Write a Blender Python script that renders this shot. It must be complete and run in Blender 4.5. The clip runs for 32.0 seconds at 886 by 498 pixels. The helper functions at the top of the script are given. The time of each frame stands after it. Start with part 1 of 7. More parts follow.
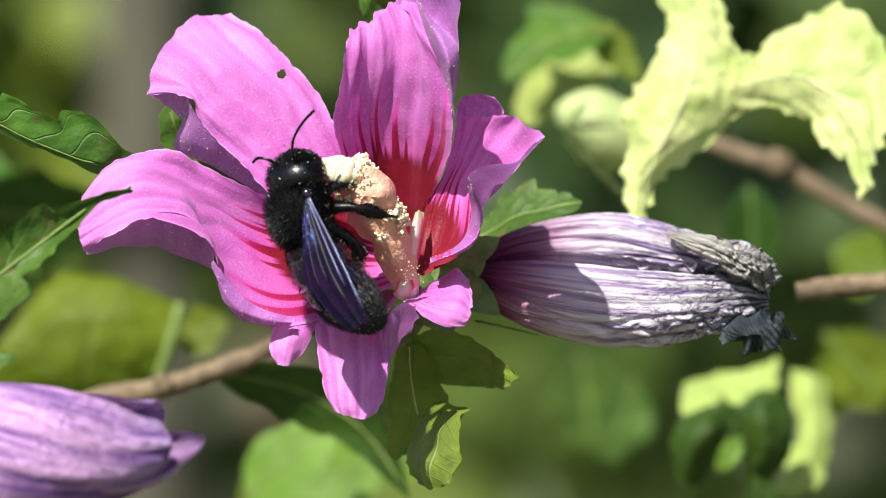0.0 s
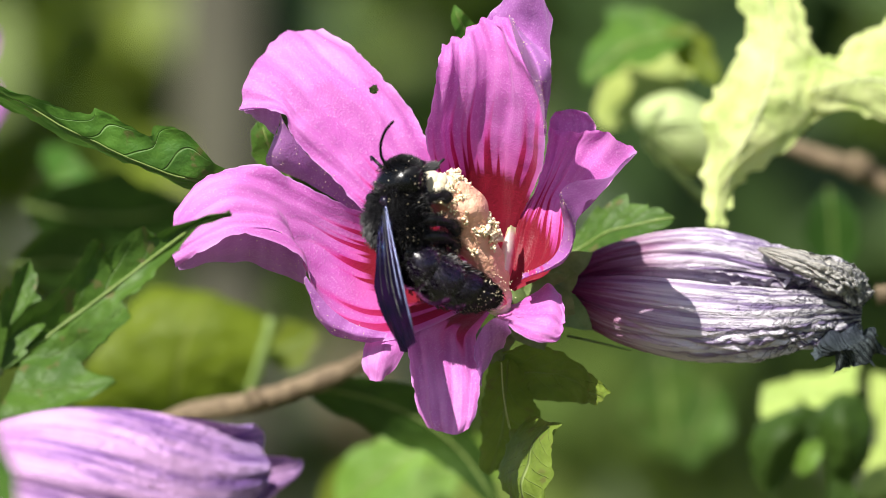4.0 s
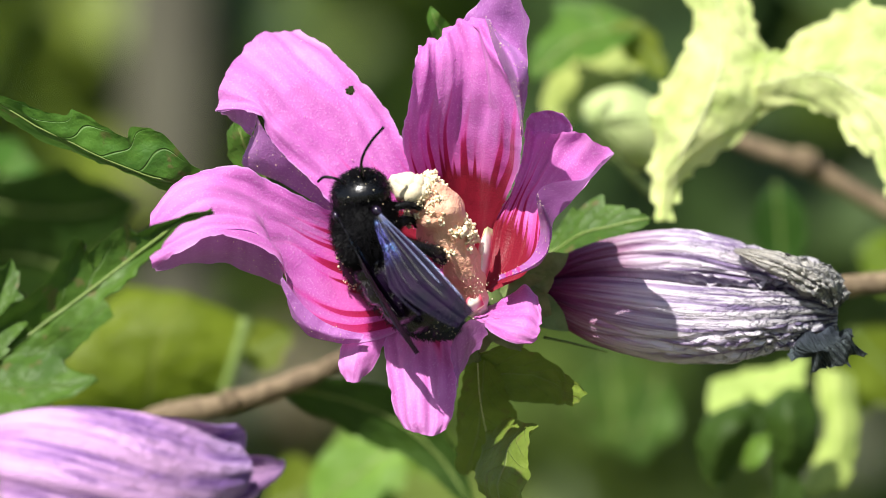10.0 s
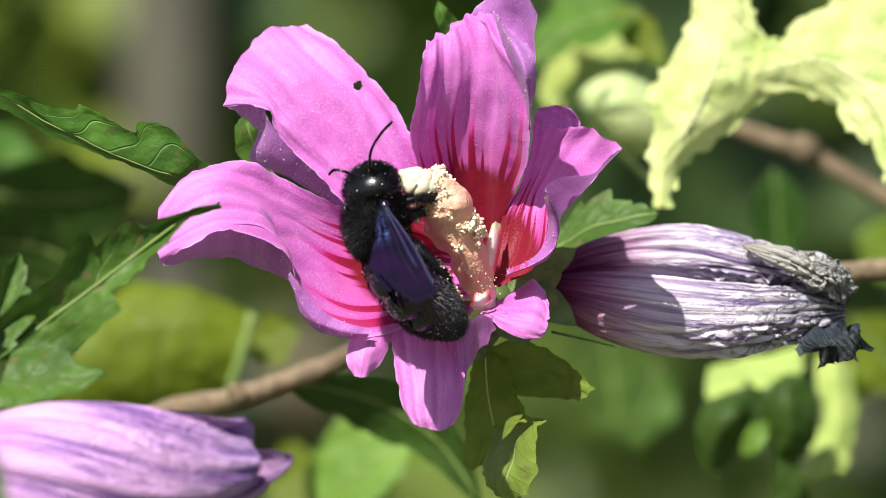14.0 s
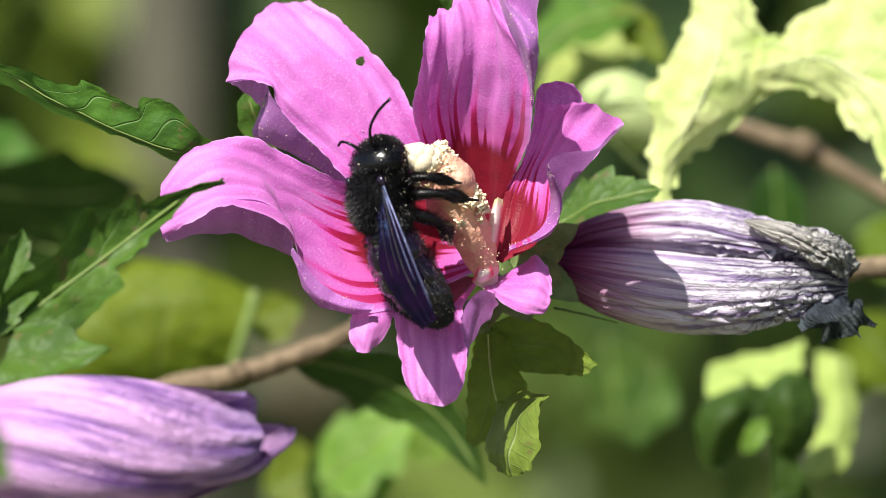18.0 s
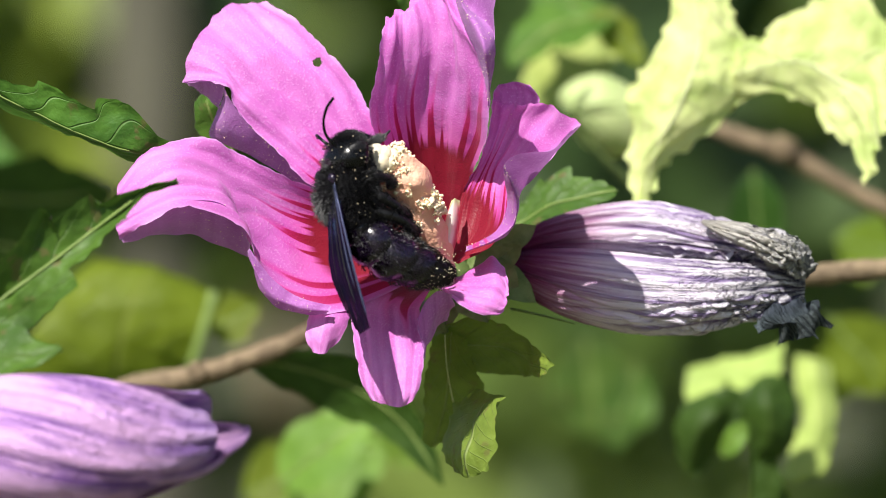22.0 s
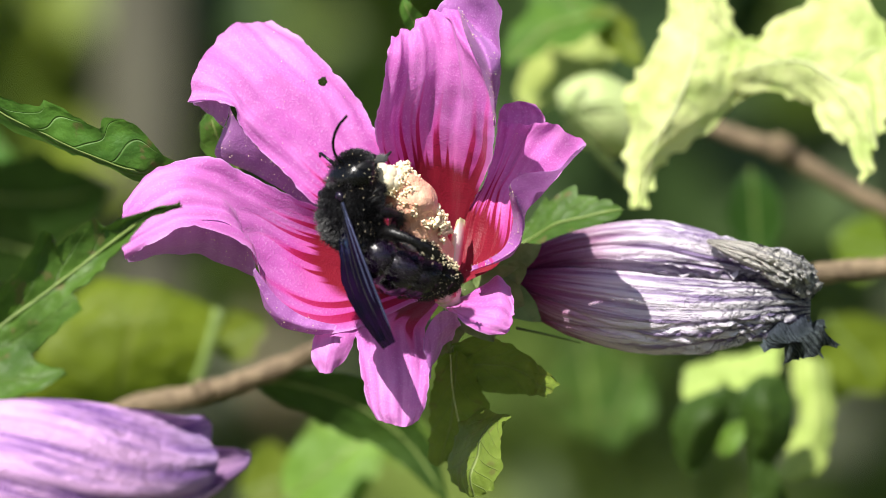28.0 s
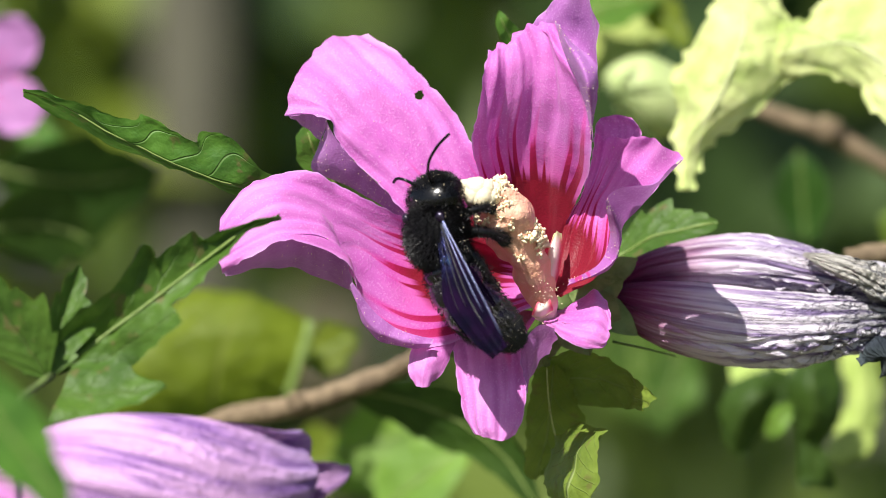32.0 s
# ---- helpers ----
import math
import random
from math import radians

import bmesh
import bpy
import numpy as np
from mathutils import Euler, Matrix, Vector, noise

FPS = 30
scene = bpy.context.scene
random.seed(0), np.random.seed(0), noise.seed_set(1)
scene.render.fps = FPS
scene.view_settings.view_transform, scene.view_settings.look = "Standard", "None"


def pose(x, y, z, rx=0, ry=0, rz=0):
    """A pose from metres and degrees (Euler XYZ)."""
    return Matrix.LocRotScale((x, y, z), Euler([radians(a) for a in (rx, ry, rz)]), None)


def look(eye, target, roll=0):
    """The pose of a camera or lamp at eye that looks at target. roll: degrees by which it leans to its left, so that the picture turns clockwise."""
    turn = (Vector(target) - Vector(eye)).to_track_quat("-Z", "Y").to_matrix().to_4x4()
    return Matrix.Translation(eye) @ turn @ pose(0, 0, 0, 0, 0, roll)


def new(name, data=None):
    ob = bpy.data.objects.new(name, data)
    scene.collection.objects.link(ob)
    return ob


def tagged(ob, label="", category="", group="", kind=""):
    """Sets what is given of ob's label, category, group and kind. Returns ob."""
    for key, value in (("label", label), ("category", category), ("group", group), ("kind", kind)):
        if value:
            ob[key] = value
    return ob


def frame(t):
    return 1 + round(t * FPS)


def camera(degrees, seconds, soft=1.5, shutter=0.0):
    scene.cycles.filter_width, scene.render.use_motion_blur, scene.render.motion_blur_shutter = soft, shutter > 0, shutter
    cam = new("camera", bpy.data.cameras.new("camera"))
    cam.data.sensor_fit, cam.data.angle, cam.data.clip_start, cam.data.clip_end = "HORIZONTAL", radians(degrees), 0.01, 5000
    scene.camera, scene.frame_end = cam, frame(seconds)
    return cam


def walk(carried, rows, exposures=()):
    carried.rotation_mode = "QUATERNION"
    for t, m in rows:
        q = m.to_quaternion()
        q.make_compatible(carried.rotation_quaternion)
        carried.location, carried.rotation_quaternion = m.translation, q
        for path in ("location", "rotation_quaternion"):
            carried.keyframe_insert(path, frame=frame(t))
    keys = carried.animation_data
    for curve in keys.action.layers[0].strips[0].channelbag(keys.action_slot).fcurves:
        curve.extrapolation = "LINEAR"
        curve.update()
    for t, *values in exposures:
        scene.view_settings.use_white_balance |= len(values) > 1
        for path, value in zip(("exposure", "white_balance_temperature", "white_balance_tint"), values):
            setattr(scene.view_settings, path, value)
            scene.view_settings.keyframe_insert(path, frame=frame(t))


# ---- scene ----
K = 0.001          # the plan is in millimetres round the open flower, 1 m above the ground
HEIGHT = 1.0

# ---- camera: a long lens on a tripod head that pans after the swaying flower ----
cam = camera(5.24, 32.0, soft=0.9)
cam.data.dof.use_dof = True
cam.data.dof.focus_distance = 1.2
cam.data.dof.aperture_fstop = 18.0
walk(cam, [
    (0, pose(0, -1.2, HEIGHT, 90.0920, 0, -0.1996)),
    (0.5, pose(0, -1.2, HEIGHT, 90.0716, 0, -0.1846)),
    (1, pose(0, -1.2, HEIGHT, 90.0819, 0, -0.1588)),
    (1.5, pose(0, -1.2, HEIGHT, 90.0869, 0, -0.1281)),
    (2, pose(0, -1.2, HEIGHT, 90.0766, 0, -0.0358)),
    (2.5, pose(0, -1.2, HEIGHT, 90.0665, 0, 0.1127)),
    (3, pose(0, -1.2, HEIGHT, 90.0869, 0, 0.2354)),
    (3.5, pose(0, -1.2, HEIGHT, 90.1023, 0, 0.2766)),
    (5.5, pose(0, -1.2, HEIGHT, 90.1177, 0, 0.2354)),
    (6, pose(0, -1.2, HEIGHT, 90.0766, 0, 0.2354)),
    (6.5, pose(0, -1.2, HEIGHT, 90.0615, 0, 0.1689)),
    (7, pose(0, -1.2, HEIGHT, 90.0766, 0, 0.0716)),
    (7.5, pose(0, -1.2, HEIGHT, 90.0716, 0, 0.0000)),
    (8, pose(0, -1.2, HEIGHT, 90.0819, 0, -0.0411)),
    (8.5, pose(0, -1.2, HEIGHT, 90.0766, 0, -0.0461)),
    (9, pose(0, -1.2, HEIGHT, 90.0869, 0, -0.0461)),
    (9.5, pose(0, -1.2, HEIGHT, 90.0766, 0, -0.0358)),
    (10, pose(0, -1.2, HEIGHT, 90.0766, 0, -0.0411)),
    (10.5, pose(0, -1.2, HEIGHT, 90.0615, 0, -0.0512)),
    (11, pose(0, -1.2, HEIGHT, 90.0461, 0, -0.0258)),
    (11.5, pose(0, -1.2, HEIGHT, 90.0358, 0, -0.0154)),
    (12, pose(0, -1.2, HEIGHT, 90.0204, 0, 0.0000)),
    (12.5, pose(0, -1.2, HEIGHT, 90.0000, 0, 0.0100)),
    (13, pose(0, -1.2, HEIGHT, 90.0000, 0, 0.0000)),
    (13.5, pose(0, -1.2, HEIGHT, 90.0100, 0, -0.0204)),
    (14, pose(0, -1.2, HEIGHT, 90.0000, 0, -0.0512)),
    (14.5, pose(0, -1.2, HEIGHT, 89.9742, 0, -0.0565)),
    (15, pose(0, -1.2, HEIGHT, 89.9642, 0, -0.0719)),
    (15.5, pose(0, -1.2, HEIGHT, 89.9642, 0, -0.0769)),
    (17.5, pose(0, -1.2, HEIGHT, 89.9742, 0, -0.0461)),
    (18, pose(0, -1.2, HEIGHT, 89.9846, 0, -0.0512)),
    (18.5, pose(0, -1.2, HEIGHT, 89.9846, 0, -0.0615)),
    (19, pose(0, -1.2, HEIGHT, 89.9742, 0, -0.0719)),
    (19.5, pose(0, -1.2, HEIGHT, 89.9793, 0, -0.1023)),
    (20, pose(0, -1.2, HEIGHT, 89.9946, 0, -0.1281)),
    (20.5, pose(0, -1.2, HEIGHT, 89.9846, 0, -0.1485)),
    (21, pose(0, -1.2, HEIGHT, 89.9946, 0, -0.1435)),
    (21.5, pose(0, -1.2, HEIGHT, 89.9946, 0, -0.1538)),
    (22, pose(0, -1.2, HEIGHT, 90.0050, 0, -0.1742)),
    (22.5, pose(0, -1.2, HEIGHT, 90.0512, 0, -0.1996)),
    (23, pose(0, -1.2, HEIGHT, 90.0766, 0, -0.1996)),
    (23.5, pose(0, -1.2, HEIGHT, 90.0615, 0, -0.1846)),
    (24, pose(0, -1.2, HEIGHT, 89.9896, 0, -0.1846)),
    (24.5, pose(0, -1.2, HEIGHT, 89.9642, 0, -0.1485)),
    (26.5, pose(0, -1.2, HEIGHT, 89.9946, 0, -0.1538)),
    (27, pose(0, -1.2, HEIGHT, 90.0204, 0, -0.1742)),
    (27.5, pose(0, -1.2, HEIGHT, 90.0461, 0, -0.1946)),
    (28, pose(0, -1.2, HEIGHT, 90.0000, 0, -0.1896)),
    (28.5, pose(0, -1.2, HEIGHT, 89.9435, 0, -0.1177)),
    (29, pose(0, -1.2, HEIGHT, 89.8977, 0, -0.0665)),
    (29.5, pose(0, -1.2, HEIGHT, 89.8873, 0, -0.0615)),
    (30, pose(0, -1.2, HEIGHT, 89.8873, 0, -0.0411)),
    (30.5, pose(0, -1.2, HEIGHT, 89.8923, 0, -0.0054)),
    (31, pose(0, -1.2, HEIGHT, 89.9027, 0, 0.0308)),
    (31.5, pose(0, -1.2, HEIGHT, 89.9127, 0, 0.0615)),
    (32, pose(0, -1.2, HEIGHT, 89.8923, 0, 0.0920)),
])

# ---- daylight ----
SUN = Vector((-0.30, -0.58, 0.76)).normalized()     # towards the sun
world = bpy.data.worlds.new("sky")
scene.world = world
world.use_nodes = True
sky = world.node_tree.nodes.new("ShaderNodeTexSky")
sky.sky_type, sky.sun_disc = "NISHITA", False
sky.sun_elevation = math.asin(SUN.z)
sky.sun_rotation = math.atan2(SUN.x, SUN.y)
world.node_tree.links.new(sky.outputs[0], world.node_tree.nodes["Background"].inputs[0])
world.node_tree.nodes["Background"].inputs[1].default_value = 0.062
sun = new("sun", bpy.data.lights.new("sun", "SUN"))
sun.data.energy, sun.data.angle, sun.data.color = 5.0, radians(0.53), (1.0, 0.96, 0.9)
sun.matrix_world = look(SUN * 5 + Vector((0, 0, HEIGHT)), (0, 0, HEIGHT))
scene.view_settings.exposure = 0.68


# ---- materials ----
class Mat:
    """A node material under construction."""

    def __init__(self, name):
        self.mat = bpy.data.materials.new(name)
        self.mat.use_nodes = True
        self.t = self.mat.node_tree
        self.bsdf = self.t.nodes["Principled BSDF"]
        self.out = self.t.nodes["Material Output"]

    def link(self, a, b):
        self.t.links.new(a, b)

    def put(self, socket, value):
        if isinstance(value, bpy.types.NodeSocket):
            self.t.links.new(value, socket)
        elif isinstance(value, (tuple, list)) and len(value) == 3 and socket.type == "RGBA":
            socket.default_value = (*value, 1)
        else:
            socket.default_value = value

    def math(self, op, a, b=0.0, c=0.0, clamp=False):
        n = self.t.nodes.new("ShaderNodeMath")
        n.operation, n.use_clamp = op, clamp
        for s, v in zip(n.inputs, (a, b, c)):
            self.put(s, v)
        return n.outputs[0]

    def uv(self):
        n = self.t.nodes.new("ShaderNodeUVMap")
        n.uv_map = "along"
        s = self.t.nodes.new("ShaderNodeSeparateXYZ")
        self.link(n.outputs[0], s.inputs[0])
        return s.outputs[0], s.outputs[1]

    def spot(self):
        return self.t.nodes.new("ShaderNodeTexCoord").outputs["Object"]

    def vec(self, x, y, z=0.0):
        n = self.t.nodes.new("ShaderNodeCombineXYZ")
        for s, v in zip(n.inputs, (x, y, z)):
            self.put(s, v)
        return n.outputs[0]

    def noise(self, vector, scale, detail=3.0, rough=0.55, warp=0.0):
        n = self.t.nodes.new("ShaderNodeTexNoise")
        self.link(vector, n.inputs["Vector"])
        for key, v in (("Scale", scale), ("Detail", detail), ("Roughness", rough), ("Distortion", warp)):
            n.inputs[key].default_value = v
        return n.outputs[0]

    def cells(self, vector, scale, feature="DISTANCE_TO_EDGE"):
        n = self.t.nodes.new("ShaderNodeTexVoronoi")
        n.feature = feature
        self.link(vector, n.inputs["Vector"])
        n.inputs["Scale"].default_value = scale
        return n.outputs[0]

    def step(self, x, a, b, lo=0.0, hi=1.0):
        n = self.t.nodes.new("ShaderNodeMapRange")
        n.interpolation_type = "SMOOTHSTEP"
        for s, v in zip(n.inputs, (x, a, b, lo, hi)):
            self.put(s, v)
        return n.outputs[0]

    def mix(self, f, a, b):
        n = self.t.nodes.new("ShaderNodeMix")
        n.data_type = "RGBA"
        self.put(n.inputs[0], f)
        self.put(n.inputs[6], a)
        self.put(n.inputs[7], b)
        return n.outputs[2]

    def hue(self, color, amount=0.06, value=0.35):
        """Vary a colour a little from object to object."""
        info = self.t.nodes.new("ShaderNodeObjectInfo").outputs["Random"]
        n = self.t.nodes.new("ShaderNodeHueSaturation")
        self.put(n.inputs["Color"], color)
        self.put(n.inputs["Hue"], self.math("MULTIPLY_ADD", info, amount, 0.5 - amount / 2))
        self.put(n.inputs["Value"], self.math("MULTIPLY_ADD", info, value, 1 - value / 2))
        return n.outputs[0]

    def bump(self, height, strength, distance=0.0003):
        n = self.t.nodes.new("ShaderNodeBump")
        n.inputs["Strength"].default_value, n.inputs["Distance"].default_value = strength, distance
        self.put(n.inputs["Height"], height)
        self.link(n.outputs[0], self.bsdf.inputs["Normal"])
        return n.outputs[0]

    def set(self, **kw):
        for key, v in kw.items():
            self.put(self.bsdf.inputs[key.replace("_", " ")], v)
        return self

    def thin(self, color, share, normal=None):
        """Let part of the light through a leaf or petal."""
        tr = self.t.nodes.new("ShaderNodeBsdfTranslucent")
        self.put(tr.inputs[0], color)
        if normal is not None:
            self.link(normal, tr.inputs["Normal"])
        m = self.t.nodes.new("ShaderNodeMixShader")
        self.put(m.inputs[0], share)
        self.link(self.bsdf.outputs[0], m.inputs[1])
        self.link(tr.outputs[0], m.inputs[2])
        self.link(m.outputs[0], self.out.inputs[0])
        return self


def leaf_material(name, light, dark, vein, see=0.35, rough=0.5, thin_color=None, blotch=0.0):
    m = Mat(name)
    u, v = m.uv()
    p = m.spot()
    side = m.math("ABSOLUTE", m.math("SUBTRACT", v, 0.5))
    mid = m.step(side, 0.0, 0.03, 1.0, 0.0)
    ribs = m.math("PINGPONG", m.math("SUBTRACT", m.math("MULTIPLY", u, 6.0), m.math("MULTIPLY", side, 3.5)), 0.5)
    rib = m.math("MULTIPLY", m.step(ribs, 0.0, 0.05, 0.5, 0.0), m.step(side, 0.5, 0.3))
    veins = m.math("MAXIMUM", mid, rib)
    net = m.step(m.cells(p, 900.0), 0.0, 0.09, 0.5, 0.0)
    patchy = m.noise(p, 160.0, 4.0)
    color = m.mix(m.step(patchy, 0.3, 0.72), light, dark)
    color = m.mix(m.math("MULTIPLY", net, 0.07), color, vein)
    color = m.mix(m.math("MULTIPLY", veins, 0.6), color, vein)
    if blotch:
        color = m.mix(m.step(m.noise(p, 420.0, 2.0), 0.62, 0.7, 0.0, blotch), color, (0.16, 0.12, 0.05))
    color = m.hue(color, 0.03, 0.25)
    hgt = m.math("ADD", m.math("MULTIPLY", veins, -1.2), m.math("ADD", m.math("MULTIPLY", net, -0.08), m.math("MULTIPLY", m.noise(p, 420.0, 3.0), 2.2)))
    nrm = m.bump(hgt, 0.65, 0.0003)
    m.set(Base_Color=color, Roughness=m.math("MULTIPLY_ADD", patchy, 0.25, rough - 0.12), Specular_IOR_Level=0.25)
    return m.thin(m.mix(0.5, color, thin_color or light), see, nrm).mat


def petal_material(name, pink, deep, eye, see=0.3, reach=0.41, rays=20.0):
    """Pink blade with a crimson throat that runs out into tapering rays; u: the way from the heart."""
    m = Mat(name)
    u, v = m.uv()
    p = m.spot()
    ray = m.noise(m.vec(m.math("MULTIPLY", v, rays), m.math("MULTIPLY", u, 0.5)), 1.0, 0.0, 0.5)
    fine = m.noise(m.vec(m.math("MULTIPLY", v, 26.0), m.math("MULTIPLY", u, 1.6)), 1.0, 3.0, 0.6, 0.4)
    grain = m.noise(p, 3400.0, 2.0, 0.6)
    wide = m.noise(p, 95.0, 3.0)
    color = m.mix(m.step(wide, 0.25, 0.75), pink, deep)
    color = m.mix(m.step(fine, 0.4, 0.8, 0.0, 0.3), color, deep)
    band = m.noise(m.vec(m.math("MULTIPLY", v, 6.0), m.math("MULTIPLY", u, 0.7)), 1.0, 1.0, 0.5)
    color = m.mix(m.step(band, 0.42, 0.66, 0.0, 0.65), color, tuple(0.85 * x for x in deep))
    color = m.mix(m.step(grain, 0.5, 0.75, 0.0, 0.4), color, tuple(0.4 * x + 0.6 * y for x, y in zip(pink, (0.82, 0.5, 0.82))))
    # whitish line along both edges, a painted rim highlight
    color = m.mix(m.step(m.math("ABSOLUTE", m.math("SUBTRACT", v, 0.5)), 0.475, 0.5, 0.0, 0.5), color, (0.72, 0.46, 0.82))
    color = m.mix(m.step(m.math("ADD", u, m.math("MULTIPLY", wide, 0.8)), 1.5, 2.8, 0.0, 0.22), color, (0.74, 0.38, 0.78))
    spoke = m.math("MULTIPLY", m.math("POWER", m.step(ray, 0.4, 0.74), 1.5), 0.42)
    reachy = m.math("SUBTRACT", m.math("SUBTRACT", u, spoke), m.math("MULTIPLY", m.math("SUBTRACT", fine, 0.5), 0.06))
    color = m.mix(m.step(reachy, reach * 1.9, reach * 0.8, 0.0, 0.62), color, (0.7, 0.025, 0.3))
    color = m.mix(m.math("MULTIPLY", m.step(reachy, reach * 1.12, reach * 0.86), m.step(u, reach * 2.5, reach * 1.2, 0.35, 1.0)), color, m.mix(m.step(u, reach * 1.5, reach * 0.9), (0.42, 0.004, 0.08), eye))
    crinkle = m.noise(p, 1100.0, 3.0, 0.6, 0.6)
    hgt = m.math("ADD", m.math("MULTIPLY", fine, 0.9), m.math("ADD", m.math("MULTIPLY", grain, 2.2), m.math("MULTIPLY", crinkle, 1.0)))
    nrm = m.bump(hgt, 0.2, 0.0003)
    m.set(Base_Color=color, Roughness=0.5, Specular_IOR_Level=0.35, Sheen_Weight=0.12)
    return m.thin(color, see, nrm).mat


def withered_material(name, base, body, stripe, tip, dry, skew=0.0, furrows=75.0, grey=(0.52, 0.85), mauve=0.0, cracks=0.85):
    """Shrunken petals: dark nerve lines with groove shade painted in, the end dries grey and cracked."""
    m = Mat(name)
    u, v = m.uv()
    p = m.spot()
    sway = m.math("SINE", m.math("ADD", m.math("MULTIPLY", u, 4.0), m.math("MULTIPLY", v, 9.0)))
    phase = m.math("ADD", m.math("MULTIPLY", v, furrows), m.math("MULTIPLY_ADD", sway, 1.3, m.math("MULTIPLY", u, skew)))
    groove = m.math("SINE", phase)
    lines = m.noise(m.vec(m.math("ADD", m.math("MULTIPLY", v, 40.0), m.math("MULTIPLY", u, skew)), m.math("MULTIPLY", u, 2.6)), 1.0, 4.0, 0.65)
    crumple = m.noise(p, 420.0, 6.0, 0.65, 1.2)
    crack = m.noise(m.vec(m.math("MULTIPLY", v, 14.0), m.math("MULTIPLY", u, 9.0)), 1.0, 3.0, 0.6, 1.6)
    blot = m.noise(p, 170.0, 3.0)
    # darkest in the troughs of the modelled ridges: their shade as colour
    dark = m.step(m.math("ADD", m.math("MULTIPLY", groove, m.step(blot, 0.35, 0.6, 0.25, 0.8)), m.math("MULTIPLY_ADD", lines, 7.0, -3.5)), 0.5, -0.9, 0.0, 0.92)
    dark = m.math("MULTIPLY", dark, m.step(u, 0.2, 0.55, 0.55, 1.0))
    color = m.mix(dark, body, stripe)
    color = m.mix(m.step(m.math("ADD", u, m.math("MULTIPLY_ADD", blot, 0.3, -0.15)), grey[0], grey[1], 0.0, 0.75), color, m.mix(dark, dry, tip))
    vein = m.step(m.math("ABSOLUTE", m.math("SUBTRACT", crack, 0.5)), 0.0, 0.05, 1.0, 0.0)
    color = m.mix(m.math("MULTIPLY", vein, m.step(u, 0.45, 0.75, 0.0, cracks)), color, tip)
    edge = m.math("ADD", u, m.math("MULTIPLY_ADD", lines, 0.3, -0.12))
    color = m.mix(m.step(edge, 0.5, 0.16, 0.0, mauve), color, m.mix(dark, (0.46, 0.17, 0.36), (0.24, 0.06, 0.2)))
    color = m.mix(m.step(edge, 0.38, 0.1), color, base)
    rise = m.step(u, 0.35, 0.8, 0.15, 1.0)
    hgt = m.math("ADD", m.math("MULTIPLY", groove, 0.25), m.math("ADD", m.math("MULTIPLY", lines, 1.2), m.math("SUBTRACT", m.math("MULTIPLY", m.math("MULTIPLY", crumple, rise), 2.2), m.math("MULTIPLY", m.math("MULTIPLY", vein, rise), 0.8))))
    nrm = m.bump(hgt, 1.0, 0.0006)
    m.set(Base_Color=color, Roughness=0.65, Specular_IOR_Level=0.25)
    return m.thin(color, 0.15, nrm).mat


def plain_material(name, a, b, scale=300.0, rough=0.6, bump=0.3, see=0.0, spec=0.4):
    m = Mat(name)
    p = m.spot()
    n = m.noise(p, scale, 4.0)
    color = m.mix(m.step(n, 0.3, 0.7), a, b)
    nrm = m.bump(m.noise(p, scale * 3.5, 3.0), bump, 0.0003)
    m.set(Base_Color=color, Roughness=rough, Specular_IOR_Level=spec)
    if see:
        m.thin(color, see, nrm)
    return m.mat


PETAL = petal_material("magenta_petal", (0.84, 0.29, 0.75), (0.58, 0.1, 0.48), (0.25, 0.004, 0.022))
PETAL_LOW = petal_material("magenta_petal_low", (0.84, 0.29, 0.75), (0.58, 0.1, 0.48), (0.25, 0.004, 0.022), rays=7.0)
PETAL_OUT = petal_material("petal_outside", (0.56, 0.22, 0.6), (0.42, 0.11, 0.44), (0.3, 0.03, 0.12), reach=0.1)
FAR_PETAL = petal_material("far_petal", (0.55, 0.24, 0.54), (0.46, 0.18, 0.46), (0.3, 0.01, 0.05), reach=0.1)
LEAF = leaf_material("leaf_green", (0.11, 0.23, 0.03), (0.055, 0.135, 0.02), (0.2, 0.3, 0.08), blotch=0.6)
LEAF_MID = leaf_material("leaf_mid_green", (0.085, 0.165, 0.022), (0.045, 0.1, 0.014), (0.13, 0.2, 0.05), see=0.25, blotch=0.6)
# dark copy of the leaf: shade is put into the green
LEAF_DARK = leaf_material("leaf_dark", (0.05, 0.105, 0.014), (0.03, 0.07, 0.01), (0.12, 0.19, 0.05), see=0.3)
LEAF_PALE = leaf_material("leaf_pale", (0.72, 0.74, 0.32), (0.44, 0.54, 0.15), (0.84, 0.84, 0.52), see=0.3, rough=0.6)
# next two: brighter copies of the leaf with sunlight put into the green
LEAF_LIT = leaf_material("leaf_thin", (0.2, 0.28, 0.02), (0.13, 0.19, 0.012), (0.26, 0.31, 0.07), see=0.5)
LEAF_BRIGHT = leaf_material("leaf_bright", (0.19, 0.33, 0.04), (0.12, 0.23, 0.03), (0.3, 0.45, 0.12), see=0.35)
LEAF_LIME = leaf_material("leaf_lime", (0.46, 0.55, 0.15), (0.34, 0.43, 0.1), (0.55, 0.6, 0.25), see=0.3)
LEAF_EATEN = leaf_material("leaf_chewed", (0.2, 0.27, 0.04), (0.12, 0.18, 0.025), (0.27, 0.33, 0.12), see=0.3, blotch=0.5)
BARK = plain_material("twig_bark", (0.25, 0.185, 0.11), (0.12, 0.085, 0.05), 500.0, 0.8, 0.7)
GREENWOOD = plain_material("green_stalk", (0.12, 0.17, 0.05), (0.07, 0.1, 0.03), 600.0, 0.5, 0.3)
RIB = plain_material("leaf_rib", (0.24, 0.33, 0.09), (0.18, 0.26, 0.06), 500.0, 0.5, 0.2, 0.2)
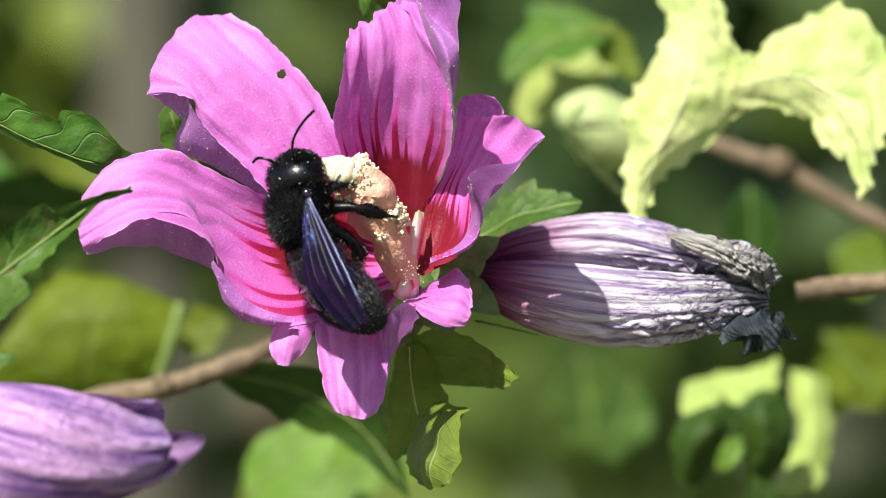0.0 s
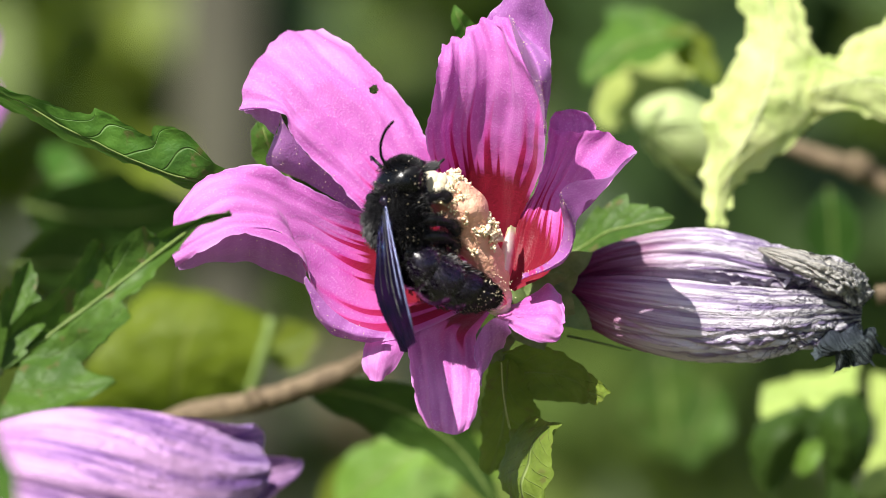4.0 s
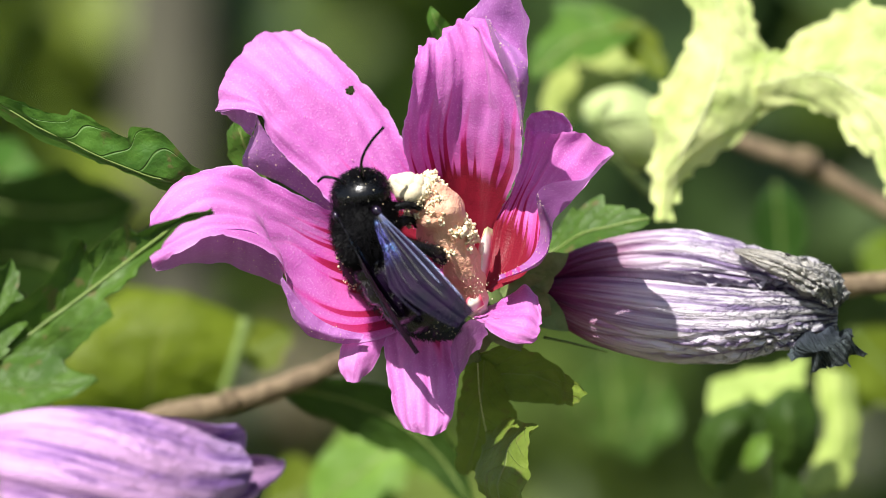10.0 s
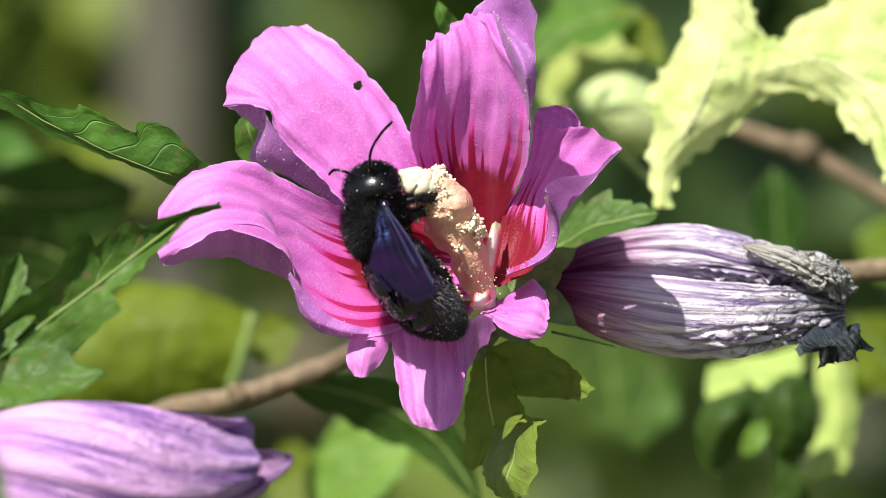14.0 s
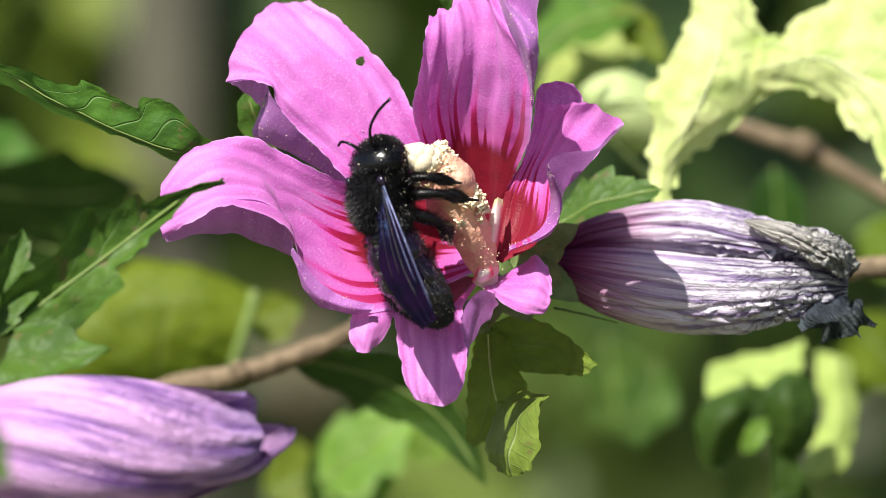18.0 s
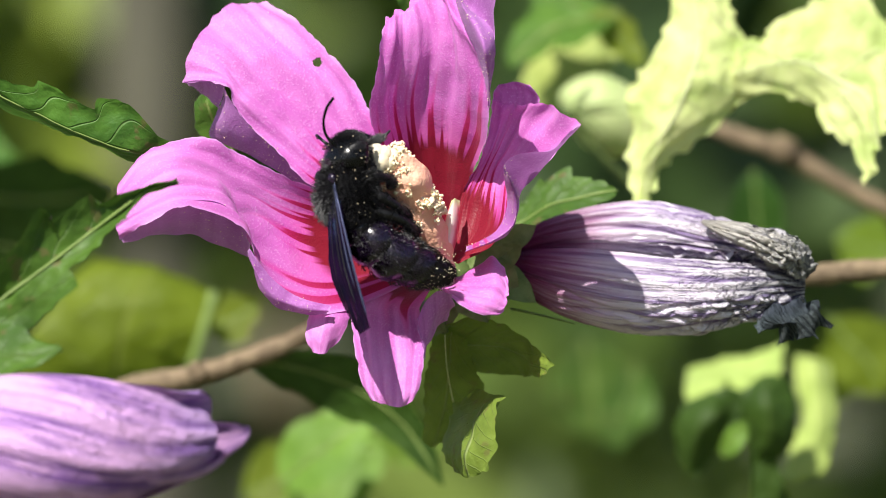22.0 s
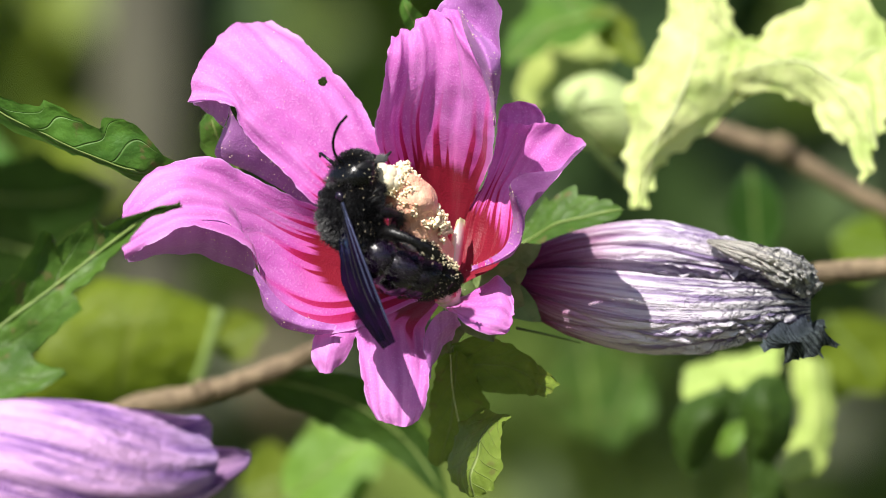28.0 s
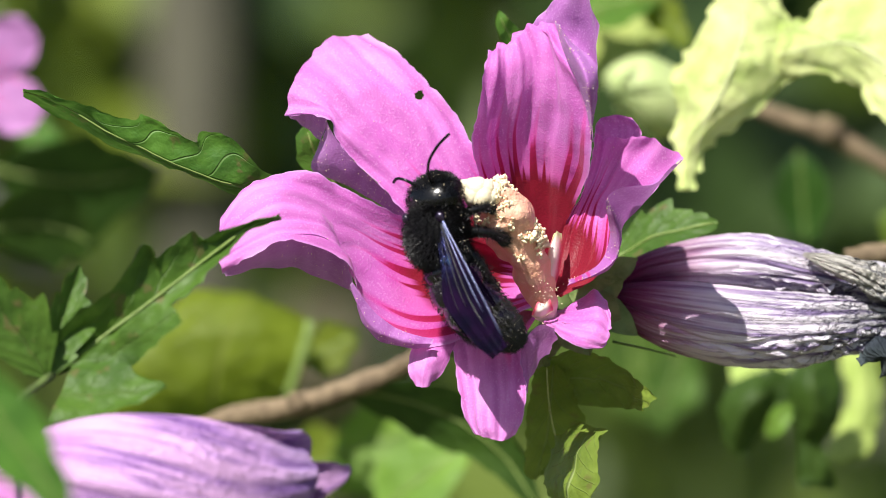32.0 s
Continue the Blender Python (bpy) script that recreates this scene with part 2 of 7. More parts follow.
RIB_PALE = plain_material("pale_rib", (0.74, 0.75, 0.42), (0.68, 0.7, 0.36), 500.0, 0.5, 0.2, 0.2)
CALYX = plain_material("calyx_green", (0.2, 0.27, 0.09), (0.12, 0.18, 0.05), 500.0, 0.55, 0.3, 0.2)
CAPSULE = plain_material("pod_green", (0.52, 0.6, 0.27), (0.42, 0.52, 0.2), 300.0, 0.55, 0.2, 0.2)


def column_material():
    m = Mat("column_flesh")
    u, v = m.uv()
    p = m.spot()
    n, lump = m.noise(p, 420.0, 4.0), m.noise(p, 900.0, 3.0, 0.6)
    color = m.mix(m.step(n, 0.3, 0.7), (0.92, 0.53, 0.37), (0.86, 0.43, 0.29))
    color = m.mix(m.step(m.math("ADD", u, m.math("MULTIPLY", n, 0.2)), 0.36, 0.12), color, (0.93, 0.82, 0.72))
    nrm = m.bump(m.math("ADD", lump, n), 0.9, 0.0005)
    m.set(Base_Color=color, Roughness=0.5, Specular_IOR_Level=0.4)
    return m.thin(color, 0.15, nrm).mat


def claw_material():
    """The petals' white foot, red towards its edges."""
    m = Mat("petal_foot")
    u, v = m.uv()
    n = m.noise(m.spot(), 700.0, 3.0)
    side = m.math("ADD", m.math("ABSOLUTE", m.math("SUBTRACT", v, 0.5)), m.math("MULTIPLY_ADD", n, 0.2, -0.1))
    color = m.mix(m.step(side, 0.18, 0.46), (0.92, 0.84, 0.74), (0.72, 0.1, 0.16))
    color = m.mix(m.step(u, 0.22, 0.0), color, (0.62, 0.7, 0.34))
    nrm = m.bump(n, 0.4, 0.0003)
    m.set(Base_Color=color, Roughness=0.45)
    return m.thin(color, 0.35, nrm).mat


CLAW = claw_material()
COLUMN = column_material()
STIGMA = plain_material("stigma_cream", (0.86, 0.78, 0.58), (0.8, 0.68, 0.45), 900.0, 0.6, 0.3, 0.15)
POLLEN = plain_material("pollen", (0.9, 0.79, 0.56), (0.85, 0.68, 0.42), 1500.0, 0.8, 0.2)
WITHER = withered_material("withered_petal", (0.19, 0.018, 0.08), (0.87, 0.79, 0.88), (0.25, 0.16, 0.37), (0.05, 0.05, 0.1), (0.56, 0.56, 0.57), mauve=0.85)
WITHER_TIP = withered_material("withered_tip", (0.07, 0.085, 0.11), (0.07, 0.09, 0.1), (0.035, 0.045, 0.055), (0.03, 0.04, 0.045), (0.15, 0.18, 0.18))
DRY = withered_material("dry_papery_tip", (0.6, 0.57, 0.5), (0.64, 0.61, 0.55), (0.25, 0.24, 0.25), (0.36, 0.36, 0.37), (0.66, 0.64, 0.6))
FURLED = withered_material("furled_petal", (0.72, 0.27, 0.66), (0.8, 0.46, 0.82), (0.22, 0.09, 0.38), (0.36, 0.2, 0.58), (0.6, 0.42, 0.78), -6.0, 22.0, (0.6, 1.1), cracks=0.0)


# ---- mesh helpers ----
def at(p):
    """A point of the plan, in metres."""
    return Vector((p[0] * K, p[1] * K, HEIGHT + p[2] * K))


def thing(name, base, label, category, group="", kind=""):
    ob = new(name)
    ob.empty_display_size = 0.005
    ob.location = at(base)
    return tagged(ob, label, category, group, kind)


def link_mesh(name, verts, faces, uvs, mat, parent, label="", kind="", smooth=True):
    """One mesh under a thing; verts in the space of the thing."""
    me = bpy.data.meshes.new(name)
    me.from_pydata([tuple(v) for v in verts], [], faces)
    if uvs is not None:
        layer = me.uv_layers.new(name="along")
        loop_v = np.zeros(len(me.loops), dtype=np.int32)
        me.loops.foreach_get("vertex_index", loop_v)
        layer.data.foreach_set("uv", np.asarray(uvs, dtype=np.float32)[loop_v].ravel())
    me.materials.append(mat)
    me.polygons.foreach_set("use_smooth", [smooth] * len(me.polygons))
    me.update()
    ob = new(name, me)
    if parent is not None:
        ob.parent = parent
    return tagged(ob, label, kind=kind)


class Shape:
    """Collects pieces of one mesh, in metres."""

    def __init__(self):
        self.v, self.f, self.uv = [], [], []

    def add(self, verts, faces, uvs=None):
        o = len(self.v)
        self.v.extend(Vector(p) for p in verts)
        self.f.extend(tuple(i + o for i in f) for f in faces)
        self.uv.extend(uvs if uvs is not None else [(0.5, 0.5)] * len(verts))
        return self

    def part(self, name, mat, parent, label="", origin=None, kind="", smooth=True):
        o = origin if origin is not None else Vector((0, 0, 0))
        return link_mesh(name, [p - o for p in self.v], self.f, self.uv, mat, parent, label, kind, smooth)


def spline(pts, n):
    """n points along a smooth curve through pts (any array per point)."""
    p = np.asarray(pts, dtype=float)
    p = np.concatenate([[2 * p[0] - p[1]], p, [2 * p[-1] - p[-2]]])
    t = np.linspace(0, len(p) - 3 - 1e-9, n)
    i = t.astype(int)
    f = (t - i).reshape((-1,) + (1,) * (p.ndim - 1))
    a, b, c, d = p[i], p[i + 1], p[i + 2], p[i + 3]
    return 0.5 * (2 * b + (c - a) * f + (2 * a - 5 * b + 4 * c - d) * f ** 2 + (3 * b - a - 3 * c + d) * f ** 3)


def quads(nu, nv, closed=False):
    w = nv if closed else nv - 1
    return [(i * nv + j, i * nv + (j + 1) % nv, (i + 1) * nv + (j + 1) % nv, (i + 1) * nv + j) for i in range(nu - 1) for j in range(w)]


def sheet(rows, nu=36, nv=24, ruffle=0.0, waves=3.0, rough=0.12, urange=(0, 1), vrange=(0, 1), seed=0, edge=0.0, hole=None, heart=None, pleat=0.0, nick=0.9):
    """A curved blade: rows of plan points from base to tip, each from one edge to the other."""
    g = spline(np.swapaxes(spline(rows, nu), 0, 1), nv).swapaxes(0, 1)
    du, dv = np.gradient(g, axis=0), np.gradient(g, axis=1)
    nrm = np.cross(du, dv)
    nrm /= np.linalg.norm(nrm, axis=2, keepdims=True) + 1e-9
    verts, uvs = [], []
    for i in range(nu):
        for j in range(nv):
            u, v = i / (nu - 1), j / (nv - 1)
            rim = max(abs(v - 0.5) * 2, u) ** 3
            q = Vector(g[i, j])
            d = ruffle * rim * math.sin(6.283 * waves * (v + u * 0.8) + seed) + rough * 2.2 * (noise.noise(q * 0.16 + Vector((seed, 0, 0)))) + rough * 0.9 * noise.noise(q * 0.5)
            d += pleat * (math.sin(6.283 * 4.5 * v + 2 * noise.noise(Vector((u * 2, v * 3, seed)))) + 0.22 * math.sin(6.283 * 11 * v + seed)) * min(1, u * 2)
            q = q + Vector(nrm[i, j]) * d
            if edge and (j in (0, nv - 1) or i == nu - 1):
                q = q + Vector((noise.noise(q * nick + Vector((seed, 3, 0))), 0, noise.noise(q * nick + Vector((0, seed, 7))))) * edge
            verts.append(at(q))
            if heart:
                u = math.hypot(q.x - heart[0], q.z - heart[1]) / heart[2]
            uvs.append((urange[0] + (urange[1] - urange[0]) * u, vrange[0] + (vrange[1] - vrange[0]) * v))
    faces = quads(nu, nv)
    if hole:
        c, r = at(hole[0]), hole[1] * K
        near = {i for i, p in enumerate(verts) if (Vector((p.x, p.z)) - Vector((c.x, c.z))).length < r}
        gone = [f for f in faces if any(i in near for i in f)]
        faces = [f for f in faces if not any(i in near for i in f)]
        for i in {i for f in gone for i in f} - near:
            d = Vector((verts[i].x - c.x, 0, verts[i].z - c.z))
            d = d.normalized() * r * (1 + 0.6 * noise.noise(d * 2500)) - d
            verts[i] = verts[i] + d
    return verts, faces, uvs


def tube(path, radii, n=14, rings=24, knobs=0.0, seed=0, caps=True):
    """A round stem along plan points."""
    g, r = spline(path, rings), spline([[x] for x in radii], rings)[:, 0]
    verts, uvs = [], []
    for i in range(rings):
        d = Vector(g[min(i + 1, rings - 1)] - g[max(i - 1, 0)]).normalized()
        a = d.orthogonal().normalized() if abs(d.y) > 0.9 else d.cross(Vector((0, 1, 0))).normalized()
        b = d.cross(a)
        for j in range(n):
            w = 6.2832 * j / n
            q = Vector(g[i])
            rr = r[i] * (1 + knobs * noise.noise(q * 0.5 + Vector((math.cos(w), math.sin(w), seed)) * 1.3))
            verts.append(at(q + (a * math.cos(w) + b * math.sin(w)) * rr))
            uvs.append((i / (rings - 1), j / n))
    faces = quads(rings, n, True)
    if caps:
        faces += [tuple(range(n))[::-1], tuple((rings - 1) * n + j for j in range(n))]
    return verts, faces, uvs


def leaf_blade(spine, width, teeth=7, tooth=0.22, lobe=0.35, forward=0.5, fold=0.15, face=(0, -1, 0.3), nu=90, nv=15, seed=0, droop=0.0):
    """A toothed, lobed leaf on a midrib of plan points; face: the way its upper side looks."""
    g = spline(spine, nu)
    length = float(np.sum(np.linalg.norm(np.diff(g, axis=0), axis=1)))
    verts, uvs = [], []
    up = Vector(face).normalized()
    for i in range(nu):
        u = i / (nu - 1)
        d = Vector(g[min(i + 1, nu - 1)] - g[max(i - 1, 0)]).normalized()
        side = d.cross(up).normalized()
        nrm = side.cross(d)
        body = math.sin(math.pi * min(1, u * 1.02) ** 0.62) ** 0.8
        bulge = 1 + lobe * math.exp(-((u - 0.38) / 0.13) ** 2) - lobe * 0.55 * math.exp(-((u - 0.62) / 0.1) ** 2)
        for j in range(nv):
            v = 2 * j / (nv - 1) - 1
            s = 1 if v > 0 else -1
            saw = ((u * teeth + 0.35 * s + 0.2 * noise.noise(Vector((u * 5, s, seed)))) % 1.0)
            saw = saw if saw < 0.85 else 0.85 * (1 - saw) / 0.15
            w = width * body * bulge * (1 + tooth * (saw - 0.5)) * (1 + 0.15 * noise.noise(Vector((u * 3, s * 2, seed + 5))))
            q = Vector(g[i]) + side * (v * w) + d * (abs(v) ** 1.3 * forward * w)
            q += nrm * (abs(v) * fold * w - droop * v * v * w + 0.07 * width * noise.noise(Vector((u * 4, v * 2, seed))) + 0.012 * width * math.sin(u * 40 - abs(v) * 9))
            verts.append(at(q))
            uvs.append((u, (v + 1) / 2))
    return verts, quads(nu, nv), uvs


def grains(points, r, seed=0, squash=0.4):
    """Little lumps at points in metres."""
    rnd = random.Random(seed)
    s = Shape()
    base = [Vector(p) for p in ((1, 0, 0), (-1, 0, 0), (0, 1, 0), (0, -1, 0), (0, 0, 1), (0, 0, -1))]
    tri = [(0, 2, 4), (2, 1, 4), (1, 3, 4), (3, 0, 4), (2, 0, 5), (1, 2, 5), (3, 1, 5), (0, 3, 5)]
    for p in points:
        q = Euler((rnd.uniform(0, 6), rnd.uniform(0, 6), rnd.uniform(0, 6))).to_matrix()
        k = r * rnd.uniform(0.6, 1.4)
        s.add([Vector(p) + q @ Vector((b.x, b.y * (1 - squash * rnd.random()), b.z)) * k for b in base], tri)
    return s


SWAYING = []      # what rides on the open flower's branch


def rides(ob):
    SWAYING.append(ob)
    return ob


# ---- ground and far planting ----
def ground():
    m = Mat("garden_soil")
    p = m.spot()
    color = m.mix(m.step(m.noise(p, 3.0, 5.0), 0.35, 0.65), (0.07, 0.1, 0.03), (0.1, 0.085, 0.05))
    m.bump(m.noise(p, 60.0, 4.0), 0.6, 0.01)
    m.set(Base_Color=color, Roughness=0.9)
    n = 40
    span = [math.copysign(abs(x) ** 3, x) * 900 for x in np.linspace(-1, 1, n)]
    verts = [(x, y, 0.03 * noise.noise(Vector((x * 0.4, y * 0.4, 0)))) for y in span for x in span]
    ob = link_mesh("ground", verts, quads(n, n), None, m.mat, None)
    tagged(ob, "green and brown garden ground under the shrubs", "ground", kind="structure")


ground()


def foliage(name, mat, boxes, size, count, seed, parent):
    """A mass of small bent leaves in boxes (x0, x1, y0, y1, z0, z1) in metres."""
    rnd = random.Random(seed)
    s = Shape()
    for b in boxes:
        for _ in range(count):
            c = Vector((rnd.uniform(b[0], b[1]), rnd.uniform(b[2], b[3]), rnd.uniform(b[4], b[5])))
            if b[1] - b[0] > 0.5:                 # a rounded bush
                while sum(((p - (lo + hi) / 2) / (hi - lo) * 2) ** 2 for p, lo, hi in zip(c, b[0::2], b[1::2])) > 1.15:
                    c = Vector((rnd.uniform(b[0], b[1]), rnd.uniform(b[2], b[3]), rnd.uniform(b[4], b[5])))
            k = size * rnd.uniform(0.6, 1.3)
            q = Euler((rnd.uniform(-0.2, 1.5), rnd.uniform(-0.7, 0.7), rnd.uniform(-1.2, 1.2))).to_matrix()
            pts = [(0, 0, 0), (-0.32, 0.35, 0.06), (-0.2, 0.75, 0.0), (0, 1.05, -0.12), (0.2, 0.75, 0.0), (0.32, 0.35, 0.06), (0, 0.4, -0.03)]
            s.add([c + q @ (Vector(p) * k) for p in pts], [(0, 6, 1), (1, 6, 2), (2, 6, 3), (3, 6, 4), (4, 6, 5), (5, 6, 0)],
                  [(p[1], p[0] + 0.5) for p in pts])
    return s.part(name, mat, parent, kind="stuff", origin=parent.location)


def island_leaf(name, a, b, see=0.35):
    m = Mat(name)
    g = m.t.nodes.new("ShaderNodeNewGeometry").outputs["Random Per Island"]
    color = m.mix(g, a, b)
    m.set(Base_Color=color, Roughness=0.5)
    return m.thin(color, see).mat


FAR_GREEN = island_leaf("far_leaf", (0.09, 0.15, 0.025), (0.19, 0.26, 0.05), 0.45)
# lighter and darker copies of the far leaf: sun and shade as colour
FAR_YELLOW = island_leaf("far_leaf_sun_tint", (0.14, 0.21, 0.02), (0.27, 0.34, 0.04))
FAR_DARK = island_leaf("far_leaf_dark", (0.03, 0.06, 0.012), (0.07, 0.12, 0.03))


def shrub(x, y, label, boxes, mat, size, count, seed):
    ob = new("shrub")
    ob.location = (x, y, 0)
    tagged(ob, label, "shrub", group="shrubs behind the flower")
    for k in range(5):
        w = k * 1.3
        s = Shape()
        top = Vector((0.12 * math.cos(w), 0.1 * math.sin(w), 0.9 + 0.1 * (k % 2)))
        pts = [((x + top.x * f) * 1000, (y + top.y * f) * 1000, (top.z * f - HEIGHT) * 1000) for f in (0, 0.35, 0.7, 1.0)]
        s.add(*tube(pts, (9, 7, 5, 3), 8, 10, 0.2, k))
        s.part("stem", BARK, ob, origin=ob.location)
    foliage("foliage", mat, boxes, size, count, seed, ob)
    return ob


shrub(0.05, 1.35, "dense green garden shrub far behind the flower", [(-0.6, 0.6, 1.1, 1.9, 0.3, 1.6)], FAR_GREEN, 0.06, 5200, 11)
shrub(-0.12, 0.85, "yellow-green shrub behind the flower, sunlight put into its leaf colour", [(-0.14, -0.068, 0.75, 0.95, 0.98, 1.1), (-0.3, -0.14, 0.7, 0.9, 0.7, 0.95)], FAR_YELLOW, 0.05, 90, 12)
shrub(0.42, 0.75, "dark shrub behind the branch, shade put into its leaf colour", [(0.03, 0.2, 0.6, 0.95, 0.97, 1.12)], FAR_DARK, 0.05, 110, 13)
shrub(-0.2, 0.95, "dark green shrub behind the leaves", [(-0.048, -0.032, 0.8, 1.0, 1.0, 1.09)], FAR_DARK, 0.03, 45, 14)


def tree_trunk():
    s = Shape()
    s.add(*tube([(-55.25, 800, -123.62), (-54.67, 800, 0), (-56.83, 800, 156.54)], (10, 9.5, 9), 20, 30, 0.12, 4))
    ob = thing("tree_trunk", (-55.25, 800, -123.62), "grey-brown slender tree trunk far behind the flower", "tree trunk")
    s.part("trunk", plain_material("trunk_bark", (0.105, 0.1, 0.07), (0.075, 0.07, 0.05), 60.0, 0.85, 0.6), ob, origin=ob.location)


shrub(0.03, 0.9, "soft green shrub low behind the flower", [(0.0, 0.065, 0.85, 1.0, 0.92, 0.965)], FAR_GREEN, 0.04, 70, 15)
tree_trunk()


# ---- the open flower ----
def flower():
    base = (6.77, 9, -5.57)
    ob = rides(thing("hibiscus_flower", base, "open magenta hibiscus flower with crimson throat and cream column", "flower"))
    o = ob.location
    dust = []
    heart_b, heart_a, heart_d, heart_c, heart_e = (-5.9, 0.07, 12.0), (3.9, 2.9, 16.3), (6.7, -2.0, 15.0), (-5.2, -1.9, 13.4), (1.1, -6.9, 7.4)

    def petal(blades, label="", mat=PETAL):
        s = Shape()
        for b in blades:
            v, f, uv = b
            s.add(v, f, uv)
        p = s.part("petal", mat, ob, label, origin=o)
        dust.append([q for b in blades for q in b[0]])
        return p

    petal([sheet([
        [(3.6, 8, -1.69), (3.95, 8, -1.34), (4.51, 8, -1.2), (5.01, 8, -0.99)],
        [(-9.99, 5, 3.73), (-8.17, 6, 6.76), (-5.92, 7, 9.93), (-2.75, 8, 12.41)],
        [(-15.61, 5, 9.07), (-14.01, 6, 12.39), (-10.15, 8, 16.99), (-4.87, 9, 16.44)],
        [(-19.83, 5, 13.43), (-18.58, 6, 16.61), (-14.54, 9, 20.89), (-8.62, 10, 20.69)],
        [(-21.52, 5, 16.53), (-21.28, 7, 19.8), (-17.81, 11, 24.1), (-12.45, 12, 24.97)],
        [(-26.75, 6, 17.18), (-25.12, 9, 22.51), (-20.83, 14, 26.85), (-16.45, 15, 27.16)]],
        100, 76, 0.3, 2.5, 0.1, seed=1, heart=heart_b, pleat=0.15, edge=0.3, hole=((-9.93, 6, 19.57), 0.58))], "magenta petal with a small chewed hole")
    petal([sheet([
        [(-21.67, 5.2, 16.53), (-19.91, 5.2, 13.44), (-15.69, 5.2, 9.07), (-9.99, 5.2, 3.73)],
        [(-21.85, 7.5, 14.87), (-21.43, 8, 11.35), (-16.35, 7.5, 7.96), (-10.56, 6.5, 3.31)],
        [(-22.46, 10, 13.77), (-23.2, 12, 10.12), (-16.79, 9, 7.27), (-10.99, 7.5, 3.03)]], 14, 36, 0.1, 3, 0.12, seed=18, heart=heart_b),
        sheet([
        [(-26.68, 6.2, 17.18), (-23.85, 5.4, 17.24), (-21.45, 5.2, 16.53)],
        [(-26.23, 8, 16.78), (-23.82, 7.5, 16.14), (-21.85, 7.4, 15.01)],
        [(-25.85, 10, 16.6), (-24.01, 10, 15.33), (-22.39, 10, 13.77)]], 10, 20, 0.1, 2, 0.1, seed=19, heart=heart_b)], "rolled-back violet edge of the petal", PETAL_OUT)
    petal([sheet([
        [(4.3, 9, -2.05), (5.01, 9.5, -1.69), (5.93, 9.5, -1.48), (6.63, 9, -0.99)],
        [(-1.34, 4, 6.75), (1.83, 6.5, 7.11), (5.35, 6.5, 7.46), (9.21, 4, 5.83)],
        [(-3.22, 0, 13.03), (0.77, 3, 13.76), (5.34, 3, 14.11), (11.13, -1, 9.87)],
        [(-2.73, -2, 17.9), (1.47, 0.5, 18.64), (6.03, 0.5, 19.34), (11.3, -5, 14.37)],
        [(-1.89, -2.5, 22.09), (1.68, -0.5, 22.82), (6.02, 0, 23.88), (10.59, -6, 18.54)],
        [(-1.47, -1, 24.7), (1.47, 0, 25.63), (4.63, 1, 27.76), (9.07, -5, 22.53)],
        [(-1.12, 0.5, 25.15), (1.33, 1, 26.22), (4.14, 2.5, 28.43), (6.79, 0, 28.37)]],
        90, 64, 0.25, 3.5, 0.12, seed=2, heart=heart_a, pleat=0.26, edge=0.25)])
    petal([sheet([
        [(4.14, 2.5, 28.28), (6.17, 1.5, 26.72), (8.47, -1, 23.51), (11.46, -3, 17.54)],
        [(5.75, 2, 30.1), (7.42, 0, 29.14), (9.87, -1, 26.66), (12.16, -3, 22.43)],
        [(7.56, 0, 31.87), (9.15, -3, 31.93), (10.88, -5, 31.74), (11.99, -6, 27.95)]], 24, 24, 0.2, 2, 0.2, seed=3, heart=heart_a)], "folded violet tip of the upper petal", PETAL_OUT)
    petal([sheet([
        [(6.72, -1, 28.41), (7.61, -4.4, 25.54), (8.78, -6, 22.72), (9.82, -6.8, 20.27), (10.52, -6.6, 18.18), (11.08, -5.6, 15.41), (11.24, -4.4, 13.68)],
        [(7.25, -5, 28.11), (8.34, -9.5, 25.64), (9.71, -12, 23.09), (10.67, -13, 20.37), (11.1, -11, 18.11), (11.34, -8, 15.65), (11.3, -4.8, 13.67)],
        [(7.41, -3, 27.88), (8.63, -7, 26.11), (11.11, -10, 24.03), (12.14, -11, 21.44), (12.09, -9.5, 19.18), (11.56, -7, 16.43), (11.45, -4, 13.68)]], 16, 48, 0.1, 3, 0.1, seed=20, heart=heart_a, edge=0.12)], "rolled lilac edge of the petal", PETAL_OUT)
    petal([sheet([
        [(5.9, 4, -5.2), (6.46, 3, -5.41), (7.02, 2, -5.68), (7.57, 1, -5.54)],
        [(6.75, 5, -1.69), (8.5, 4, -1.69), (10.59, 2, -2.03), (12.18, -1, -2.59)],
        [(7.67, 6, 2.18), (9.42, 5, 2.04), (11.66, 3, 1.47), (14.07, -1, 0.07)],
        [(8.87, 6, 4.86), (10.62, 5, 5.35), (12.37, 4, 5.55), (14.44, 1, 2.87)],
        [(10.27, 5, 7.46), (12.24, 5, 8.65), (14.12, 4, 8.36), (15.84, 1, 4.28)],
        [(11.25, 5, 10.62), (13.43, 5, 11.68), (15.87, 3, 11.3), (18.62, -1, 7.07)],
        [(11.68, 5, 13.79), (14.12, 4, 13.42), (17.26, 2, 12.84), (21.03, -3, 9.85)],
        [(11.89, 5, 14.7), (14.61, 3.5, 14.19), (18.42, 0, 14.22), (22.53, -5, 11.79)]], 72, 44, 0.25, 2.5, 0.18, seed=4, heart=heart_d, pleat=0.2, edge=0.3),
        sheet([
        [(11.92, 8, 14.45), (14.66, 7.5, 14.03), (17.61, 7, 14.02)],
        [(12.06, 8, 15.86), (14.67, 8, 15.72), (17.61, 7, 15.43)],
        [(12.69, 8, 16.78), (14.52, 8, 17.06), (16.49, 7.5, 16.77)]], 16, 20, 0.25, 2, 0.2, seed=5, heart=heart_d, edge=0.12)])
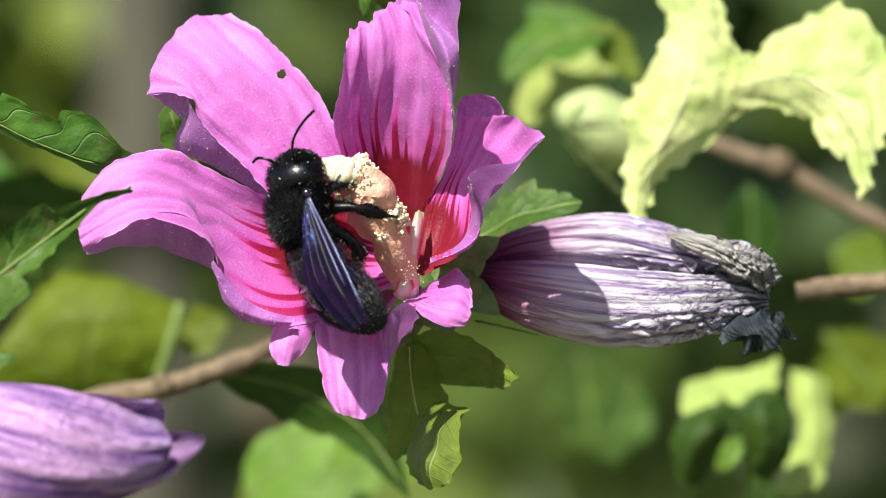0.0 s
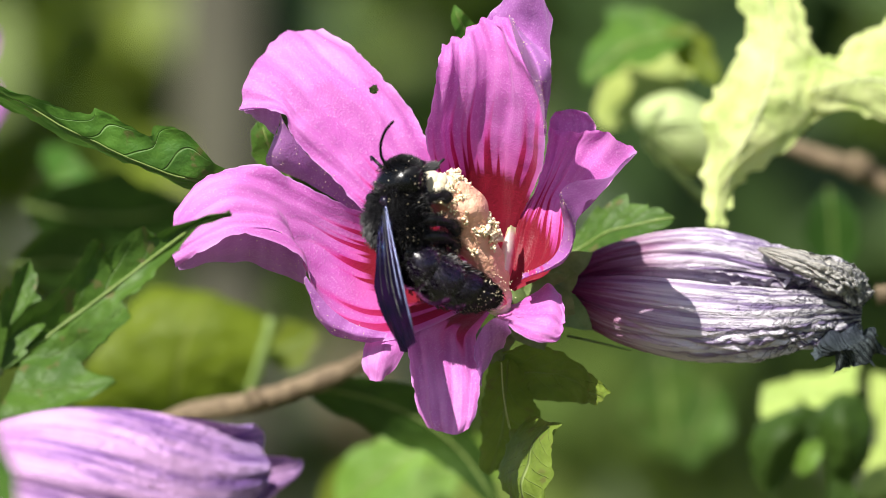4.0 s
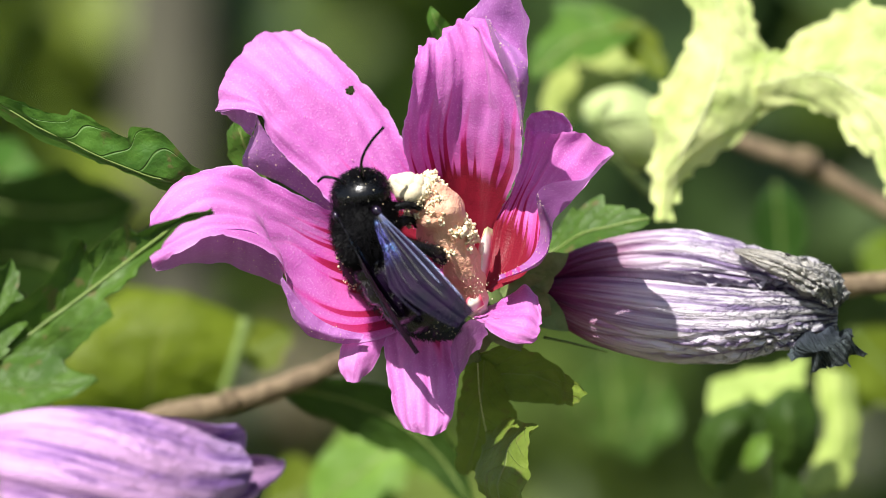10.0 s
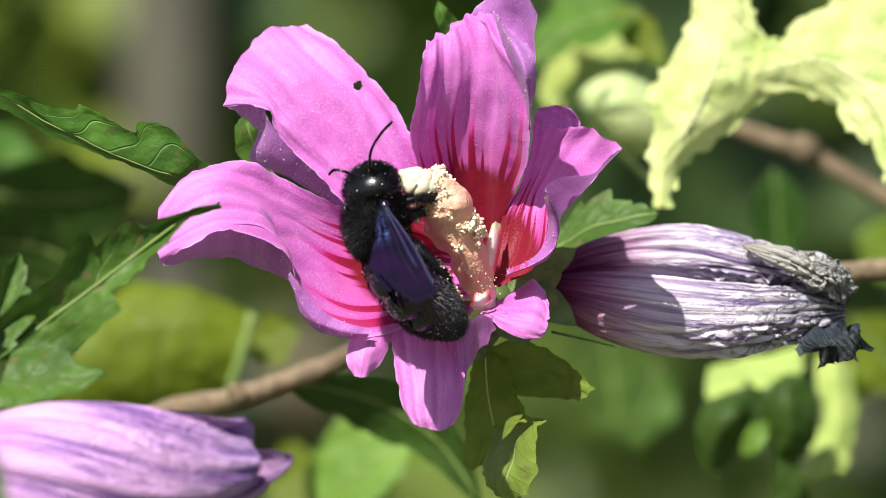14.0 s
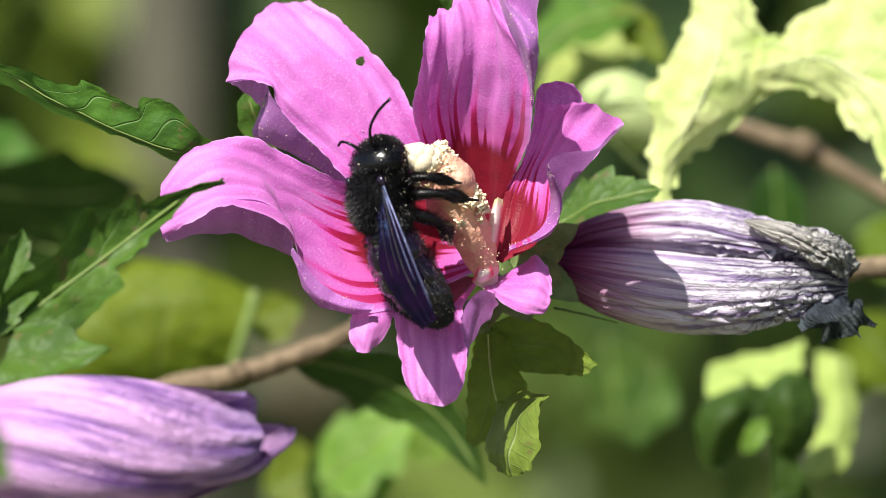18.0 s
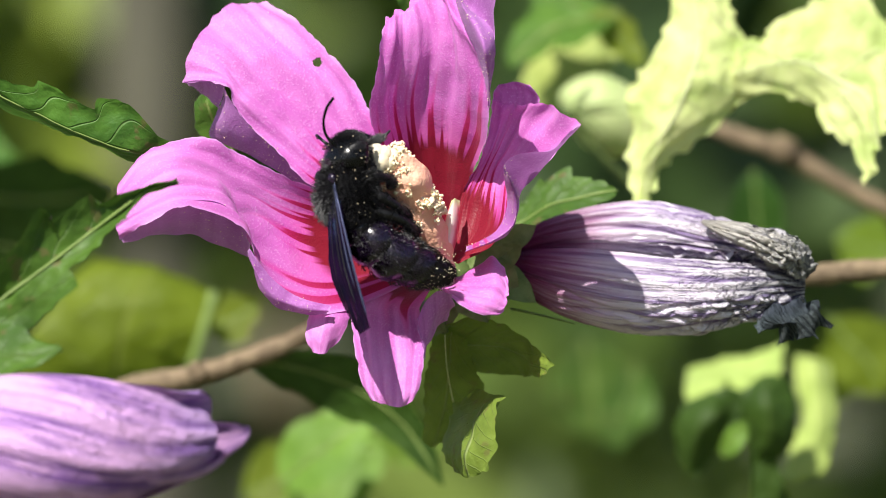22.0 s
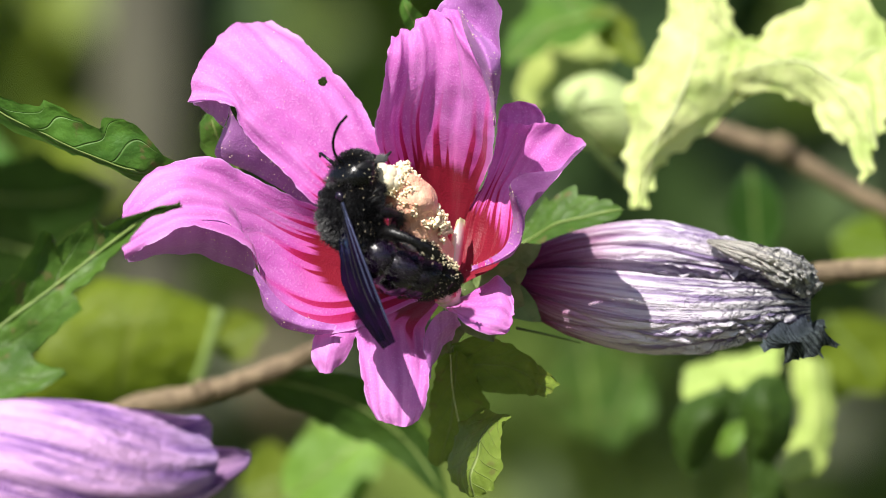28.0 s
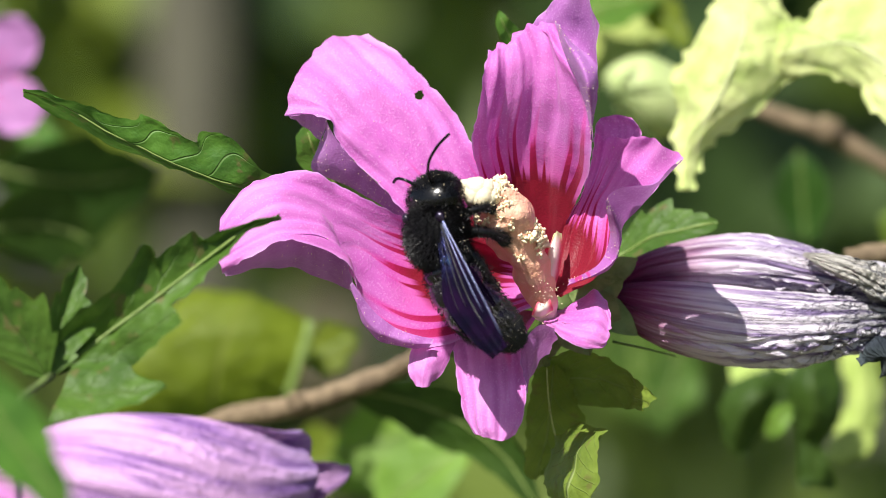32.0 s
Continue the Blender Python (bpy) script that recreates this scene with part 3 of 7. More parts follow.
    petal([sheet([
        [(22.53, -5, 11.79), (21.03, -3, 9.64), (18.62, -1, 6.93), (15.84, 1, 3.93), (15.06, 0, 2.03)],
        [(22.21, -7, 11.35), (20.21, -6, 9.13), (17.17, -4.5, 7.05), (14.81, -3, 4.82), (14.82, -2, 2.52)],
        [(21.57, -8, 10.92), (19.34, -8, 8.56), (15.38, -8, 8), (13.09, -7, 6.48), (14.24, -4, 3.28)]], 22, 40, 0.12, 2, 0.15, seed=6, heart=heart_d, edge=0.12)], "outer face of the curled petal, dull mauve", PETAL_OUT)
    petal([sheet([
        [(13.1, -6.6, 6.41), (13.4, -4, 4.82), (13.64, -1.5, 2.73), (13.16, -1, 0.07), (11.61, -1.5, -1.89), (8.47, 0, -3.43)],
        [(13.22, -8, 6.4), (13.86, -7, 4.94), (14.58, -5, 2.58), (14.38, -4, -0.49), (12.15, -4, -2.51), (8.39, -2, -3.99)],
        [(13.23, -7.4, 6.33), (14.08, -6, 4.25), (15.08, -3.5, 1.61), (14.39, -3, -1.33), (12.09, -3, -2.93), (8.33, -1, -4.34)]], 14, 44, 0.08, 2, 0.12, seed=36, heart=heart_d, edge=0.12)], "pale rolled rim of the curled petal", PETAL_OUT)
    petal([sheet([
        [(3.24, 7, -0.63), (3.6, 9, -2.4), (3.95, 9, -4.16), (4.3, 7, -6.62)],
        [(-12.21, 2, 4.63), (-11.52, 4, 0.77), (-10.11, 3, -4.14), (-7.28, -1, -11.55)],
        [(-19.56, 1, 8.13), (-18.51, 1, 3.93), (-16.75, 1, -0.63), (-14.61, -2, -10.42)],
        [(-21.3, 0.5, 9.04), (-20.8, 0, 4.83), (-19.52, -1, 0.07), (-17.54, -3, -5.52)],
        [(-23.04, 0, 9.88), (-23.02, -1, 6.02), (-21.24, -3, 2.86), (-18.57, -4, -1.47)],
        [(-26.9, 0, 9.88), (-27.18, -3, 7.06), (-26.43, -5, 3.56), (-25.35, -7, 1.46)],
        [(-31.24, 0, 8.47), (-31.34, -4, 5.31), (-30.92, -7, 2.16), (-30.17, -9, -0.35)],
        [(-34.4, -2, 4.27), (-35.01, -5, 2.02), (-34.79, -8, -0.28), (-34.09, -8, -2.64)]], 72, 48, 0.2, 2.5, 0.1, (-0.02, 0.98), seed=7, heart=heart_c, pleat=0.15, edge=0.25)], "broad magenta petal")
    petal([sheet([
        [(-33.96, -7.6, -2.44), (-30.19, -8.2, 0), (-25.36, -6.2, 1.88), (-21.91, -4.6, 1.74), (-18.58, -3, -1.05)],
        [(-33.9, -5, -2.86), (-30.3, -4, -1.47), (-25.8, -2, -0.63), (-22.11, -1, -1.19), (-18.2, -1, -3.29)],
        [(-33.7, -2, -2.94), (-30.07, 1, -2.17), (-25.91, 3, -2.04), (-22.35, 4, -3.16), (-17.82, 2, -4.7)]], 16, 40, 0.1, 3, 0.2, seed=17, heart=heart_c)], "turned-down violet edge of the broad petal", PETAL_OUT)
    petal([sheet([
        [(-18.15, -4.2, -3.7), (-15.43, -3.9, -7.33), (-12.15, -3.2, -9.64), (-8.11, -2.4, -10.83)],
        [(-18.48, -4.9, -4.12), (-16.19, -4.6, -8.72), (-12.78, -3.9, -10.75), (-8.52, -3, -11.46)],
        [(-18.43, -4, -4.54), (-16.41, -3.4, -9.71), (-13.14, -2.8, -11.53), (-8.95, -2.2, -11.82)]], 14, 40, 0.1, 3, 0.12, seed=27, heart=heart_c, edge=0.12)], "rolled violet edge of the broad petal", PETAL_OUT)
    petal([sheet([
        [(0.78, 9, -7.34), (2.19, 9, -7.2), (3.95, 9, -7.34), (5.22, 9, -7.55)],
        [(-5.68, 2, -10.45), (-2.74, 2, -10.31), (0.42, 2, -10.45), (2.87, 0, -11.14)],
        [(-5.67, -1, -12.88), (-2.94, -2, -13.22), (0.42, -2.5, -13.35), (3.14, -3, -14.46)],
        [(-5.03, -3, -16.7), (-2.51, -5.5, -17.36), (0.56, -5.5, -17.5), (3.28, -5, -17.23)],
        [(-4.32, -5, -20.51), (-2.23, -7, -21.17), (0.42, -7, -21.52), (2.86, -6.5, -20.48)],
        [(-3.07, -6.5, -22.57), (-1.67, -7.2, -22.84), (0.21, -7.2, -23.25), (1.95, -7, -22.56)]], 64, 44, 0.15, 2.0, 0.08, seed=8, heart=heart_e, pleat=0.12, edge=0.2),
        sheet([
        [(-5.05, 2, -9.4), (-7.85, 1, -9.18), (-10.51, 0, -10.44)],
        [(-5.53, 0, -11.7), (-8.32, -2, -12.87), (-11.13, -1, -12.88)],
        [(-6.44, -1, -13.65), (-8.81, -2.5, -14.75), (-11.33, -2, -14.61)],
        [(-8.11, -1.5, -15.88), (-9.37, -2.5, -16.77), (-10.35, -2, -16.43)]], 30, 26, 0.2, 2, 0.15, seed=9, heart=heart_e, edge=0.15),
        sheet([
        [(4.78, 5, -8.09), (5.91, 6, -7.67), (6.9, 6, -7.18)],
        [(6.15, -3, -9.43), (7.42, 0, -8.47), (8.49, 2, -6.66)],
        [(7.81, -5, -10.6), (9.86, -2, -9.02), (10.38, 2, -5.54)],
        [(9.97, -5, -11.65), (11.95, -3, -9.15), (11.86, 2, -4.35)],
        [(12.01, -4, -11.94), (13.34, -3, -10.27), (13.18, 1, -5.89)],
        [(13.13, -3, -11.32), (13.76, -3, -9.85), (13.79, -1, -7.77)]], 40, 34, 0.15, 2, 0.15, seed=11, heart=heart_e, pleat=0.1, edge=0.15)],
        "magenta petal with three rounded lobes", PETAL_LOW)
    petal([sheet([
        [(2.37, -4, -12.5), (3.55, -6, -10.24), (5.15, -7, -9.05), (6.76, -6, -9.62)],
        [(2.79, -4, -14.45), (3.91, -4.5, -12.84), (5.17, -4, -11.66), (7.13, -3, -10.83)],
        [(3.14, -4, -17.52), (3.78, -2, -15.87), (4.62, 0, -13.94), (6.17, 2, -12.42)]], 24, 26, 0.2, 2, 0.2, seed=10, heart=heart_e, edge=0.15)], "violet fold between two lobes", PETAL_OUT)

    col = Shape().add(*tube([(5.76, 3, -7.79), (5.33, 1.5, -5.89), (4.06, -0.5, -2.38), (2.24, -2, 1.33), (0.07, -3.5, 5.1), (-1.88, -4, 7.19)], (1.4, 1.7, 2.3, 2.9, 3.3, 1.9), 40, 60, 0.3, 3))
    column = col.part("column", COLUMN, ob, "salmon-coloured stamen column", origin=o)
    rnd = random.Random(5)
    top, foot = at((-2.51, -4.5, 7.75)), at((4.48, -0.5, -3.43))
    axis = (foot - top)
    side = axis.cross(Vector((0, 1, 0))).normalized()
    front = axis.cross(side).normalized()
    kinds = []
    for kind in range(4):
        lump = [Vector((rnd.gauss(0, 0.17), rnd.gauss(0, 0.13), rnd.gauss(0, 0.26))) * K for _ in range(11)]
        kinds.append(grains(lump, 0.00027, 40 + kind, 0.8))
    first = {}
    for n in range(230):
        f = 0.04 + rnd.random() ** 1.25 * 0.74
        w = rnd.gauss(0.0, 0.5) if rnd.random() < 0.72 + 0.2 * f else rnd.gauss(0.9, 0.7)
        r = (2.7 + 0.7 * math.sin(min(1, f * 2.5) * 1.57)) * K * rnd.uniform(0.93, 1.06)
        spot = top + axis * f + (side * math.cos(w) + front * math.sin(w)) * r
        kind = n % 4
        if kind not in first:
            first[kind] = kinds[kind].part("anther", POLLEN, column)
            anther = first[kind]
        else:
            anther = new("anther", first[kind].data)
            anther.parent = column
        anther.location = spot - o
        anther.scale = [rnd.uniform(0.75, 1.35)] * 3
        anther.rotation_euler = (rnd.uniform(0, 6), rnd.uniform(0, 6), rnd.uniform(0, 6))
    lobes = Shape()
    for x, z, y, r in ((-62, 116, -8.4, 1.6), (-48, 115, -9.0, 1.9), (-34, 113, -9.0, 1.8), (-20, 111, -8.6, 1.5), (-54, 104, -9.4, 1.6), (-38, 101, -9.6, 1.8), (-24, 101, -9.2, 1.5), (-44, 93, -9.0, 1.3)):
        r *= 0.9
        p = Vector((x * 0.07 + 0.5, y + 3.2, z * 0.07 - 0.3))
        lobes.add(*tube([p + Vector((-0.8, 0, 0.5)) * r, p, p + Vector((0.8, 0.3, -0.5)) * r], (0.35 * r, r, 0.35 * r), 16, 12, 0.12, x))
    lobes.part("stigma", STIGMA, column, "smooth cream-white stigma lobes", origin=o)
    claw = Shape().add(*sheet([[(6.74, 2, 2.32), (7.16, 2, 2.67), (7.86, 3, 2.32)], [(5.88, 0, 0.07), (6.72, -0.5, 0.49), (7.85, 1, 0.07)], [(5.74, -0.5, -2.73), (6.44, -1, -2.59), (7.28, 0, -3.01)], [(5.6, 0, -5.18), (6.16, -0.5, -5.25), (7.01, 1, -5.12)]], 24, 14, 0.08, 2, 0.2, seed=77))
    claw.add(*sheet([[(4.06, 0, -7.84), (5.04, -1, -8.05), (6.58, -0.5, -7.28)], [(4.34, -1.6, -7.06), (5.17, -2.2, -7.27), (6.44, -1.6, -6.51)], [(4.9, -1.4, -6.23), (5.45, -2, -6.43), (6.16, -1.4, -5.81)]], 16, 14, 0.08, 2, 0.2, seed=78))
    claw.part("petal_base", CLAW, ob, "cream-white petal base", origin=o)
    foot_pts = [at((5.86, -4, -5.17)) + Vector((rnd.gauss(0, 0.9), rnd.gauss(-0.6, 0.4), rnd.gauss(0, 1.2))) * K for _ in range(45)]
    grains(foot_pts, 0.0001, 6, 0.8).part("loose_pollen", POLLEN, column, "pale loose pollen", origin=o, kind="stuff")
    pts = []
    for cloud, n in zip(dust, (25, 90, 3, 3, 90, 4, 6, 70, 3, 60, 20)):
        near = sorted(cloud, key=lambda q: (q - o).length * rnd.uniform(0.4, 1.6))[: len(cloud) // 2]
        pts += [q + Vector((0, -0.00025, 0.0001)) for q in rnd.sample(near, n)]
    grains(pts, 0.000075, 9).part("pollen_dust", POLLEN, ob, "cream pollen grains scattered on the petals", origin=o, kind="stuff")
    for k, (p, q, w) in enumerate((((8.55, 11, -5.94), (14.54, 9, -3.6), 1.1), ((8.21, 12, -8.42), (11.36, 9, -12.98), 2.6), ((6.08, 12, -9.83), (4.66, 10, -14.76), 2.2), ((10.33, 12, -7), (15.23, 8, -8.39), 2.6), ((7.51, 14, -2.05), (10.35, 14, 1.49), 2.4))):
        a, b = Vector(p), Vector(q)
        s = Shape().add(*leaf_blade([a, a.lerp(b, 0.5) + Vector((0, -0.6, 0.3)), b], w, 1, 0.0, 0.0, 0.2, nu=16, nv=7, seed=k))
        s.part("sepal", CALYX, ob, origin=o)
    stalk = Shape().add(*tube([(7.49, 10, -6.29), (5.39, 16, -10.58), (-1.71, 20, -12.75), (-6.7, 22, -12.05)], (1.8, 1.3, 1.1, 1.1), 10, 16))
    stalk.part("stalk", GREENWOOD, ob, origin=o)
    return ob


flower()


# ---- furled and withered flowers ----
def furl(path, radii, start, sweep, nu=70, nv=60, squash=(1.0, 1.0), ridge=0.25, crumple=0.6, seed=0, curl=0.0, tipcut=0.0, furrows=75.0, skew=0.0, creases=0):
    """One petal rolled round an axis of plan points."""
    g, r = spline(path, nu), spline([[x] for x in radii], nu)[:, 0]
    verts, uvs = [], []
    for i in range(nu):
        u = i / (nu - 1)
        d = Vector(g[min(i + 1, nu - 1)] - g[max(i - 1, 0)]).normalized()
        a = d.cross(Vector((0, 1, 0))).normalized()      # upwards
        b = d.cross(a)
        for j in range(nv):
            v = j / (nv - 1)
            w = start + sweep * v + curl * u
            q = Vector(g[i]) - d * (tipcut * u * (0.5 + 0.5 * math.sin(v * 9 + seed)))
            ph = v * furrows + 1.3 * math.sin(u * 4 + v * 9) + skew * u
            deep = 0.55 + 0.9 * noise.noise(Vector((u * 2.5, v * 5, seed + 9)))
            fine = ridge * deep * (math.sin(ph) + 0.35 * math.sin(2.1 * ph + seed)) * min(1, u * 3)
            n1, n2 = noise.noise(Vector((u * 6 + v * 2, v * 8, seed + 2))), noise.noise(Vector((u * 15 - v * 4, v * 19, seed + 4)))
            lump = crumple * max(0, u - 0.3) ** 0.9 * (0.9 * n1 - 2.0 * max(0, 0.16 - abs(n1)) * 3.2 - 1.6 * max(0, 0.18 - abs(n2)) * 2.2 + 0.35 * n2)
            for k in range(creases):           # long sunken folds
                at_v = (k + 0.5) / creases + 0.035 * math.sin(u * (5 + k) + k * 2.4)
                lump -= min(1, u * 2.2) * (0.45 + 0.5 * abs(math.sin(k * 1.7 + u * 5))) * math.exp(-((v - at_v) / 0.011) ** 2)
            rr = r[i] * (1 + 0.06 * v) + fine * 0.5 + lump
            verts.append(at(q + a * (math.cos(w) * rr * squash[0]) + b * (math.sin(w) * rr * squash[1])))
            uvs.append((u, v))
    return verts, quads(nu, nv), uvs


def withered():
    base = (14.26, 15.5, -4.54)
    ob = rides(thing("withered_flower", base, "withered lilac flower, furled, with a grey crumpled tip", "flower"))
    o = ob.location
    lower = [(13.35, 16.5, -5.04), (18.16, 15.5, -6.46), (23.82, 14.5, -7.58), (30.91, 14.5, -8.58), (38, 14.5, -8.86), (43.67, 14.5, -8.58), (47.92, 14.5, -8.44), (51.11, 14.5, -8.58)]
    upper = [(14.33, 21.5, -4.21), (18.96, 21.5, -2.78), (25.38, 21.5, -2.07), (32.48, 20.5, -1.92), (39.58, 19.5, -3.13), (45.23, 18.5, -4.34), (49.46, 17.5, -5.26), (52.02, 17.5, -6.68)]
    s = Shape().add(*furl(upper, (1.0, 2.6, 3.7, 4.0, 3.5, 3.0, 2.7, 0.5), -2.2, 4.4, 130, 150, squash=(1, 0.9), ridge=0.22, crumple=1.6, seed=1, creases=8))
    s.part("petal", WITHER, ob, origin=o)
    s = Shape().add(*furl(lower, (1.0, 3.8, 5.2, 5.7, 5.4, 4.4, 3.4, 1.6), -0.25, -4.2, 150, 180, squash=(1, 0.85), ridge=0.3, crumple=1.75, seed=4, tipcut=2.0, creases=11))
    s.part("petal", WITHER, ob, origin=o)
    s = Shape().add(*furl(lower, (0.9, 3.3, 4.6, 5.0, 4.7, 4.0, 3.0, 1.6), 0.6, 4.2, 70, 60, squash=(1, 0.85), ridge=0.14, crumple=0.8, seed=6))
    s.part("petal", WITHER, ob, origin=o)
    knob = [(46.5, 14.5, -4.54), (48.59, 13.5, -4.18), (50.34, 13, -5.03), (51.42, 13.5, -7.01)]
    s = Shape().add(*furl(knob, (1.6, 2.1, 1.9, 0.7), 0, 6.2, 60, 70, ridge=0.05, crumple=1.6, seed=9))
    s.part("dry_tip", DRY, ob, "grey papery curled tip", origin=o)
    fold = [(38.4, 16, -0.35), (40.94, 13.5, -1.2), (43.58, 12, -2.05), (46.72, 11, -3.32), (49.48, 11, -4.74), (50.65, 12, -7)]
    s = Shape().add(*furl(fold, (0.3, 1.0, 1.5, 1.9, 1.9, 0.6), 0, 6.2, 110, 70, ridge=0.12, crumple=1.5, seed=12, furrows=40.0, creases=5))
    s.part("dry_fold", DRY, ob, "tan-grey papery fold", origin=o)
    s = Shape().add(*sheet([[(45.05, 13.5, -11.26), (47.09, 11.5, -10.54), (50.67, 12.5, -9.84)], [(45.72, 12.5, -13.02), (48.11, 10.5, -12.29), (51.69, 11.5, -10.54)], [(46.95, 11.5, -14.07), (49.13, 9.5, -12.99), (52.71, 10.5, -11.23)], [(47.98, 12.5, -15.78), (50.49, 11.5, -14.64), (53.5, 12.5, -12.95)]], 60, 60, 0.9, 2, 1.3, seed=3, edge=1.7, nick=0.8))
    s.part("dark_curl", WITHER_TIP, ob, "blue-black dried petal scrap", origin=o)
    for k, (p, q, w) in enumerate((((11.78, 15.5, -4.19), (17.42, 13.5, -0.78), 2.0), ((12.1, 12.5, -5.59), (15.6, 9.5, -3.46), 1.8), ((12.12, 14.5, -6.31), (17.41, 12.5, -10.54), 2.0))):
        a, b = Vector(p), Vector(q)
        s = Shape().add(*leaf_blade([a, a.lerp(b, 0.5) + Vector((0, -0.8, 0)), b], w, 1, 0.0, 0.0, 0.2, nu=16, nv=7, seed=k))
        s.part("sepal", CALYX, ob, origin=o)
    s = Shape().add(*tube([(14.26, 15.5, -11.28), (18.15, 14.5, -12.12), (22.26, 14.5, -13.11)], (0.17, 0.14, 0.08), 8, 10))
    s.part("bract", CALYX, ob, origin=o)
    s = Shape().add(*tube([(13.92, 16.5, -4.9), (11.1, 19.5, -7.4), (8.27, 21.5, -10.62)], (1.6, 1.2, 1.1), 10, 10))
    s.part("stalk", GREENWOOD, ob, origin=o)


withered()


def pink_bud():
    base = (-62.67, -38, -29.77)
    ob = thing("furled_flower", base, "furled lilac-pink spent flower beside the leaves", "flower")
    o = ob.location
    ax = [(-62.67, -38, -29.24), (-54.53, -38, -28.42), (-45.04, -38, -27.74), (-34.86, -38, -27.47), (-26.05, -38, -26.92), (-21.30, -38, -25.84)]
    s = Shape().add(*furl(ax, (3.0, 6.5, 8.2, 7.8, 5.4, 3.2), -0.6, 3.3, squash=(1.0, 0.85), ridge=0.45, crumple=0.12, furrows=22.0, skew=-6.0, seed=21, curl=1.4, tipcut=1.0))
    s.part("petal", FURLED, ob, origin=o)
    s = Shape().add(*furl(ax, (2.8, 6.0, 7.6, 7.2, 5.6, 4.2), 1.6, 3.6, squash=(1.0, 0.85), ridge=0.45, crumple=0.12, furrows=22.0, skew=-6.0, seed=23, curl=1.2, tipcut=1.5))
    s.part("petal", FURLED, ob, origin=o)
    lo = [(-46.39, -38, -29.77), (-36.22, -38, -29.77), (-27.40, -38, -28.95), (-19.26, -38, -26.92), (-17.36, -38, -25.98)]
    s = Shape().add(*furl(lo, (6.0, 6.2, 4.2, 1.6, 0.3), 0.3, -3.4, squash=(1.0, 0.7), ridge=0.3, crumple=0.12, furrows=22.0, skew=-6.0, seed=25, curl=-0.8))
    s.part("petal", FURLED, ob, origin=o)
    s = Shape().add(*tube([(-73.51, -38, -31.14), (-68.09, -38, -30.44), (-61.99, -38, -29.37)], (1.4, 1.8, 3.0), 12, 12))
    s.part("calyx", CALYX, ob, origin=o)
    return ob


BUD = pink_bud()


# ---- leaves and twigs on the flower's branch ----
def leaf(spine, width, mat, label, ride=True, stalk=None, group="", **kw):
    ob = thing("leaf", spine[0], label, "leaf", group)
    if ride:
        rides(ob)
    bl = leaf_blade(spine, width, **kw)
    Shape().add(*bl).part("blade", mat, ob, origin=ob.location)
    nv = kw.get("nv", 15)
    up = Vector(kw.get("face", (0, -1, 0.3))).normalized()
    ribs = [((p.x / K, p.y / K, (p.z - HEIGHT) / K)) for p in bl[0][nv // 2::nv][::6]]
    ribs = [Vector(p) + up * (0.012 * width) for p in ribs]
    Shape().add(*tube(ribs, [0.055 * width + 0.1] + [0.035 * width + 0.05] * (len(ribs) - 2) + [0.06], 8, 30)).part("midrib", RIB, ob, origin=ob.location)
    if stalk:
        Shape().add(*tube(stalk, [0.45] * len(stalk), 8, 12)).part("stalk", GREENWOOD, ob, origin=ob.location)
    return ob


def draped_leaf(blades, mat, label, base, ride=True, stalk=None, group="", ribs=(), rib=0.06, thick=0.5, vein=None):
    ob = thing("leaf", base, label, "leaf", group)
    if ride:
        rides(ob)
    s = Shape()
    for b in blades:
        s.add(*b)
    s.part("blade", mat, ob, origin=ob.location)
    for path in ribs:
        Shape().add(*tube(path, [rib] * (len(path) - 1) + [0.5 * rib], 8, 24)).part("midrib", vein or RIB_PALE, ob, origin=ob.location)
    if stalk:
        Shape().add(*tube(stalk, [thick] * len(stalk), 8, 12)).part("stalk", RIB if thick > 0.5 else GREENWOOD, ob, origin=ob.location)
    return ob


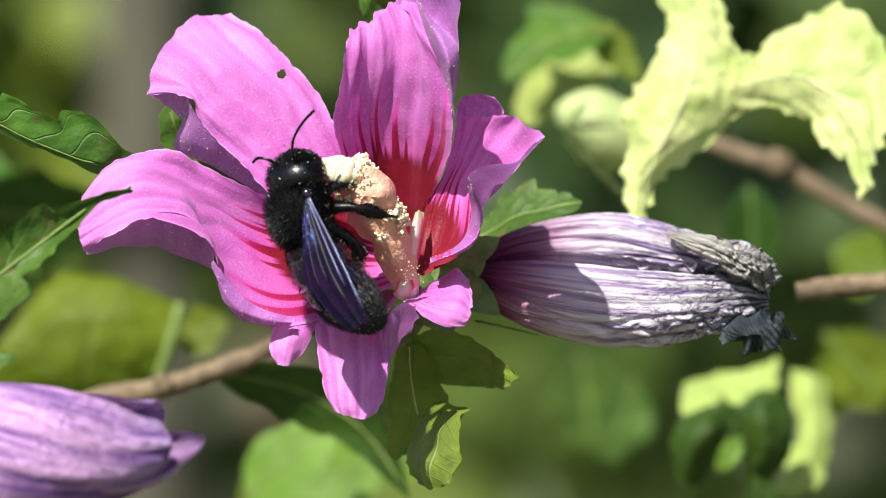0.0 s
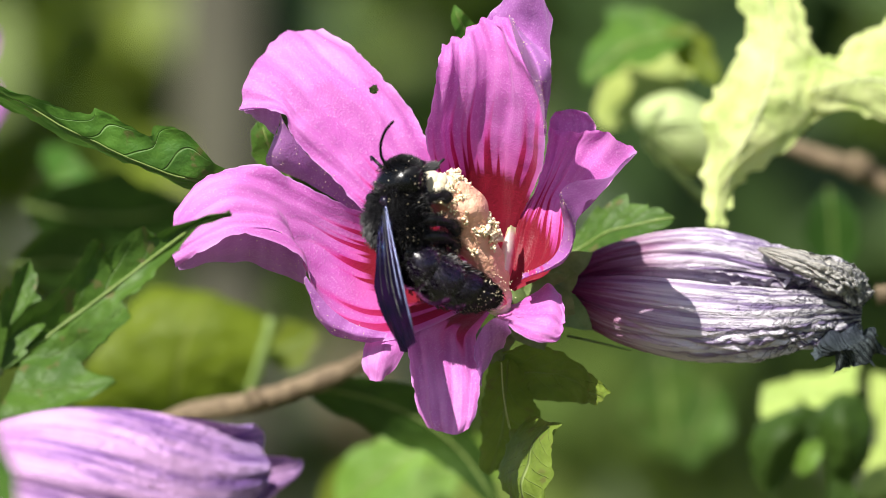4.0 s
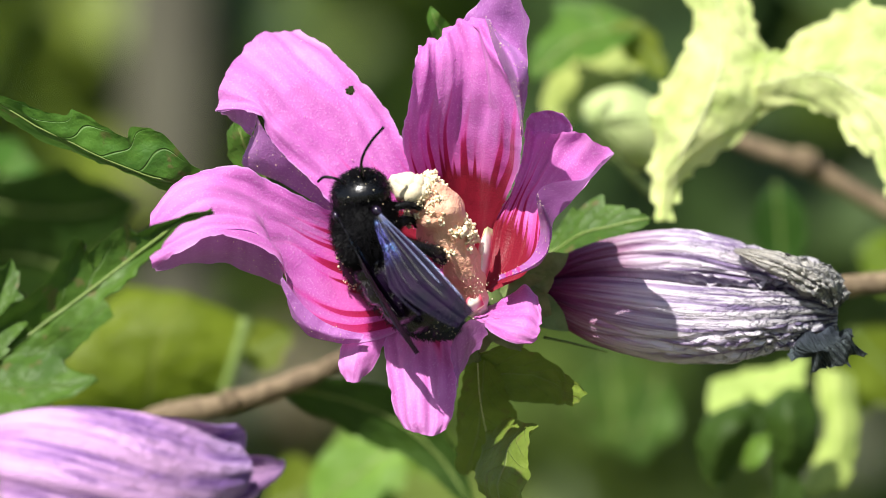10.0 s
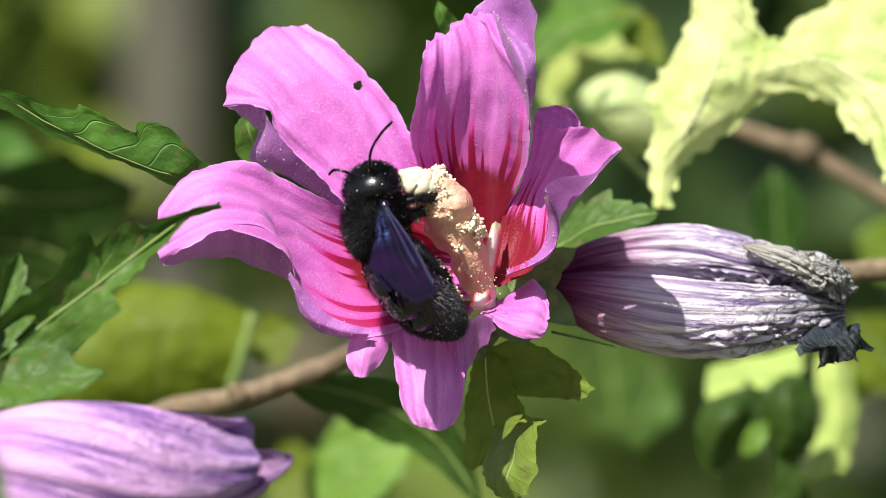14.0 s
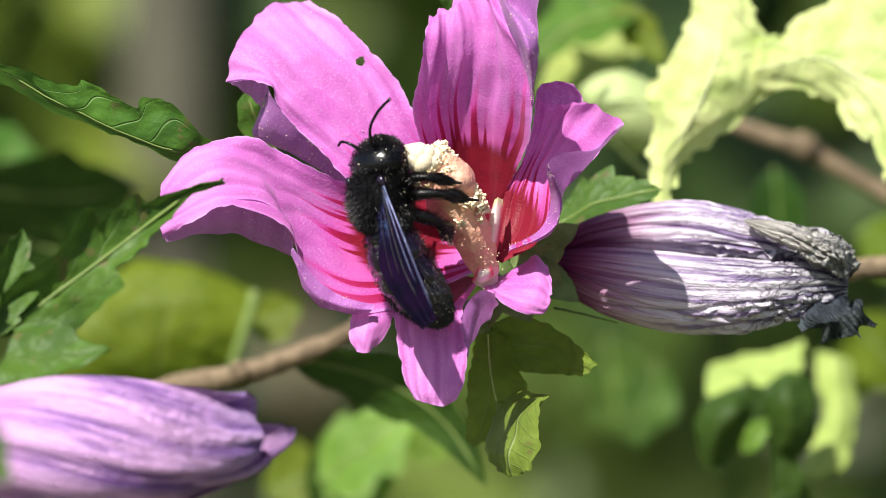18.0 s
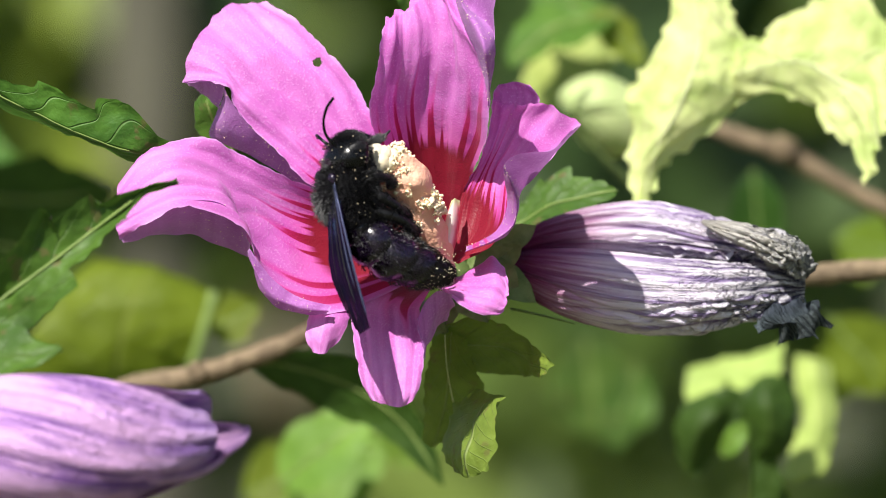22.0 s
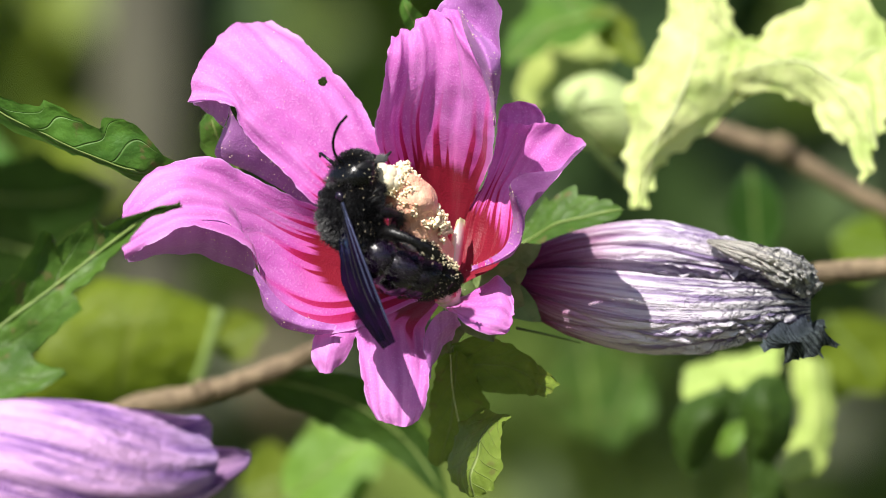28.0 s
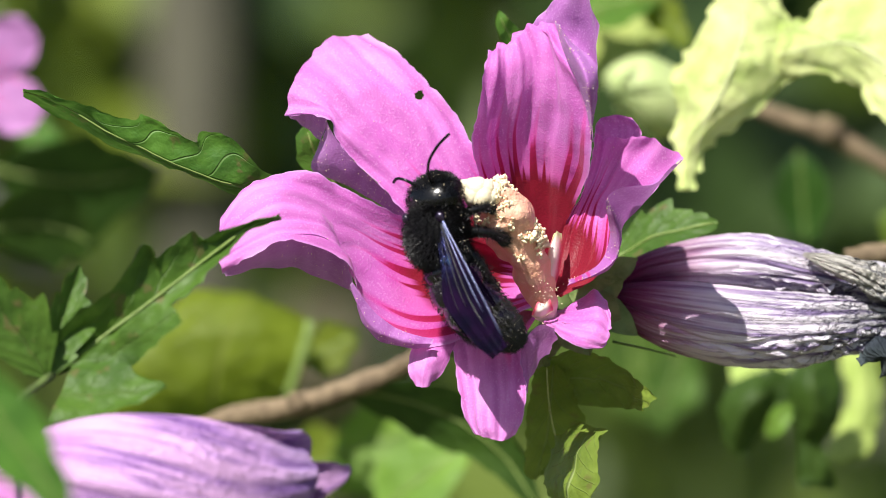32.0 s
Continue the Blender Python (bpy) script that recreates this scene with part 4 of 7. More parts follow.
BRANCH = "leaves on the flower's branch"
draped_leaf([sheet([
    [(-59.14, 0.5, 20.39), (-59.17, 1.3, 20.2), (-59.26, 3, 19.94), (-59.31, 4, 19.61), (-59.41, 6, 19.21)],
    [(-56.35, 1, 19.84), (-56.23, 1.3, 19.42), (-56.1, 3, 19.03), (-56.22, 4, 18.35), (-56.5, 7, 17.68)],
    [(-52.16, 1, 18.44), (-52.18, 1.6, 17.88), (-52.22, 2.5, 17.06), (-52.16, 4.5, 16.38), (-51.99, 7, 15.43)],
    [(-48.3, 1, 16.96), (-48.46, 1.6, 16.06), (-48.56, 2.2, 14.81), (-48.51, 4.5, 14.13), (-48.33, 7, 13.17)],
    [(-45.14, 1, 16.33), (-45.1, 1.6, 15.22), (-45.05, 2.2, 13.26), (-44.86, 4.5, 12.58), (-44.66, 7, 11.91)],
    [(-44.32, 1.5, 17.18), (-43.34, 1.8, 15.36), (-42.38, 2.2, 11.86), (-42.19, 4.5, 11.32), (-41.99, 7, 10.92)],
    [(-40.94, 1, 15.36), (-40.25, 1.6, 13.68), (-39.86, 2.2, 10.74), (-39.51, 4.5, 10.41), (-39.16, 7, 10.01)],
    [(-37.71, 1, 13.67), (-37.45, 1.6, 12.28), (-37.33, 2.2, 9.75), (-37.12, 4.5, 9.49), (-36.77, 7, 9.09)],
    [(-36.95, 1.5, 14.87), (-35.69, 1.8, 12.99), (-34.81, 2.4, 8.77), (-34.59, 4.5, 8.37), (-34.31, 7, 7.89)],
    [(-33.5, 1, 14.16), (-33.11, 1.8, 11.99), (-32.72, 3, 8.36), (-32.48, 4.5, 7.81), (-32.24, 6, 7.25)],
    [(-30.43, 1, 11.15), (-30.32, 2.3, 9.89), (-30.22, 4, 8.08), (-30.1, 5, 7.53), (-29.99, 6, 7.11)],
    [(-27.63, 1.5, 9.18), (-27.6, 3.3, 8.64), (-27.57, 5, 7.95), (-27.52, 6, 7.54), (-27.48, 7, 7.25)]], 90, 30, 0.1, 2, 0.3, seed=17, edge=0.22, nick=0.9)],
    LEAF, "narrow green toothed leaf with brown specks", (-59.26, 3, 19.94), ribs=([(-59.25, 2.85, 19.94), (-56.09, 2.85, 19.03), (-52.21, 2.35, 17.06), (-48.55, 2.05, 14.81), (-45.04, 2.05, 13.26), (-42.37, 2.05, 11.86), (-39.86, 2.05, 10.74), (-37.33, 2.05, 9.75), (-34.81, 2.25, 8.77), (-32.72, 2.85, 8.36), (-30.22, 3.85, 8.08), (-27.57, 4.85, 7.95)],), rib=0.1, vein=RIB, group=BRANCH)
FRONT_LEAF = draped_leaf([
    sheet([
    [(-53.81, -31.4, -10.84), (-53.55, -29.8, -12.57), (-53.24, -29, -14.63), (-52.19, -29.6, -14.41), (-51.47, -30.5, -14.27)],
    [(-50.44, -30.4, -7.09), (-50.17, -28.8, -9.51), (-49.53, -28, -11.7), (-48.47, -28.6, -11.69), (-47.55, -29.5, -11.55)],
    [(-48.08, -29.9, -5.73), (-47.46, -28.3, -7.8), (-46.6, -27.5, -9.38), (-45.76, -28.1, -9.64), (-44.84, -29, -9.77)],
    [(-45.36, -29.4, -2.81), (-44.74, -27.8, -5.4), (-43.75, -27, -7.33), (-42.7, -27.6, -7.8), (-41.44, -28.5, -7.86)],
    [(-42.53, -28.4, 1.09), (-42.05, -26.8, -1.99), (-41.05, -26, -5.28), (-40, -26.6, -6.1), (-38.73, -27.5, -6.23)],
    [(-41.47, -27.4, -0.96), (-40.37, -25.8, -2.33), (-39.02, -25, -3.7), (-37.63, -25.6, -4.39), (-35.62, -26.5, -3.84)],
    [(-38.98, -26.4, 0.89), (-38.01, -24.8, -0.75), (-36.65, -24, -1.85), (-35.81, -24.6, -2.4), (-34.89, -25.5, -2.13)],
    [(-36.84, -24.9, 2.68), (-35.85, -23.3, 1.1), (-34.64, -22.5, -0.27), (-33.8, -23.1, -0.62), (-32.88, -24, -0.41)],
    [(-35.71, -23.4, 1.37), (-34.31, -21.8, 1.17), (-32.76, -21, 1.17), (-32.6, -21.6, 0.62), (-32.44, -22.5, 0.34)],
    [(-33.28, -21.9, 2.69), (-32.09, -20.3, 2.55), (-30.94, -19.5, 2.55), (-30.78, -20.1, 2.27), (-30.62, -21, 2.13)],
    [(-30.57, -20.4, 3.72), (-29.58, -18.8, 3.65), (-28.7, -18, 3.59), (-28.55, -18.6, 3.45), (-28.39, -19.5, 3.31)],
    [(-26.48, -18.4, 4.42), (-26.38, -16.8, 4.35), (-26.26, -16, 4.28), (-26.18, -16.6, 4.21), (-26.09, -17.5, 4.14)]], 90, 30, 0.1, 2, 0.25, seed=2, edge=0.25, nick=0.8),
    leaf_blade([(-54.13, -32, -15.07), (-53.20, -30, -10.86), (-51.97, -27, -6.09), (-50.47, -25, -1.17)], 3.0, teeth=4, tooth=0.35, lobe=0.1, forward=0.7, fold=0.6, face=(0.4, -0.85, -0.1), seed=3),
    sheet([
    [(-51.42, -31.58, -13.58), (-50.98, -32.19, -14.24), (-50.54, -32.93, -15.05)],
    [(-48.57, -31.3, -11.39), (-47.6, -31.62, -13.03), (-46.72, -33.3, -14.64)],
    [(-45.6, -32.04, -9.34), (-44.71, -32.26, -11.25), (-44.01, -33.01, -13.56)],
    [(-41.96, -32.95, -6.74), (-41.1, -34.16, -8.92), (-40.66, -35.27, -10.53)],
    [(-39.35, -33.6, -5.51), (-38.49, -34.81, -7.07), (-37.88, -36.97, -8.28)]], 36, 24, 0.15, 2, 0.3, seed=4, edge=0.4, nick=0.7),
    sheet([
    [(-51.11, -32.56, -13.56), (-52.46, -35.65, -16.92), (-53.81, -38.85, -20.4)],
    [(-48.39, -32.35, -12.88), (-49.06, -35.79, -16.92), (-50.1, -38.6, -20.13)],
    [(-45.63, -33.1, -13.01), (-46.05, -36.23, -16.58), (-46.7, -38.57, -19.32)],
    [(-43.25, -34.92, -14.35), (-42.91, -36.83, -16.36), (-43.26, -38.21, -17.97)],
    [(-39.79, -36.69, -15.34), (-39.71, -37.03, -15.68), (-39.77, -37.31, -16.02)]], 40, 30, 0.15, 2, 0.35, seed=6, edge=0.4, nick=0.7),
    leaf_blade([(-54.13, -32, -15.07), (-56.82, -33, -10.83), (-59.81, -34, -6.73), (-62.15, -35, -1.98)], 4.2, teeth=4, tooth=0.35, lobe=0.15, forward=0.6, fold=0.2, face=(-0.1, -0.85, 0.2), seed=5)],
    LEAF_MID, "deeply lobed and toothed dark green leaf close to the flower", (-54.13, -32, -15.07), False, stalk=[(-60.68, -50, -20.06), (-57.14, -40, -17.53), (-53.78, -32, -14.85)], ribs=([(-53.23, -29.25, -14.63), (-49.52, -28.25, -11.7), (-46.59, -27.75, -9.38), (-43.74, -27.25, -7.33), (-41.04, -26.25, -5.28), (-39.01, -25.25, -3.7), (-36.64, -24.25, -1.85), (-34.63, -22.75, -0.27), (-32.75, -21.25, 1.17), (-30.93, -19.75, 2.55), (-28.69, -18.25, 3.59), (-26.25, -16.25, 4.28)],), rib=0.2, vein=RIB, group=BRANCH)
draped_leaf([sheet([
    [(-51.16, 120, -25.73), (-42.65, 119, -23.79), (-34.93, 118, -21.85), (-28.46, 118, -20.31)],
    [(-51.85, 118, -19.92), (-42.55, 116, -19.13), (-34.08, 115, -17.96), (-27.34, 116, -17.44)],
    [(-48.77, 118, -13.77), (-40.99, 115, -12.2), (-32.54, 115, -12.2), (-26.19, 116, -13.37)],
    [(-44.61, 120, -8.01), (-37.59, 117, -7.61), (-31.06, 117, -8.61), (-25.46, 118, -11.15)],
    [(-41.74, 122, -5.86), (-35.59, 120, -5.93), (-29.87, 119, -7.62), (-25.17, 119, -10.09)]], 30, 30, 0.1, 2, 0.4, seed=31)], LEAF_LIT, "broad yellow-green leaf, light from behind put into its colour", (-28.31, 118, -19.92),
    stalk=[(-25.08, 114, -9.59), (-25.91, 113.6, -12.96), (-26.99, 113.6, -16.41), (-28.22, 114, -20.02)], group=BRANCH, thick=0.75)
leaf([(-26.56, 123, -14.59), (-24.25, 123, -13.98), (-21.54, 123, -12.66), (-18.84, 123, -11.12)], 3.4, LEAF_LIT, "small green leaf lobe by the twig", group=BRANCH, teeth=3, tooth=0.2, lobe=0.1, nu=40, seed=5)
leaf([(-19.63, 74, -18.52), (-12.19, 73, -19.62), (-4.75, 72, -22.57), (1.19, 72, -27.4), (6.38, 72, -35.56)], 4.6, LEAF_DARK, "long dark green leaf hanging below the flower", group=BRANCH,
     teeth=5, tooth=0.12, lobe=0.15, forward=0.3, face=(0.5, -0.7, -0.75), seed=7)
leaf([(-15.98, 110, -35.48), (-11.77, 109, -32.01), (-7.18, 109, -28.57), (-3.52, 110, -25.31)], 5.4, LEAF_BRIGHT, "rounded bright green leaf below the flower", group=BRANCH, teeth=3, tooth=0.1, lobe=0.0, forward=0.2, face=(0.1, -0.75, 0.6), nu=50, seed=8)
draped_leaf([sheet([
    [(5.51, 10, -13.21), (5.17, 14, -15.66), (4.7, 19, -18.57)],
    [(8.89, 9, -12.07), (8.57, 14, -15.31), (8.25, 19, -18.71)],
    [(12.78, 10, -12.99), (12.12, 14, -16.08), (11.45, 19, -19.57)],
    [(15.97, 11, -15.13), (15.66, 14, -17.64), (15.34, 17, -19.75)],
    [(19.22, 2, -18.1), (18.54, 3, -18.89), (17.71, 4, -19.61)]], 44, 30, 0.15, 2, 0.35, seed=41, edge=0.35),
    sheet([
    [(4.66, 10, -14.05), (6.79, 11, -14.07), (8.7, 12, -15.14)],
    [(3.83, 15, -18.37), (6.45, 15, -18.72), (10.15, 16, -19.23)],
    [(3.42, 19, -22.7), (5.98, 19, -23.41), (10.95, 18, -21.68)],
    [(3.14, 23, -27.41), (4.71, 23, -28.34), (7.69, 20, -24.99)],
    [(3.29, 24, -28.36), (4.57, 24, -28.72), (6, 23, -28.2)]], 50, 30, 0.15, 2, 0.35, seed=42, edge=0.4),
    sheet([
    [(9.99, 14, -21.47), (12.04, 6, -21.82), (13.48, 3, -21.98)],
    [(7.37, 14, -23.45), (10.27, 5, -24.19), (12.48, 1, -24.46)],
    [(5.95, 14, -26.29), (9.21, 4, -26.99), (11.98, 0, -26.55)],
    [(5.52, 12, -28.93), (8.5, 3, -29.42), (12.18, -1, -28.62)],
    [(7.19, 8, -31.52), (8.85, 3, -32.09), (11.27, -1, -31)]], 44, 30, 0.15, 2, 0.3, seed=43, edge=0.5)],
    LEAF_EATEN, "chewed olive-green leaf hanging under the flower", (8.19, 9, -11.57), ribs=([(5.94, 11, -14.07), (6.24, 14.3, -18.71), (7.18, 17.5, -23.38), (8.57, 14, -25.44)],), stalk=[(5.51, 10, -11.94), (5.65, 10, -12.99), (5.93, 10.5, -14.2)], group=BRANCH)
leaf([(14.43, 30, -1.01), (19.07, 28.5, 1.51), (23.7, 27, 2.94), (28.22, 27, 3.65)], 3.8, LEAF_MID, "small bright green toothed leaf behind the withered flower", group=BRANCH,
     teeth=5, tooth=0.35, lobe=0.2, face=(0.1, -0.7, 0.6), nu=50, seed=9)
leaf([(2.58, 26, 25.12), (1.5, 25, 27.24), (0.57, 24, 28.79), (0, 24, 30.65)], 1.3, LEAF, "pointed green leaf tip behind the petals", group=BRANCH, teeth=3, tooth=0.1, lobe=0.0, nu=30, seed=10)
leaf([(-20.19, 18, 7.89), (-22.66, 17, 11.44), (-23.71, 16, 13.91), (-24.27, 16, 16.04)], 2.4, LEAF, "small green leaf behind the petals", group=BRANCH, teeth=3, tooth=0.15, lobe=0.0, nu=30, seed=11)


def twig(path, radii, label, ride, knob=None):
    ob = thing("twig", path[0], label, "twig")
    if ride:
        rides(ob)
    Shape().add(*tube(path, radii, 12, 110, 0.25, 3)).part("stem", BARK, ob, origin=ob.location)
    if knob:
        p = Vector(knob[0])
        Shape().add(*tube([p + Vector((-0.6, -1, 1.4)) * knob[1], p, p + Vector((0.8, 0.5, -1.2)) * knob[1]], (0.5 * knob[1], 1.5 * knob[1], 0.6 * knob[1]), 12, 12, 0.3, 6)).part("node", BARK, ob, "swollen bud scar", origin=ob.location)
    return ob


twig([(-57.89, 170, -1056.22), (-56.26, 150, -516.82), (-54.06, 125, -244.3), (-51.72, 105, -114.94), (-49.77, 94, -61.1), (-47.96, 86, -41.21), (-45.94, 82, -31.35), (-43.6, 79, -26.05), (-34.52, 74.5, -21.87), (-26.3, 73, -20.36), (-16.62, 71.5, -16.99), (-10.67, 70, -14.01), (-4.74, 70, -8.82)], (6, 4.5, 3.2, 2.2, 1.8, 1.6, 1.5, 1.5, 1.5, 1.5, 1.3, 1.2, 1.1), "brown woody twig behind the flower", True, ((-26.27, 71.5, -20.11), 1.0))
twig([(39.34, 132, 17.57), (45.52, 131, 15.22), (50.92, 130, 13.42), (57.91, 130, 9.39), (68.01, 130, 4.34), (78.98, 132, 0.07), (101.21, 138, -15.54), (110.91, 142, -47.7), (119.01, 154, -139.01), (126.14, 180, -447.75), (133.94, 220, -1094.77)], (1.1, 1.2, 1.4, 1.25, 1.25, 1.3, 1.6, 2.0, 3.0, 4.5, 6), "brown twig with a swollen node", False, ((50.84, 128, 13.72), 1.25))
twig([(50.33, 57, -3.59), (56.93, 57, -2.71), (67.26, 58, -1.98), (78.4, 60, -1.4), (102.69, 88, -30)], (1.3, 1.35, 1.4, 1.5, 1.8), "tan twig behind the withered flower", False, ((62.8, 57, -2.13), 1.0))

# ---- the next branch behind, which hangs still ----
BACK = "leaves on the branch behind"
draped_leaf([sheet([
    [(32.89, 58, 35.32), (36.39, 57, 35.29), (40.09, 58, 35.32)],
    [(33.16, 57, 30.15), (37.06, 55, 29.74), (41.67, 57, 29.79)],
    [(31.4, 57, 26.12), (37.04, 54, 25.69), (43.11, 56, 26.83)],
    [(28.03, 57, 21.35), (35.54, 53, 21.28), (43.8, 55, 23.51)],
    [(27.27, 56, 19.28), (34.45, 53, 18.36), (43.4, 56, 19.72)],
    [(28.15, 56, 15.1), (32.47, 53, 15.07), (37.09, 56, 15.03)],
    [(27.54, 55, 11.06), (30.06, 53, 11.04), (32.67, 55, 10.69)],
    [(28.81, 53, 5.78), (29.52, 52, 5.19), (30.42, 53, 5.92)]], 80, 44, 0.3, 4, 0.4, seed=51, edge=1.3, nick=0.62),
    sheet([
    [(41.09, 55, 18.39), (41.43, 54, 22.76), (41.64, 56, 27.2)],
    [(44.02, 55, 19.7), (44.23, 54.5, 23.5), (43.71, 56.5, 26.91)],
    [(46.62, 56, 20.31), (46.95, 55, 24.25), (46.7, 58, 28.71)],
    [(51.76, 56, 18.69), (50.98, 55, 24.25), (50.96, 58, 31.79)],
    [(53.5, 54, 15.59), (54.6, 54, 22.03), (55.47, 57, 33.82)],
    [(56.75, 53, 13.6), (58.58, 53, 19.82), (60.55, 56, 30.86)],
    [(58.49, 51, 8.1), (60.31, 51, 13.22), (63.38, 54, 23.49)]], 70, 40, 0.3, 4, 0.4, seed=52, edge=1.3, nick=0.62)],
    LEAF_PALE, "large pale yellow-green leaf with two drooping lobes", (43.17, 58, 27.24), False, group=BACK,
    ribs=([(43.82, 55.5, 26.6), (37.01, 53.2, 22.75), (32.23, 52, 15.05), (29.64, 51, 6.64)], [(43.97, 55.5, 26.6), (48.03, 54.5, 25.33), (54.56, 53, 21.28), (59.92, 50.4, 13.21)], [(43.67, 55.5, 26.75), (39.26, 55, 30.11), (36.73, 56, 34.53)]))
leaf([(28.2, 120, 32.44), (23.54, 118, 31.62), (18.14, 117, 29.67), (12.72, 113, 24.6)], 6.5, LEAF, "green leaf behind the pale leaf", False, group=BACK, teeth=5, tooth=0.2, lobe=0.3, face=(0, -0.5, 0.85), seed=53)
leaf([(29.17, 129, 29.55), (23.74, 129, 26.06), (18.27, 126, 22.52), (15.53, 124, 18.62)], 5.0, LEAF_LIME, "pale green leaf behind the seed pod", False, group=BACK, teeth=4, tooth=0.15, lobe=0.1, face=(0.1, -0.7, 0.6), seed=54)
draped_leaf([sheet([
    [(37.22, 112.17, -16.39), (36.71, 110.04, -18.27), (36.8, 108, -20.08)],
    [(40.32, 113.44, -15.26), (40.26, 111.32, -17.14), (40.34, 109.19, -19.03)],
    [(42.5, 114.47, -14.35), (42.28, 112.42, -16.17), (42.08, 110.72, -17.67)],
    [(44.35, 114.72, -14.12), (44.25, 111.74, -16.77), (43.85, 108.86, -19.32)],
    [(46.82, 115.14, -13.74), (46.72, 112.17, -16.39), (46.33, 109.7, -18.58)],
    [(50.08, 116, -12.98), (49.92, 113.79, -14.95), (49.3, 111.58, -16.91)]], 50, 30, 0.1, 2, 0.3, seed=56, edge=0.8, nick=0.5)],
    LEAF_LIME, "pale green leaf above the dark curled leaf", (39.51, 112, -15.24), False, group=BACK)
draped_leaf([sheet([
    [(51.73, 121, -14.19), (54.29, 117.47, -14.68), (57.01, 119.79, -15.33)],
    [(52.13, 117.36, -17.61), (54.74, 113.61, -18.32), (57.44, 115.75, -19.12)],
    [(52.43, 113.33, -21.39), (54.74, 110.06, -21.64), (57.39, 112.69, -21.99)],
    [(52.14, 109.7, -24.77), (54.3, 106.52, -24.93), (56.69, 108.89, -25.52)],
    [(50.64, 106.48, -27.75), (52.99, 104.28, -27.94), (55.77, 105.42, -28.73)],
    [(48.83, 103.17, -30.8), (51.56, 103, -30.96), (54.47, 103.48, -30.51)]], 50, 30, 0.1, 2, 0.3, seed=57, edge=0.6, nick=0.5)],
    LEAF_LIME, "long pale green leaf hanging down", (54.06, 112, -14.63), False, group=BACK)
draped_leaf([sheet([
    [(44.7, 98, -18.86), (44.4, 98, -20.83), (44.24, 98, -22.65)],
    [(42.12, 98, -18.41), (42.58, 98, -20.83), (42.88, 98, -23.56)],
    [(39.09, 98, -19.17), (40.14, 95, -22.22), (41.67, 98, -25.3)],
    [(36.21, 98, -21.29), (37.87, 95, -24.49), (40.46, 98, -26.89)],
    [(35, 98, -24.32), (37.14, 96, -27.16), (39.55, 98, -28.56)],
    [(35.91, 98, -29.17), (36.97, 98, -30.08), (38.33, 98, -30.38)]], 50, 30, 0.1, 2, 0.3, seed=55, edge=0.5, nick=0.5),
    sheet([
    [(44.09, 98, -18.86), (47.27, 98, -16.59), (50.61, 98, -17.5)],
    [(43.94, 98, -21.14), (47.32, 95, -19.95), (51.21, 98, -20.53)],
    [(44.55, 98, -23.86), (47.62, 95, -23.51), (51.37, 98, -23.56)],
    [(45.3, 98, -26.59), (47.5, 96, -26.25), (50.61, 98, -26.29)],
    [(45.46, 98, -28.33), (47.27, 98, -28.41), (49.09, 98, -28.11)],
    [(45.3, 98, -30.99), (47.58, 98, -30.99), (49.7, 98, -31.44)],
    [(45.46, 98, -34.77), (48.18, 98, -34.77), (50.61, 98, -34.77)]], 60, 30, 0.1, 2, 0.3, seed=58, edge=0.4, nick=0.5)],
    LEAF_DARK, "dark green curled leaf, shade put into its colour", (44.7, 98, -18.86), False, group=BACK)
leaf([(40.99, 91, -27.65), (42.24, 90, -25.83), (43.52, 90, -24.17), (44.43, 90, -22.66)], 1.5, LEAF_BRIGHT, "small sunlit green leaf", False, group=BACK, teeth=2, tooth=0.1, lobe=0.0, nu=30, seed=60)
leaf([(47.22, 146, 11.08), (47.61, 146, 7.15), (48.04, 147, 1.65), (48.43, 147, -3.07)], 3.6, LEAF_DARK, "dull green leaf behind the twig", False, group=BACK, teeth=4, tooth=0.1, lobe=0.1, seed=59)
leaf([(-17.47, 136, -35.79), (-12.79, 136, -31.89), (-8.11, 136, -28.77), (-3.43, 136, -27.21)], 6.0, LEAF_BRIGHT, "soft green leaf low behind the flower", False, group=BACK, teeth=3, tooth=0.1, lobe=0.0, seed=61)

leaf([(24.31, 118, 32.77), (26.6, 117, 30.44), (29.26, 116, 27.34), (31.55, 115, 24.64)], 2.6, LEAF_LIT, "narrow green leaf beside the pale leaf", False, group=BACK, teeth=3, tooth=0.2, lobe=0.1, face=(0.3, -0.8, 0.2), nu=40, seed=62)
leaf([(55.6, 60, 33.17), (56.7, 60, 30.96), (57.95, 60, 28.02), (59.27, 60, 25.08)], 3.0, LEAF, "green leaf above the pale leaf", False, group=BACK, teeth=3, tooth=0.2, lobe=0.1, nu=40, seed=63)


def soft_leaf(spine, width, mat, label, **kw):
    return leaf(spine, width, mat, label, False, group="leaves of the shrubs further back", teeth=3, tooth=0.1, lobe=0.1, nu=40, nv=9, **kw)


